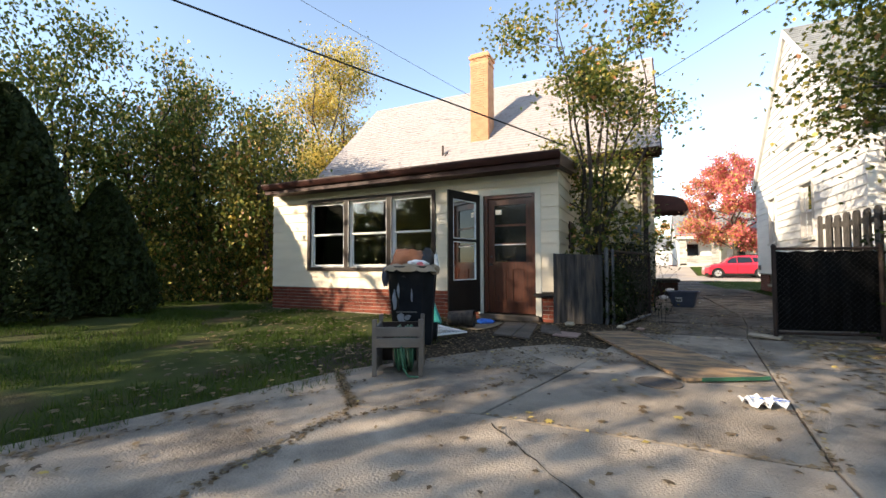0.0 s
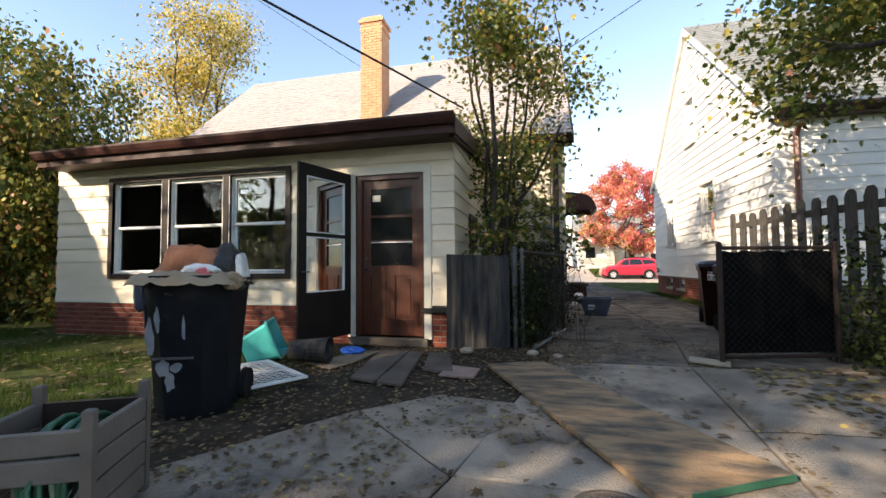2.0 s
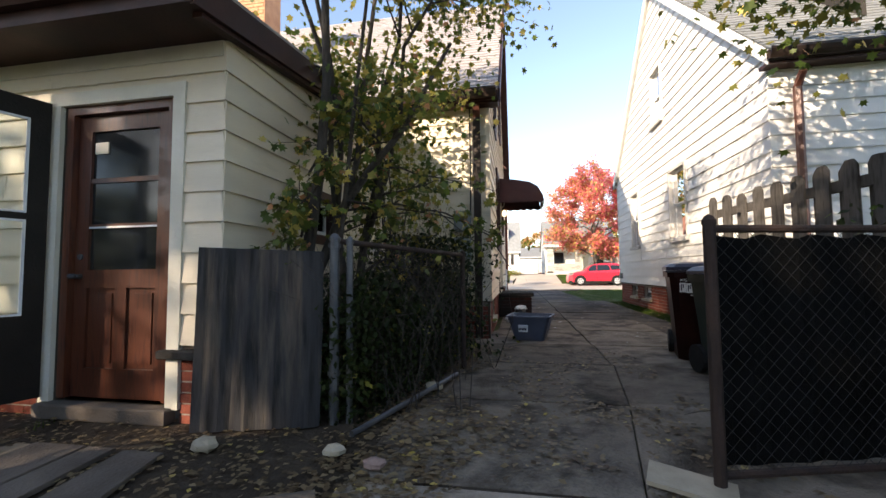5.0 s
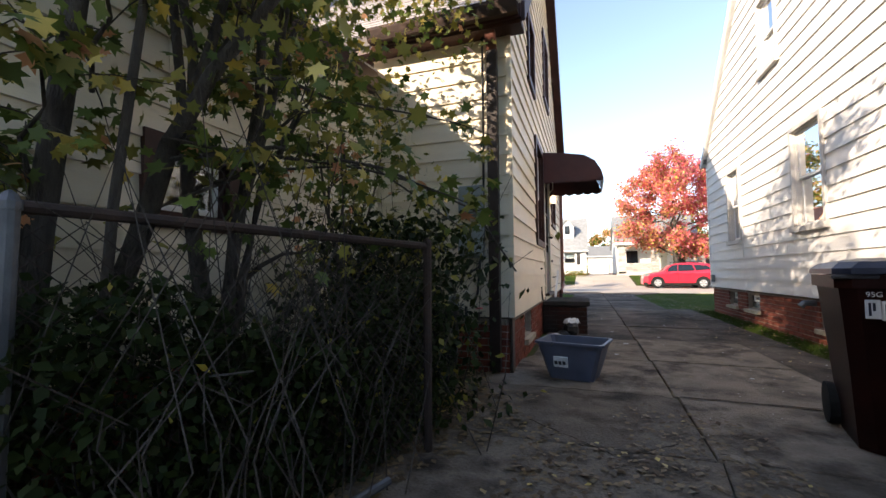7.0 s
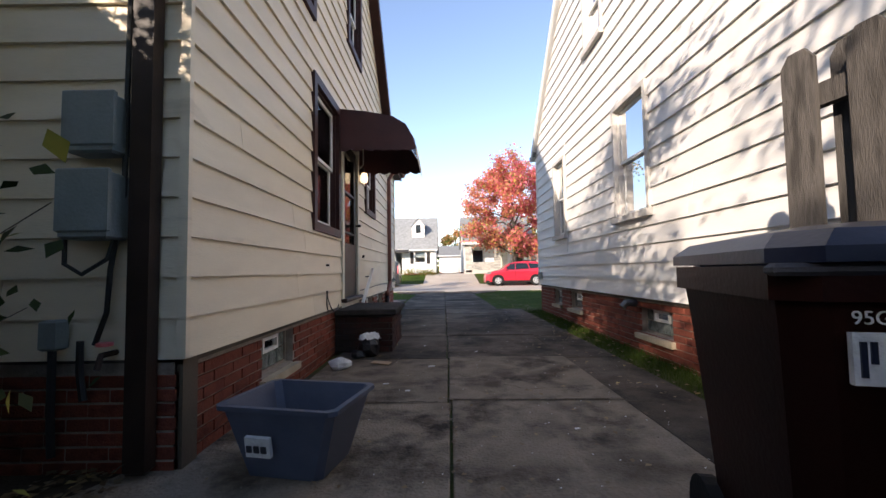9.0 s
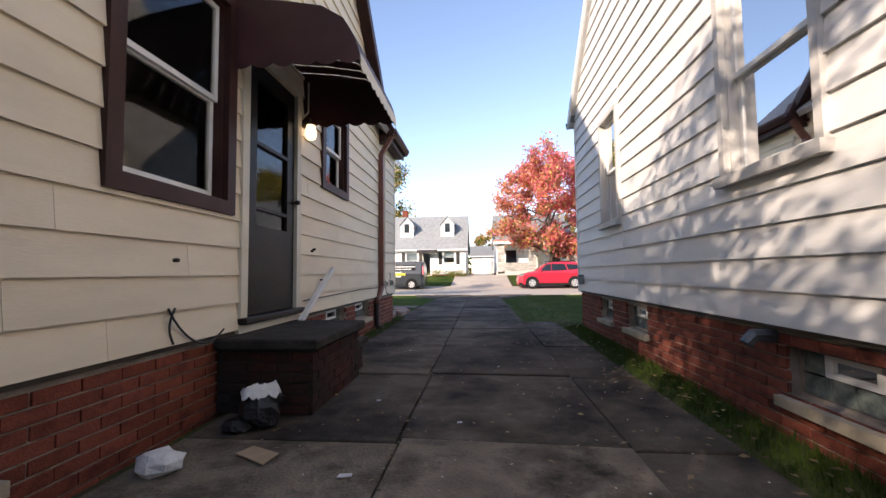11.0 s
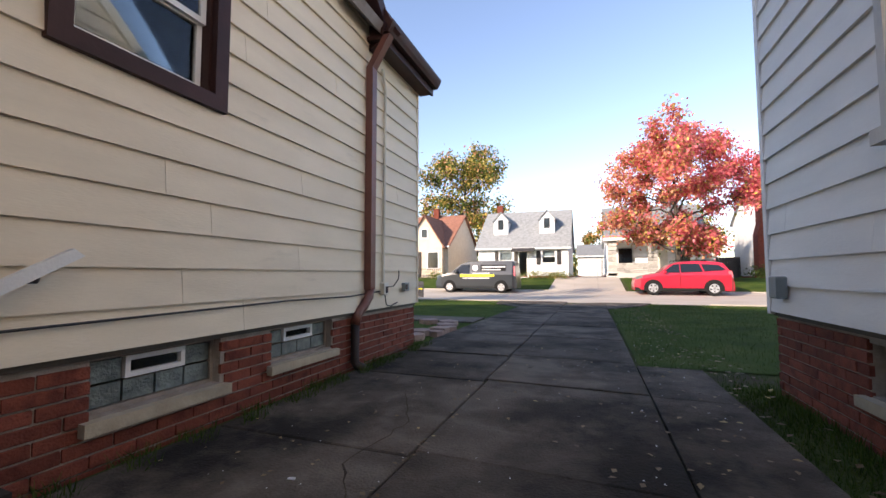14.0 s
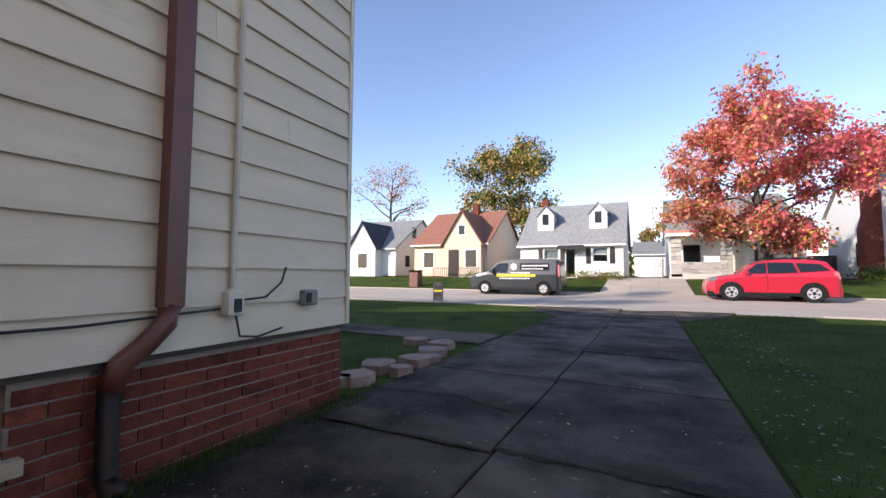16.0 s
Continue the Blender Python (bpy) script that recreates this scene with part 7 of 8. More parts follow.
# ---- bins ----
def cart(name, at, turn, w, d, h, body, lidm, label, extras=None, lid=True, c=0.06):
    """A wheeled refuse cart with its back at +y."""
    t = thing(name, at, label, "bin")
    R = Matrix.Translation(at) @ Matrix.Rotation(radians(turn), 4, "Z")
    g = Geo()
    secs = [(0.0, 0.78, 0.70), (0.05, 0.80, 0.74), (h * 0.45, 0.87, 0.84), (h * 0.8, 0.95, 0.95), (h * 0.86, 0.97, 0.97), (h * 0.86, 1.03, 1.03), (h * 0.93, 1.03, 1.03), (h * 0.93, 0.97, 0.97), (0.08, 0.76, 0.68)]
    vs = []
    for z, fx, fy_ in secs:
        a, b = w / 2 * fx, d / 2 * fy_
        vs += [R @ Vector(p) for p in ((-a + c, -b, z), (a - c, -b, z), (a, -b + c, z), (a, b - c, z), (a - c, b, z), (-a + c, b, z), (-a, b - c, z), (-a, -b + c, z))]
    m = len(secs)
    g.add(vs, [(i * 8 + j, i * 8 + (j + 1) % 8, (i + 1) * 8 + (j + 1) % 8, (i + 1) * 8 + j) for i in range(m - 1) for j in range(8)] + [tuple(range(8))[::-1], tuple(range((m - 1) * 8, m * 8))])
    g.ob("body", body, t)
    if lid:
        g = Geo()
        vs = []
        for z, k in ((h * 0.935, 1.05), (h * 0.965, 1.05), (h * 1.0, 0.93), (h * 1.02, 0.6)):
            a, b = w / 2 * k, d / 2 * k
            vs += [R @ Vector(p) for p in ((-a + c, -b - 0.02, z), (a - c, -b - 0.02, z), (a, -b + c, z), (a, b - c, z), (a - c, b, z), (-a + c, b, z), (-a, b - c, z), (-a, -b + c, z))]
        g.add(vs, [(i * 8 + j, i * 8 + (j + 1) % 8, (i + 1) * 8 + (j + 1) % 8, (i + 1) * 8 + j) for i in range(3) for j in range(8)] + [tuple(range(8))[::-1], tuple(range(24, 32))])
        g.ob("lid", lidm, t)
    Geo().tube([R @ Vector(p) for p in ((-w * 0.36, d / 2 * 0.98, h * 0.88), (-w * 0.36, d / 2 + 0.09, h * 0.94), (w * 0.36, d / 2 + 0.09, h * 0.94), (w * 0.36, d / 2 * 0.98, h * 0.88))], 0.016, 7).ob("handle", lidm, t)
    for s in (-1, 1):
        a, b = R @ Vector((s * w * 0.40, d * 0.34, 0.125)), R @ Vector((s * (w * 0.40 + 0.05), d * 0.34, 0.125))
        Geo().tube([a, b], 0.125, 18).ob("wheel", M_TYRE, t)
    return t, R


br_bin, BR = cart("wheeled_bin", Vector((2.62, 9.24, 0)), -14, 0.66, 0.70, 0.99, M_BINBROWN, M_LIDBLUE, "dark brown wheeled bin with a navy lid in the driveway")
hn = Geo().box((-0.36, -0.37, 0.90), (-0.18, -0.33, 0.925), BR, chamfer=0.008).ob("lid_lip", M_INK, br_bin)


def text_on(parent, s, R, x, z, size, y, mat, label, shear=0.0):
    """Raised lettering on a bin front."""
    cu = bpy.data.curves.new("lettering", "FONT")
    cu.body, cu.size, cu.extrude, cu.shear = s, size, 0.001, shear
    tmp = bpy.data.objects.new("lettering", cu)
    scene.collection.objects.link(tmp)
    dg = bpy.context.evaluated_depsgraph_get()
    me = bpy.data.meshes.new_from_object(tmp.evaluated_get(dg))
    bpy.data.objects.remove(tmp)
    M_ = R @ Matrix.Translation((x, y, z)) @ Matrix.Rotation(radians(88), 4, "X")
    me.transform(Matrix.Translation(-world_place(parent)) @ M_)
    me.materials.clear()
    me.materials.append(mat)
    ob = new("lettering", me)
    ob.parent = parent
    return tagged(ob, label)


text_on(br_bin, "95G 1267994", BR, -0.23, 0.81, 0.036, -0.345, M_PAPER, "small white serial number")
g = Geo()
lr = random.Random(5)
for i in range(7):
    x = -0.235 + i * 0.060
    zt = 0.03 * math.sin(i * 0.5)
    g.box((x, -0.352, 0.700 - zt * 0.5), (x + 0.056, -0.338, 0.795 - zt * 0.4), BR)
g.ob("badge", M_PAPER, br_bin, "white block badge")
g = Geo()
for i in range(7):
    x = -0.235 + i * 0.060
    g.box((x + 0.010, -0.356, 0.715 - 0.015 * math.sin(i * 0.5)), (x + 0.020, -0.350, 0.780 - 0.012 * math.sin(i * 0.5)), BR)
    g.box((x + 0.026, -0.356, 0.740 - 0.015 * math.sin(i * 0.5)), (x + 0.036, -0.350, 0.780 - 0.012 * math.sin(i * 0.5)), BR)
g.ob("badge_mark", M_LIDBLUE, br_bin)
g = Geo().box((-0.14, -0.342, 0.665), (0.09, -0.334, 0.674), BR).ob("badge_line", M_PAPER, br_bin, "thin white printed line")
grn, GR = cart("wheeled_bin", Vector((2.58, 8.35, 0)), 6, 0.62, 0.60, 0.95, M_BINGREEN, M_LIDBLUE, "dark green wheeled bin beside the brown one")
PLAN[0] = YARD
blk, BK = cart("wheeled_bin", Vector((-2.72, 4.78, -0.02)), 22, 0.62, 0.66, 1.10, M_BINBLACK, M_BINBLACK, "overfull black wheeled bin with white spray marks", lid=False, c=0.13)
Geo().box((-0.18, -0.30, 0.44), (0.08, -0.285, 0.455), BK).ob("bar", M_STEEL, blk, "metal catch bar")
sp = random.Random(9)
g = Geo()
def blot(face, x, z, w_, h_, dz=0.0):
    """A thin ragged patch of paint on the bin's front or side."""
    k = 12
    pts = []
    for i in range(k):
        a = 2 * math.pi * i / k
        rr = sp.uniform(0.7, 1.1)
        px, pz = x + w_ * rr * math.cos(a), z + h_ * rr * math.sin(a)
        f = 0.78 + 0.21 * pz / 0.95
        d_ = 0.33 * (0.71 + 0.27 * pz / 0.95)
        pts.append(BK @ (Vector((px, -d_ - 0.006, pz)) if face == "f" else Vector((-0.31 * f - 0.005, px, pz))))
    g.add(pts, [tuple(range(k))])
for args in (("s", 0.0, 0.78, 0.07, 0.12), ("s", -0.14, 0.74, 0.045, 0.17), ("s", 0.12, 0.70, 0.03, 0.14), ("f", -0.20, 0.60, 0.03, 0.16), ("f", 0.02, 0.66, 0.015, 0.10), ("f", -0.15, 0.72, 0.022, 0.09), ("s", 0.1, 0.5, 0.03, 0.12), ("s", -0.05, 0.42, 0.05, 0.05), ("f", -0.12, 0.38, 0.05, 0.07), ("f", -0.08, 0.28, 0.035, 0.08), ("f", -0.04, 0.38, 0.05, 0.035), ("s", 0.0, 0.25, 0.03, 0.09)):
    blot(*args)
g.ob("spray_marks", M_SPRAY, blk, "white spray paint strokes")


def crumple(name, center, size, mat, label, category, seed, n=(10, 7), parent=None):
    """A soft lumpy heap."""
    g = Geo()
    c = Vector(center)
    nu, nv = n
    noise.seed_set(seed)
    for j in range(nv + 1):
        for i in range(nu):
            a, b = 2 * math.pi * i / nu, math.pi * j / nv
            d = Vector((math.sin(b) * math.cos(a), math.sin(b) * math.sin(a), math.cos(b)))
            r = 1 + 0.32 * noise.noise(d * 2.1 + Vector((seed, 0, 0)))
            g.v.append(tuple(c + Vector((d.x * size[0], d.y * size[1], max(-0.9, d.z) * size[2])) * r))
    g.f = [(j * nu + i, j * nu + (i + 1) % nu, (j + 1) * nu + (i + 1) % nu, (j + 1) * nu + i) for j in range(nv) for i in range(nu)]
    g.m = [0] * len(g.f)
    return g.ob(name, mat, parent, label, category=category)


def at_bin(x, y, z):
    return BK @ Vector((x, y, z))


def soft_box(name, m, size, taper, mat, label, category, seed, rough=0.05, n=9):
    """A slumped bag or bundle: a rounded box, narrower at the top, with creases."""
    g = Geo()
    noise.seed_set(seed)
    for j in range(n + 1):
        for i in range(4 * n):
            side, f = divmod(i, n)
            f = 2 * f / n - 1
            x, y = ((f, -1), (1, f), (-f, 1), (-1, -f))[side]
            q = (abs(x) ** 5 + abs(y) ** 5) ** 0.2
            h = j / n
            k = (1 - taper * h) * (1 - 0.10 * h ** 6) / q ** 0.6
            p = Vector((x * k * size[0] / 2, y * k * size[1] / 2, size[2] * (h - 0.10 * (x * x + y * y) * h ** 3)))
            d = noise.noise(p * 9 + Vector((seed, 0, 0))) * rough + abs(noise.noise(p * 23 + Vector((0, seed, 0)))) * rough * 0.6
            g.v.append(tuple(m @ (p * (1 + d / max(0.08, p.length)))))
    w = 4 * n
    g.f = [(j * w + i, j * w + (i + 1) % w, (j + 1) * w + (i + 1) % w, (j + 1) * w + i) for j in range(n) for i in range(w)] + [tuple(range(w))[::-1], tuple(range(n * w, n * w + w))]
    g.m = [0] * len(g.f)
    return g.ob(name, mat, None, label, smooth=True, category=category)


def drape(name, m, w, d, fall, mat, label, category, seed, n=16):
    """A crumpled sheet whose edges hang down."""
    g = Geo()
    noise.seed_set(seed)
    for j in range(n + 1):
        for i in range(n + 1):
            x, y = i / n - 0.5, j / n - 0.5
            e = max(abs(x), abs(y)) * 2
            z = -fall * max(0.0, e - 0.72) ** 1.4 * 3 + 0.05 * noise.noise(Vector((x * 6, y * 6, seed))) + 0.02 * abs(noise.noise(Vector((x * 19, y * 19, seed))))
            g.v.append(tuple(m @ Vector((x * w * (1 - 0.12 * e) + 0.03 * noise.noise(Vector((y * 7, seed, 0))), y * d, z))))
    g.f = [(j * (n + 1) + i, j * (n + 1) + i + 1, (j + 1) * (n + 1) + i + 1, (j + 1) * (n + 1) + i) for j in range(n) for i in range(n)]
    g.m = [0] * len(g.f)
    return g.ob(name, mat, None, label, smooth=True, category=category)


crumple("rubbish_bag", at_bin(0, 0, 0.93), (0.31, 0.32, 0.12), M_BAGBLACK, "black bag stuffed into the bin mouth", "bag", 3, (22, 12))
drape("cardboard", BK @ Matrix.Translation((0.0, -0.06, 1.035)), 0.76, 0.66, 0.16, M_CARDBOARD, "crumpled brown paper draped over the bin rim", "cardboard", 13)
soft_box("cloth_bag", BK @ Matrix.Translation((-0.06, 0.04, 1.03)) @ Matrix.Rotation(radians(8), 4, "Z"), (0.46, 0.28, 0.23), 0.30, M_ORANGECLOTH, "rust orange cloth bag slumped on top of the bin", "bag", 5)
soft_box("cloth_case", BK @ Matrix.Translation((0.22, 0.06, 1.02)) @ Matrix.Rotation(radians(-12), 4, "Y"), (0.16, 0.26, 0.26), 0.25, M_BAGBLACK, "black fabric case on the bin", "bag", 7)
soft_box("cap", BK @ Matrix.Translation((0.32, -0.03, 1.00)) @ Matrix.Rotation(radians(-6), 4, "Y"), (0.06, 0.20, 0.20), 0.35, M_PAPER, "white and black cap hooked on the bin rim", "cap", 8, 0.03)
crumple("plastic_bag", at_bin(0.08, -0.20, 1.06), (0.15, 0.07, 0.045), M_PAPER, "white plastic bag on the bin", "bag", 9, (18, 10))
crumple("plastic_tub", at_bin(0.12, -0.25, 1.04), (0.065, 0.05, 0.045), M_REDPLASTIC, "red plastic tub among the rubbish", "tub", 11, (14, 9))
crumple("cloth", at_bin(-0.36, -0.10, 0.88), (0.04, 0.06, 0.13), M_TUB, "blue-grey rag hanging over the bin rim", "cloth", 17, (14, 10))
crumple("cloth", at_bin(0.30, -0.20, 0.98), (0.06, 0.09, 0.07), M_CARDBOARD, "brown rag over the bin rim", "cloth", 19, (14, 10))

# ---- hose reel box ----
rl = thing("hose_reel", (-2.1, 3.4, 0), "open taupe slatted hose reel box with a green hose", "hose reel")
RL = Matrix.Translation((-2.22, 3.145, 0)) @ Matrix.Rotation(radians(26), 4, "Z")
W_, D_, H_ = 0.46, 0.46, 0.50
for x in (0, W_ - 0.035):
    for k in range(4):
        Geo().box((x, 0.035, 0.03 + k * 0.105), (x + 0.03, D_ - 0.035, 0.128 + k * 0.105), RL, chamfer=0.006).ob("slat", M_RESIN, rl)
    for y in (0, D_ - 0.035):
        Geo().box((x - 0.004, y, 0), (x + 0.036, y + 0.035, H_ + 0.02), RL, chamfer=0.006).ob("corner_post", M_RESIN, rl)
for k in range(2, 4):
    Geo().box((0.035, 0.0, 0.06 + k * 0.10), (W_ - 0.035, 0.025, 0.15 + k * 0.10), RL, chamfer=0.006).ob("slat", M_RESIN, rl)
Geo().box((0.035, D_ - 0.03, 0.05), (W_ - 0.035, D_ - 0.005, 0.44), RL).ob("back_panel", M_DARKTRIM, rl, "dark back panel")
for s in (0.18, W_ - 0.06):
    Geo().tube([RL @ Vector((s, D_ / 2, 0.22)), RL @ Vector((s + 0.012, D_ / 2, 0.22))], 0.185, 20).ob("reel_disc", M_RESIN, rl)
for k in range(9):
    x = 0.20 + k * 0.019
    r = 0.185 + 0.014 * (k % 3)
    pts = [RL @ Vector((x + 0.012 * math.sin(a * 2 + k), D_ / 2 + r * math.cos(a), 0.22 + r * math.sin(a))) for a in np.linspace(0, 2 * math.pi, 22)]
    Geo().tube(pts, 0.0105, 6, caps=False).ob("hose_coil", M_HOSE2 if k in (3, 6) else M_HOSE, rl, smooth=True)
Geo().tube([RL @ Vector(p) for p in ((0.30, 0.04, 0.36), (0.26, -0.01, 0.25), (0.28, 0.0, 0.08), (0.33, -0.04, 0.015), (0.42, -0.06, 0.012))], 0.0105, 6).ob("hose_end", M_HOSE, rl, smooth=True)


# ---- tubs and rubbish ----
PLAN[0] = 1.0
def tub(name, at, R, top, bottom, h, t_, mat, label, rim=0.02, cat="tub"):
    """An open box tub with a rim; top and bottom are its (width, depth)."""
    tt = thing(name, at, label, cat)
    M_ = Matrix.Translation(at) @ R
    g = Geo()
    c = 0.03

    def loop(w_, d_, z):
        a, b = w_ / 2, d_ / 2
        return [M_ @ Vector(p) for p in ((-a + c, -b, z), (a - c, -b, z), (a, -b + c, z), (a, b - c, z), (a - c, b, z), (-a + c, b, z), (-a, b - c, z), (-a, -b + c, z))]
    secs = [loop(*bottom, 0), loop(top[0], top[1], h - rim), loop(top[0] + rim * 2, top[1] + rim * 2, h - rim), loop(top[0] + rim * 2, top[1] + rim * 2, h), loop(top[0] - t_, top[1] - t_, h), loop(bottom[0] - t_, bottom[1] - t_, t_)]
    g.add([p for s in secs for p in s], [(i * 8 + j, i * 8 + (j + 1) % 8, (i + 1) * 8 + (j + 1) % 8, (i + 1) * 8 + j) for i in range(5) for j in range(8)] + [tuple(range(8))[::-1], tuple(range(40, 48))])
    g.ob("body", mat, tt)
    return tt, M_


gt_, GM = tub("storage_tub", Vector((0.85, 10.25, 0)), Matrix.Rotation(radians(-12), 4, "Z"), (0.56, 0.44), (0.38, 0.32), 0.33, 0.012, M_TUB, "broken blue-grey plastic tub on the driveway")
q = Geo().box((-0.12, -0.215, 0.16), (0.0, -0.195, 0.25), GM @ Matrix.Rotation(radians(10), 4, "X"))
q.ob("label", M_PAPER, gt_, "small white label")
q = Geo()
for i in range(3):
    q.box((-0.11 + i * 0.035, -0.222, 0.185), (-0.085 + i * 0.035, -0.216, 0.215), GM @ Matrix.Rotation(radians(10), 4, "X"))
q.ob("label_print", M_INK, gt_, "dark printed marks")
PLAN[0] = YARD
tub("laundry_tub", Vector((-3.48, 6.25, 0.11)), Matrix.Rotation(radians(25), 4, "Z") @ Matrix.Rotation(radians(68), 4, "Y"), (0.42, 0.46), (0.30, 0.34), 0.36, 0.01, M_TEAL, "teal plastic basket lying on its side by the wall")
pot = thing("bucket", (-2.6, 6.2, 0.14), "grey plastic bucket lying on its side", "bucket")
PM = Matrix.Translation((-2.84, 6.17, 0.15)) @ Matrix.Rotation(radians(10), 4, "Z") @ Matrix.Rotation(radians(90), 4, "Y")
g = Geo()
prof = [(0.115, 0.0), (0.15, 0.40), (0.157, 0.40), (0.157, 0.42), (0.14, 0.42), (0.105, 0.01)]
n = 20
vs = [PM @ Vector((r * math.cos(2 * math.pi * j / n) * 0.93, r * math.sin(2 * math.pi * j / n), z)) for r, z in prof for j in range(n)]
g.add(vs, [(i * n + j, i * n + (j + 1) % n, i * n + n + (j + 1) % n, i * n + n + j) for i in range(5) for j in range(n)] + [tuple(range(n))[::-1], tuple(range(5 * n, 6 * n))])
g.ob("body", M_SHEETMETAL, pot, smooth=False)
crumple("blue_sheet", (-2.42, 6.78, 0.04), (0.17, 0.11, 0.05), M_BLUE, "bright blue plastic scrap at the door", "plastic", 23)
sc = thing("window_screen", (-2.83, 5.60, 0.03), "broken white framed screen lying on the ground", "screen")
SM = Matrix.Translation((-2.83, 5.60, 0.03)) @ Matrix.Rotation(radians(-33), 4, "Z")
for a, b in (((-0.48, -0.28, 0), (0.48, -0.24, 0.025)), ((-0.48, 0.24, 0), (0.48, 0.28, 0.025)), ((-0.48, -0.24, 0), (-0.44, 0.24, 0.025)), ((0.44, -0.24, 0), (0.48, 0.24, 0.025)), ((0.0, -0.24, 0.002), (0.03, 0.24, 0.022))):
    Geo().box(a, b, SM, chamfer=0.004).ob("frame_bar", M_WHITE, sc)
g = Geo()
for sgn in (-1, 1):
    for k in range(-4, 14):
        x0 = -0.44 + 0.070 * k
        t0, t1 = max(0.0, (-0.44 - x0) / 0.27), min(1.0, (0.44 - x0) / 0.27)
        if t1 - t0 > 0.05:
            g.tube([SM @ Vector((sgn * (x0 + 0.27 * t), -0.24 + 0.48 * t, 0.012 + 0.003 * (sgn > 0))) for t in (t0, t1)], 0.0035, 4, caps=False)
g.ob("grille", M_WHITE, sc, kind="stuff")


def board(poly, h, mat, label, z=0.0, cat="board", name="board"):
    c = (sum(p[0] for p in poly) / len(poly), sum(p[1] for p in poly) / len(poly))
    g = Geo()
    n = len(poly)
    g.add([(x, y, z) for x, y in poly] + [(x, y, z + h - 0.004) for x, y in poly] + [(x + (c[0] - x) * 0.02, y + (c[1] - y) * 0.02, z + h) for x, y in poly],
          [tuple(range(n))[::-1], tuple(range(2 * n, 3 * n))] + [(k * n + i, k * n + (i + 1) % n, (k + 1) * n + (i + 1) % n, (k + 1) * n + i) for k in (0, 1) for i in range(n)])
    return g.ob(name, mat, None, label, category=cat)


ply = thing("plywood", (0.15, 5.0, 0), "worn plywood sheet with a green edge over the pavement", "board")
pl = Geo()
pp = [(0.335, 4.11), (1.01, 4.48), (-0.17, 6.68), (-0.72, 6.42)]
pl.prism([(x, y, 0.012) for x, y in pp], (0, 0, 0.028))
pl.ob("sheet", M_PLY, ply)
Geo().prism([(0.47, 4.177, 0.010), (1.011, 4.473, 0.010), (1.008, 4.480, 0.010), (0.467, 4.184, 0.010)], (0, 0, 0.032)).ob("painted_edge", M_HOSE, ply, "green painted edge")
board([(-1.92, 5.71), (-1.64, 5.64), (-1.76, 6.95), (-2.12, 6.95)], 0.028, M_BOARDS, "dirty grey board before the door")
board([(-1.62, 5.63), (-1.37, 5.58), (-1.56, 6.95), (-1.74, 6.95)], 0.026, M_BOARDS, "dirty grey board before the door")
board([(-1.34, 6.15), (-1.02, 6.12), (-1.24, 6.95), (-1.50, 6.95)], 0.022, M_BOARDS, "dirty grey board by the brick corner")
board([(-2.72, 6.22), (-2.30, 6.02), (-2.18, 6.40), (-2.14, 6.95), (-2.25, 6.95), (-2.5, 6.55)], 0.012, M_CARDBOARD, "torn tan cardboard under the bucket", cat="cardboard", name="cardboard")
board([(-1.14, 6.0), (-0.80, 5.95), (-0.78, 6.30), (-1.10, 6.38)], 0.02, M_STONERED, "flat pinkish paving piece", cat="paving stone", name="paving_stone")
PLAN[0] = 1.0
rd = random.Random(77)
for x, y, s, m, nm, lb in [(-0.95, 6.35, 0.06, M_SILL, "stone", "pale broken stone by the panel"), (-0.25, 6.4, 0.05, M_SILL, "stone", "pale broken stone by the fence"), (0.0, 6.3, 0.045, M_STONERED, "stone", "small pinkish stone by the fence"), (-2.7, 6.5, 0.05, M_SILL, "stone", "pale stone by the brick wall"), (0.02, 7.6, 0.06, M_SILL, "stone", "pale broken stone by the fence"), (0.55, 12.2, 0.09, M_PAPER, "plastic_bag", "white plastic bag on the driveway"), (0.62, 12.7, 0.07, M_BAGBLACK, "rubbish_bag", "small black bag by the steps")]:
    crumple(nm, (x, y, s * 0.5), (s * 1.3, s, s * 0.65), m, lb, nm.replace("_", " "), rd.randint(1, 99), (8, 5))
crumple("rubbish_bag", (0.72, 12.78, 0.11), (0.12, 0.10, 0.12), M_BAGBLACK, "small black bag by the steps", "bag", 61)
drape("paper", Matrix.Translation((0.73, 12.77, 0.235)) @ Matrix.Rotation(0.6, 4, "Z"), 0.24, 0.13, 0.10, M_PAPER, "crumpled white paper on the black bag", "paper", 31, 10)
board([(0.80, 12.40), (1.0, 12.30), (1.02, 12.42), (0.84, 12.50)], 0.006, M_CARDBOARD, "flat scrap on the driveway", 0.002, "scrap", "scrap")
for i, (x, y, s) in enumerate([(1.05, 11.6, 0.03), (2.3, 10.6, 0.02), (1.3, 13.3, 0.02), (1.9, 12.9, 0.02), (1.2, 15.2, 0.02), (1.25, 11.4, 0.025), (2.2, 14.4, 0.015), (1.4, 12.2, 0.04)]):
    a = rd.uniform(0, 3)
    board([(x, y), (x + s * 1.6, y + s * 0.3), (x + s * 1.5, y + s), (x + s * 0.1, y + s * 0.8)], 0.004, M_PAPER, "small white litter scrap", 0.003, "litter", "litter")
PLAN[0] = YARD
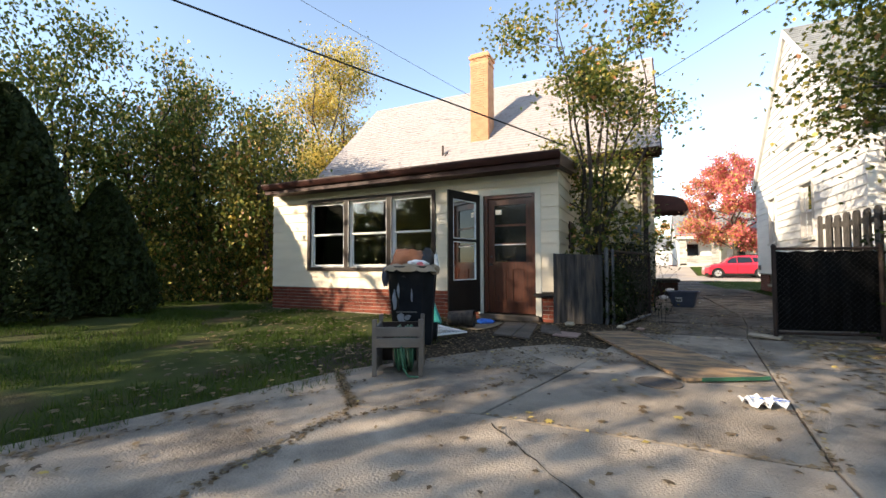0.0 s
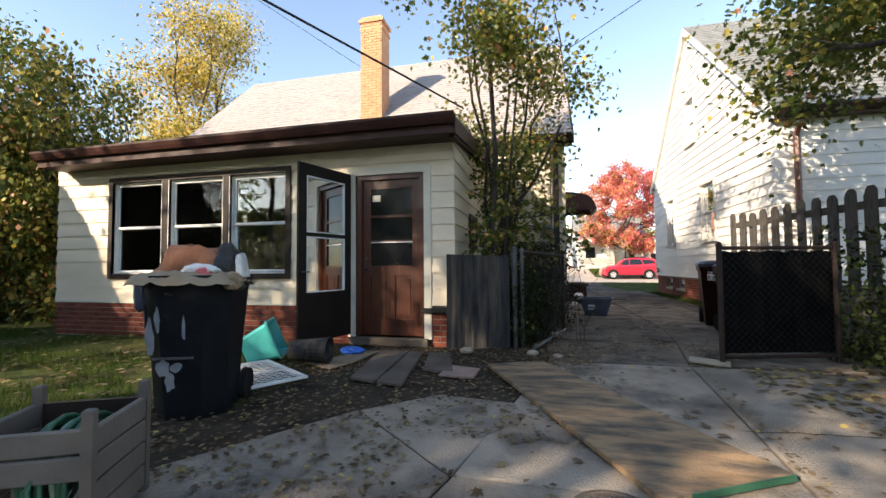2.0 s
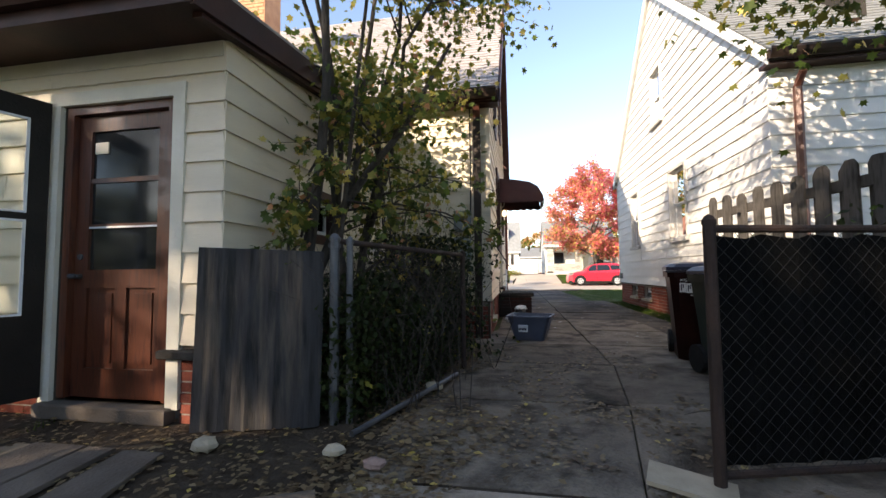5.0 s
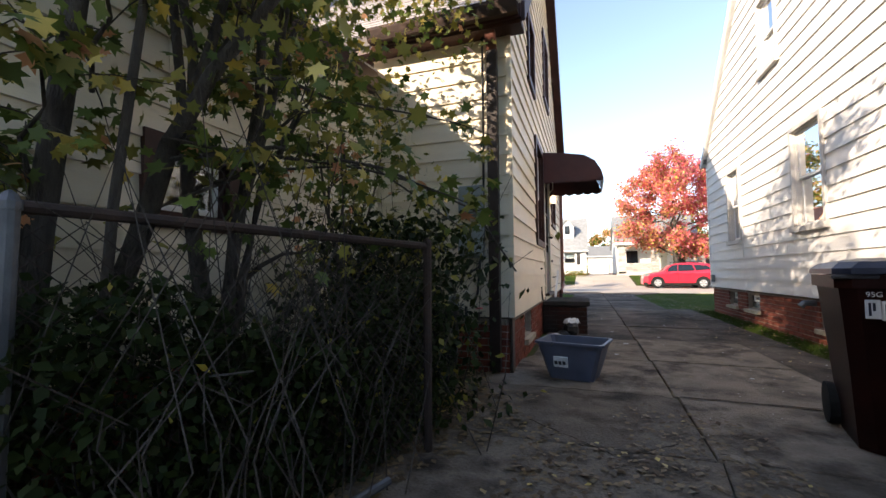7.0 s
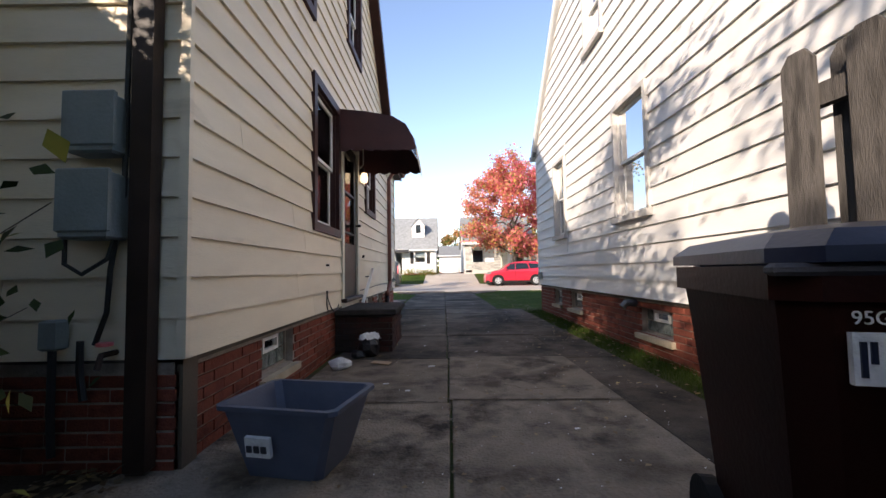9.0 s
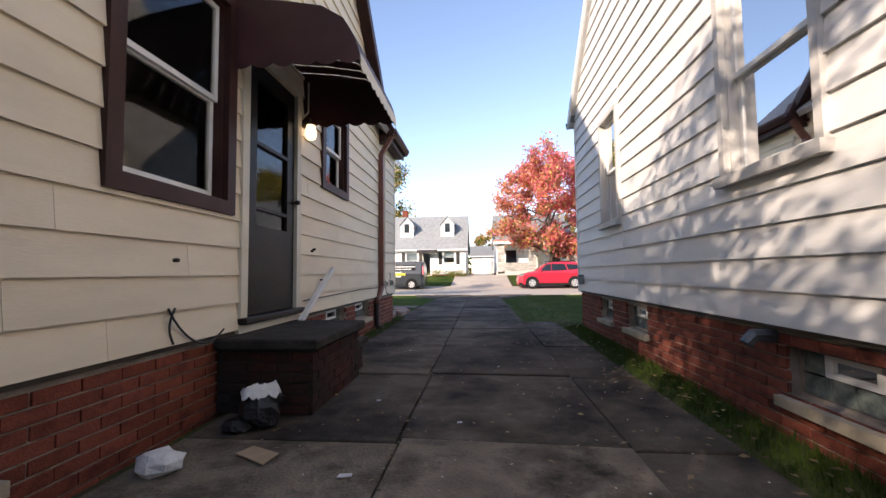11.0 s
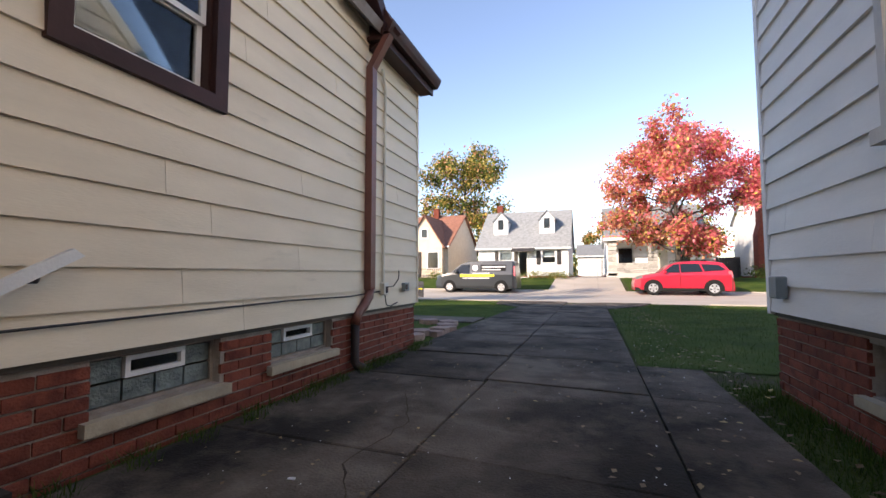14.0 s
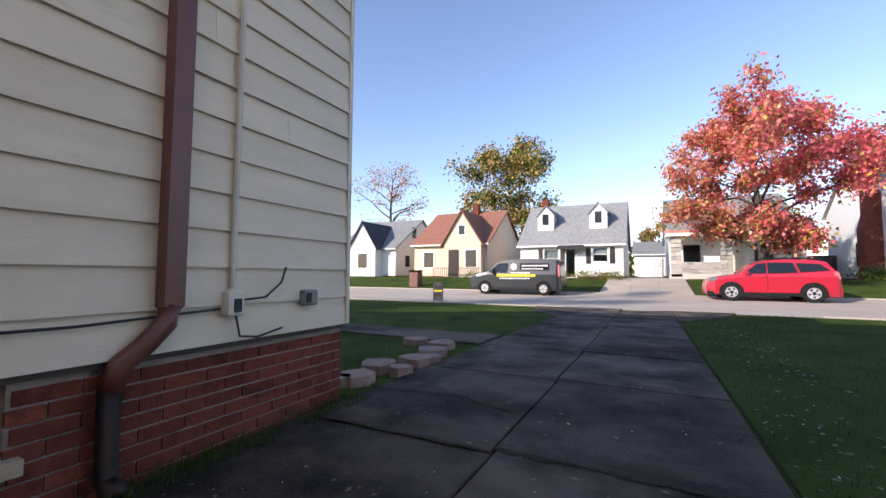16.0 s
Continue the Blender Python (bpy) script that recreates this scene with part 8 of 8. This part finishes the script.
# crumpled newspaper near the start
npp = thing("newspaper", (0.78, 3.67, 0), "crumpled white newspaper on the pavement", "newspaper")
g = Geo()
noise.seed_set(9)
nu = 9
for j in range(nu):
    for i in range(nu):
        x, y = -0.12 + 0.24 * i / (nu - 1), -0.09 + 0.18 * j / (nu - 1)
        p = Matrix.Rotation(0.5, 3, "Z") @ Vector((x, y, 0))
        g.v.append((0.78 + p.x, 3.67 + p.y, 0.012 + 0.10 * abs(noise.noise(Vector((x * 14, y * 14, 0.3))))))
g.f = [(j * nu + i, j * nu + i + 1, (j + 1) * nu + i + 1, (j + 1) * nu + i) for j in range(nu - 1) for i in range(nu - 1)]
g.m = [0] * len(g.f)
g.ob("sheet", M_PAPER, npp)
g = Geo()
for k in range(9):
    x, y = 0.68 + rd.uniform(0, 0.2), 3.60 + rd.uniform(0, 0.14)
    g.box((x, y, 0.068), (x + 0.05, y + 0.008, 0.07))
g.ob("print", M_BLUE, npp, "blue and dark print")
# drain cover
dc = thing("drain_cover", (0.13, 4.02, 0), "round perforated iron drain cover set in concrete", "drain cover")
g = Geo()
g.lathe((0.13, 4.02, -0.01), [(0.185, 0), (0.185, 0.018), (0.165, 0.020), (0.160, 0.014), (0.01, 0.014)], 32)
g.ob("plate", M_BOARDS, dc)
g = Geo()
for i in range(-6, 7):
    for j in range(-6, 7):
        x, y = i * 0.025 + (0.0125 if j % 2 else 0), j * 0.022
        if x * x + y * y < 0.15 ** 2:
            g.lathe((0.13 + x, 4.02 + y, 0.0045), [(0.0075, 0), (0.006, 0.0015)], 6)
g.ob("hole", M_INK, dc, kind="stuff")

PLAN[0] = 1.0
# cracks
def crack(pts, w, seed, label="thin dark crack in the concrete"):
    r = random.Random(seed)
    g, line_ = Geo(), []
    for (x0, y0), (x1, y1) in zip(pts[:-1], pts[1:]):
        m = max(2, int(math.hypot(x1 - x0, y1 - y0) / 0.07))
        line_ += [(x0 + (x1 - x0) * i / m + r.uniform(-1, 1) * 0.014, y0 + (y1 - y0) * i / m + r.uniform(-1, 1) * 0.014) for i in range(m)]
    for i, (x, y) in enumerate(line_):
        a, b = line_[max(0, i - 1)], line_[min(len(line_) - 1, i + 1)]
        L = max(1e-6, math.hypot(b[0] - a[0], b[1] - a[1]))
        nx, ny, q = -(b[1] - a[1]) / L, (b[0] - a[0]) / L, w * r.uniform(0.3, 1.0)
        z = gz(x, y) + 0.0045
        g.v += [(x + nx * q, y + ny * q, z), (x - nx * q, y - ny * q, z)]
    g.f = [(2 * i, 2 * i + 1, 2 * i + 3, 2 * i + 2) for i in range(len(line_) - 1)]
    g.m = [0] * len(g.f)
    g.ob("crack", M_SOIL, None, label, category="crack")


for i, (pts, w) in enumerate((([(-0.8, 2.3), (-0.2, 1.7), (0.7, 1.5)], 0.006), ([(0.9, 2.2), (1.8, 2.0), (2.7, 2.1)], 0.006), ([(0.95, 4.6), (2.0, 4.7), (3.4, 4.5)], 0.007), ([(1.65, 11.9), (2.2, 11.4), (2.8, 11.5)], 0.005), ([(1.62, 15.0), (1.35, 15.4), (1.4, 16.0), (1.1, 16.6)], 0.006), ([(0.8, 14.6), (1.25, 14.9), (1.6, 14.7)], 0.009), ([(0.5, 18.9), (1.0, 19.0), (1.6, 18.8)], 0.012), ([(0.6, 9.0), (1.1, 8.6), (1.5, 8.9)], 0.007), ([(1.7, 7.3), (2.3, 7.6), (2.8, 7.3)], 0.006))):
    crack(pts, w, 70 + i)
for y0, w in ((9.8, 0.014), (11.14, 0.012), (14.1, 0.014), (18.2, 0.02), (17.1, 0.012)):
    crack([(0.5, y0 + 0.0), (1.58, y0)], w, int(y0 * 10), "dirt filled pavement joint")
    crack([(1.62, y0 + 0.03), (2.8, y0)], w, int(y0 * 10) + 1, "dirt filled pavement joint")

# ---- front garden ----
for i, (x, y, r) in enumerate([(0.10, 18.98, 0.17), (0.02, 19.45, 0.19), (0.18, 19.85, 0.18), (0.10, 20.35, 0.20), (-0.02, 20.85, 0.20), (-0.45, 20.95, 0.19), (0.28, 20.0, 0.12), (0.05, 18.85, 0.10), (0.30, 19.4, 0.11)]):
    k, a0 = 7, rd.uniform(0, 1)
    pts = [(x + r * rd.uniform(0.75, 1.15) * math.cos(a0 + 2 * math.pi * j / k), y + r * rd.uniform(0.75, 1.1) * math.sin(a0 + 2 * math.pi * j / k)) for j in range(k)]
    ob = board(pts, 0.09, M_STONERED, "flat pinkish edging stone by the lawn", gz(x, y) - 0.03, "edging stone", "edging_stone")
    ob["group"] = "edging stones"
slab([(-9, 21.6), (-0.3, 21.3), (0.3, 21.3), (0.3, 22.3), (-0.3, 22.2), (-9, 22.6)], 0.004, name="footpath", parent=None).data
sg = thing("yard_sign", (-3.2, 26.9, gz(0, 26.9)), "small dark yard sign on a wire stake", "sign")
Geo().box((-3.36, 26.9, gz(0, 26.9) + 0.18), (-3.04, 26.92, gz(0, 26.9) + 0.72)).ob("board", M_INK, sg)
for z, m in ((0.56, M_SHEETMETAL), (0.44, M_YELLOW), (0.32, M_SHEETMETAL)):
    Geo().box((-3.32, 26.892, gz(0, 26.9) + z), (-3.08, 26.899, gz(0, 26.9) + z + 0.05)).ob("print_bar", m, sg)
for x in (-3.30, -3.10):
    Geo().tube([(x, 26.93, gz(0, 26.9) - 0.03), (x, 26.93, gz(0, 26.9) + 0.2)], 0.006, 5).ob("stake", M_STEEL, sg)
cn = thing("waste_bin", (-11.4, 39.6, 0.1), "rust red rubbish bin at the far kerb", "bin")
Geo().box((-11.72, 39.3, 0.0), (-11.1, 39.95, 1.02), chamfer=0.05).ob("body", M_DOWNSPOUT, cn)
Geo().box((-11.76, 39.25, 1.02), (-11.06, 40.0, 1.12), chamfer=0.04).ob("lid", M_BINBROWN, cn)
for x, y in ((-4.2, 43.6), (-3.0, 43.9), (-1.5, 44.1), (-0.4, 44.0), (0.4, 43.8), (-9.0, 43.8)):
    P = rng.normal(0, 1, (350, 3)) * np.array([0.35, 0.25, 0.16]) + np.array([x, y, gz(x, y) + 0.3])
    t_ = thing("shrub", (x, y, gz(x, y)), "low green shrub before the far house", "shrub", "far shrubs")
    leaves_mesh("foliage", P, 0.12, DIAMOND, GREENS[:2], [0.6, 0.4], t_, seed=int(x * 7) % 97 + 2)
for x, y, s in ((15.5, 45.0, 0.7), (17.0, 44.8, 0.8), (12.9, 45.5, 0.5)):
    P = rng.normal(0, 1, (900, 3)) * np.array([s, s * 0.7, s * 0.4]) + np.array([x, y, gz(x, y) + s * 0.7])
    t_ = thing("shrub", (x, y, gz(x, y)), "round dark shrub before the white house", "shrub")
    leaves_mesh("foliage", P, 0.14, DIAMOND, GREENS[:1], [1], t_, seed=int(x))

bb = thing("rubbish_bin", (-0.25, 9.5, 0), "round black rubbish bin with a white bag by the wall", "bin")
Geo().lathe((-0.25, 9.5, 0), [(0.19, 0), (0.235, 0.60), (0.25, 0.60), (0.25, 0.65), (0.225, 0.65), (0.21, 0.40)], 20).ob("body", M_BINBLACK, bb)
crumple("plastic_bag", (-0.36, 9.42, 0.64), (0.10, 0.08, 0.04), M_PAPER, "white bag in the black bin", "bag", 41)

# ---- ivy, weeds, leaves and grass ----
def scatter(n, box, size, shape, mats, weights, name, label, seed, flat=True, droop=0.5, z=0.008, inside=None, hgt=0.0):
    r = np.random.default_rng(seed)
    x, y = r.uniform(box[0], box[1], n * 3), r.uniform(box[2], box[3], n * 3)
    keep = np.ones(len(x), bool) if inside is None else np.array([inside(a, b) for a, b in zip(x, y)])
    x, y = x[keep][:n], y[keep][:n]
    P = np.stack([x, y, np.array([gz(a, b) for a, b in zip(x, y)]) + z + r.uniform(0, 1, len(x)) * hgt], -1)
    return leaves_mesh(name, P, size, shape, mats, weights, None, label, seed, droop, flat)


r2 = np.random.default_rng(12)
n = 14000
f = r2.uniform(-0.05, 1.05, n)
P = np.stack([-0.36 + 0.46 * f - np.abs(r2.normal(0, 0.36, n)) + 0.09, 6.86 + 1.75 * f, r2.uniform(0, 1, n) ** 0.9 * (0.80 + 0.15 * np.sin(f * 9))], -1)
iv = thing("ivy", (-0.4, 7.6, 0), "dense dark ivy and vines along the wire fence", "ivy")
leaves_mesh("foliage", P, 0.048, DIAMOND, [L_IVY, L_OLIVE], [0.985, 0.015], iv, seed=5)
n = 5000
P = np.stack([r2.normal(-0.35, 0.3, n), r2.uniform(8.5, 9.5, n), r2.uniform(0, 1, n) * 1.35], -1)
iv2 = thing("shrub", (-0.4, 9.0, 0), "leafy shrub at the end of the wire fence", "shrub")
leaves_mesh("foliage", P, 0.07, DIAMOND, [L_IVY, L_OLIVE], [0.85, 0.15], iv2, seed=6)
g = Geo()
for k in range(190):
    x, y = -0.30 + r2.normal(0, 0.25), r2.uniform(6.95, 9.2)
    g.tube([(x, y, 0), (x + r2.normal(0, 0.15), y + r2.normal(0, 0.2), 0.5), (x + r2.normal(0, 0.3), y + r2.normal(0, 0.35), r2.uniform(0.8, 1.5))], [0.0045, 0.003, 0.0015], 3, caps=False)
g.ob("stem", M_BARK, iv, kind="stuff")
for pts, r in (([(-0.66, 7.5, 1.43), (-0.30, 7.7, 1.50), (0.05, 8.05, 1.46), (0.42, 8.4, 1.28), (0.62, 8.5, 0.95)], 0.012), ([(-0.78, 7.5, 1.22), (-0.45, 7.75, 1.42), (-0.05, 8.1, 1.5), (0.3, 8.6, 1.2)], 0.009), ([(-0.95, 7.22, 0.74), (-0.72, 7.25, 0.62), (-0.28, 7.28, 0.60), (-0.08, 7.38, 0.62)], 0.006)):
    Geo().tube(pts, [r * (1 - 0.15 * i) for i in range(len(pts))], 5).ob("branch", M_GREYWOOD if r < 0.007 else M_BARK, None, "bare branch arching over the fence", category="branch")
# hedge filling along the yard edge
hd = thing("hedge", (-11.5, 8.0, 0), "dense mixed green and yellow hedge at the yard edge", "hedge")
n = 42000
f = r2.uniform(0, 1, n)
P = np.stack([-13.6 + 5.0 * f + r2.normal(0, 0.5, n), 5.3 + 4.6 * f + r2.normal(0, 0.6, n), r2.uniform(0, 1, n) ** 1.1 * (3.1 + 0.8 * np.sin(f * 11) + 0.4 * np.sin(f * 31))], -1)
wts = np.stack([0.55 - 0.25 * f, 0.3 + 0 * f, 0.08 + 0.2 * f, 0.02 + 0.12 * f], -1)
leaves_mesh("foliage", P, 0.10, DIAMOND, GREENS, wts, hd, seed=8, droop=0.8)
n = 15000
P = np.stack([r2.normal(3.7, 0.6, n), r2.uniform(4.3, 7.6, n), r2.uniform(0, 1, n) ** 1.9 * 1.35], -1)
P[:, 0] = np.maximum(P[:, 0], 2.5 + 0.12 * np.abs(P[:, 1] - 6.3) + r2.uniform(0, .15, n))
rv = thing("shrub", (3.8, 6.6, 0), "tangled green shrubs and ivy behind the gate", "shrub")
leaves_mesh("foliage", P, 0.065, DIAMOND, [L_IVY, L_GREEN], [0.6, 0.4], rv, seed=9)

LIT = [L_LITTER, L_LITTERY]
scatter(3600, (-3.0, 0.4, 3.4, 6.7), 0.042, DIAMOND, LIT, [0.93, 0.07], "fallen_leaves", "dry brown leaves scattered before the door", 21, inside=lambda a, b: not (a > -0.8 and b < 4.2))
scatter(900, (-3.0, 4.2, -1.5, 6.4), 0.05, DIAMOND, LIT, [0.95, 0.05], "fallen_leaves", "dry leaves scattered on the pavement", 22)
scatter(420, (-3.0, 4.2, -0.8, 6.2), 0.075, MAPLE, LIT, [0.92, 0.08], "fallen_leaves", "curled brown maple leaves on the pavement", 28)
scatter(1500, (0.1, 1.9, 6.4, 9.6), 0.045, DIAMOND, LIT, [0.97, 0.03], "fallen_leaves", "crumbled dry leaves over the driveway", 29, inside=lambda a, b: noise.noise(Vector((a * 1.7, b * 1.7, 5.0))) > 0.0)
scatter(900, (-9.5, -2.2, 0.5, 7.2), 0.06, MAPLE, LIT, [0.95, 0.05], "fallen_leaves", "dry leaves scattered on the lawn", 23, inside=lambda a, b: b > 1.0 + (a + 3.1) * -1.2)
scatter(2200, (-0.3, 1.0, 6.0, 10.4), 0.05, DIAMOND, LIT, [0.95, 0.05], "fallen_leaves", "dry leaves drifted along the fence", 24, inside=lambda a, b: a < 0.35 + 0.25 * math.sin(b * 3))
scatter(1300, (1.5, 4.2, 3.9, 6.3), 0.085, MAPLE, LIT, [0.7, 0.3], "fallen_leaves", "yellow and brown leaves heaped by the gate", 25)
scatter(350, (0.4, 3.3, 9.8, 19.0), 0.04, DIAMOND, LIT, [0.95, 0.05], "fallen_leaves", "few dry leaves on the driveway", 26)
scatter(500, (2.9, 3.7, 10.2, 27.0), 0.045, DIAMOND, LIT, [0.9, 0.1], "fallen_leaves", "dry leaves along the driveway edge", 27)
rj = np.random.default_rng(5)
for (a, b, n) in (((-0.56, 3.78), (-1.67, 1.9), 160), ((0.78, 2.4), (1.43, 7.45), 200), ((1.6, 9.8), (1.6, 17), 120), ((-1.67, 2.08), (-1.67, -1), 200), ((-0.9, 2.43), (0.8, 2.43), 60), ((-2.8, 0.9), (-1.98, 2.7), 161), ((-2.42, 2.92), (-1.70, 2.18), 300), ((-1.70, 2.3), (-1.66, -1.2), 320)):
    f = rj.uniform(0, 1, n)[:, None]
    P = np.array([*a, 0.004]) * (1 - f) + np.array([*b, 0.004]) * f + rj.normal(0, 0.022, (n, 3)) * np.array([1, 1, 0])
    leaves_mesh("fallen_leaves", P, 0.035, DIAMOND, LIT, [0.95, 0.05], None, "small dry leaves caught in the pavement joint", seed=n, flat=True)

BLADE = ([(-0.045, 0, 0), (0.045, 0, 0), (0, 1, 0.05)], [(0, 1, 2)])


def grass(n, box, seed, label, size=0.07, inside=None):
    return scatter(n, box, size, BLADE, [M_GRASS], [1], "grass", label, seed, flat=False, droop=-1.15, z=-0.035, inside=inside)


scatter(1500, (0.5, 3.3, 9.0, 26.0), 0.013, DIAMOND, [M_PAPER, M_CONCRETE], [0.3, 0.7], 'grit', 'pale grit and crumbs strewn over the driveway', 41)
nz = lambda a, b: noise.noise(Vector((a * 0.9, b * 0.9, 2.0)))
grass(60000, (-11, -2.2, -1.0, 7.0), 31, "patchy shaded lawn grass", 0.075, inside=lambda a, b: (a < -2.85 + (b - 0.9) * 0.42) and nz(a, b) > -0.08)
grass(60000, (2.9, 13, 17.7, 29.0), 32, "mown green front lawn grass", 0.055, inside=lambda a, b: a > (2.9 if b < 26 else 2.9 + (b - 26) * 0.5) and not (b < 18.2 and a < 3.4))
grass(45000, (-9, 0.33, 18.7, 29.0), 33, "mown green front lawn grass", 0.055, inside=lambda a, b: not (21.4 < b < 22.45) and a < (0.33 if b < 26.2 else 0.33 - (b - 26.2) * 0.4))
grass(9000, (3.40, 3.76, 10.0, 17.7), 34, "rough grass strip beside the brick foundation", 0.07)
grass(2500, (0.32, 0.52, 14.4, 18.9), 35, "weeds along the foundation", 0.09, inside=lambda a, b: nz(a * 4, b * 4) > 0.0)
M_LAWN = surface("mown_lawn", [(0.022, 0.044, 0.008), (0.040, 0.070, 0.011), (0.066, 0.086, 0.018)], 1.2, 0.95, fine=30, bump=0.7, vary=0.25)
dull(M_LAWN, 0.08)
for nm, x0, x1, y0, y1, dz in (("lawn", 2.86, 14, 18.25, 29.04, -0.028), ("lawn", -14, 0.34, 18.7, 29.04, -0.028), ("lawn", -40, 0.0, 38.76, 45, 0.0), ("lawn", 4.4, 40, 38.76, 45, 0.0)):
    sheet(nm, np.linspace(x0, x1, 9).tolist(), ([*np.linspace(y0, y1, 9).tolist()] if y0 < 30 else [y0, 40.0, 42.0, 44.6, y1]), dz + 0.004, M_LAWN, "green front lawn", kind="structure")
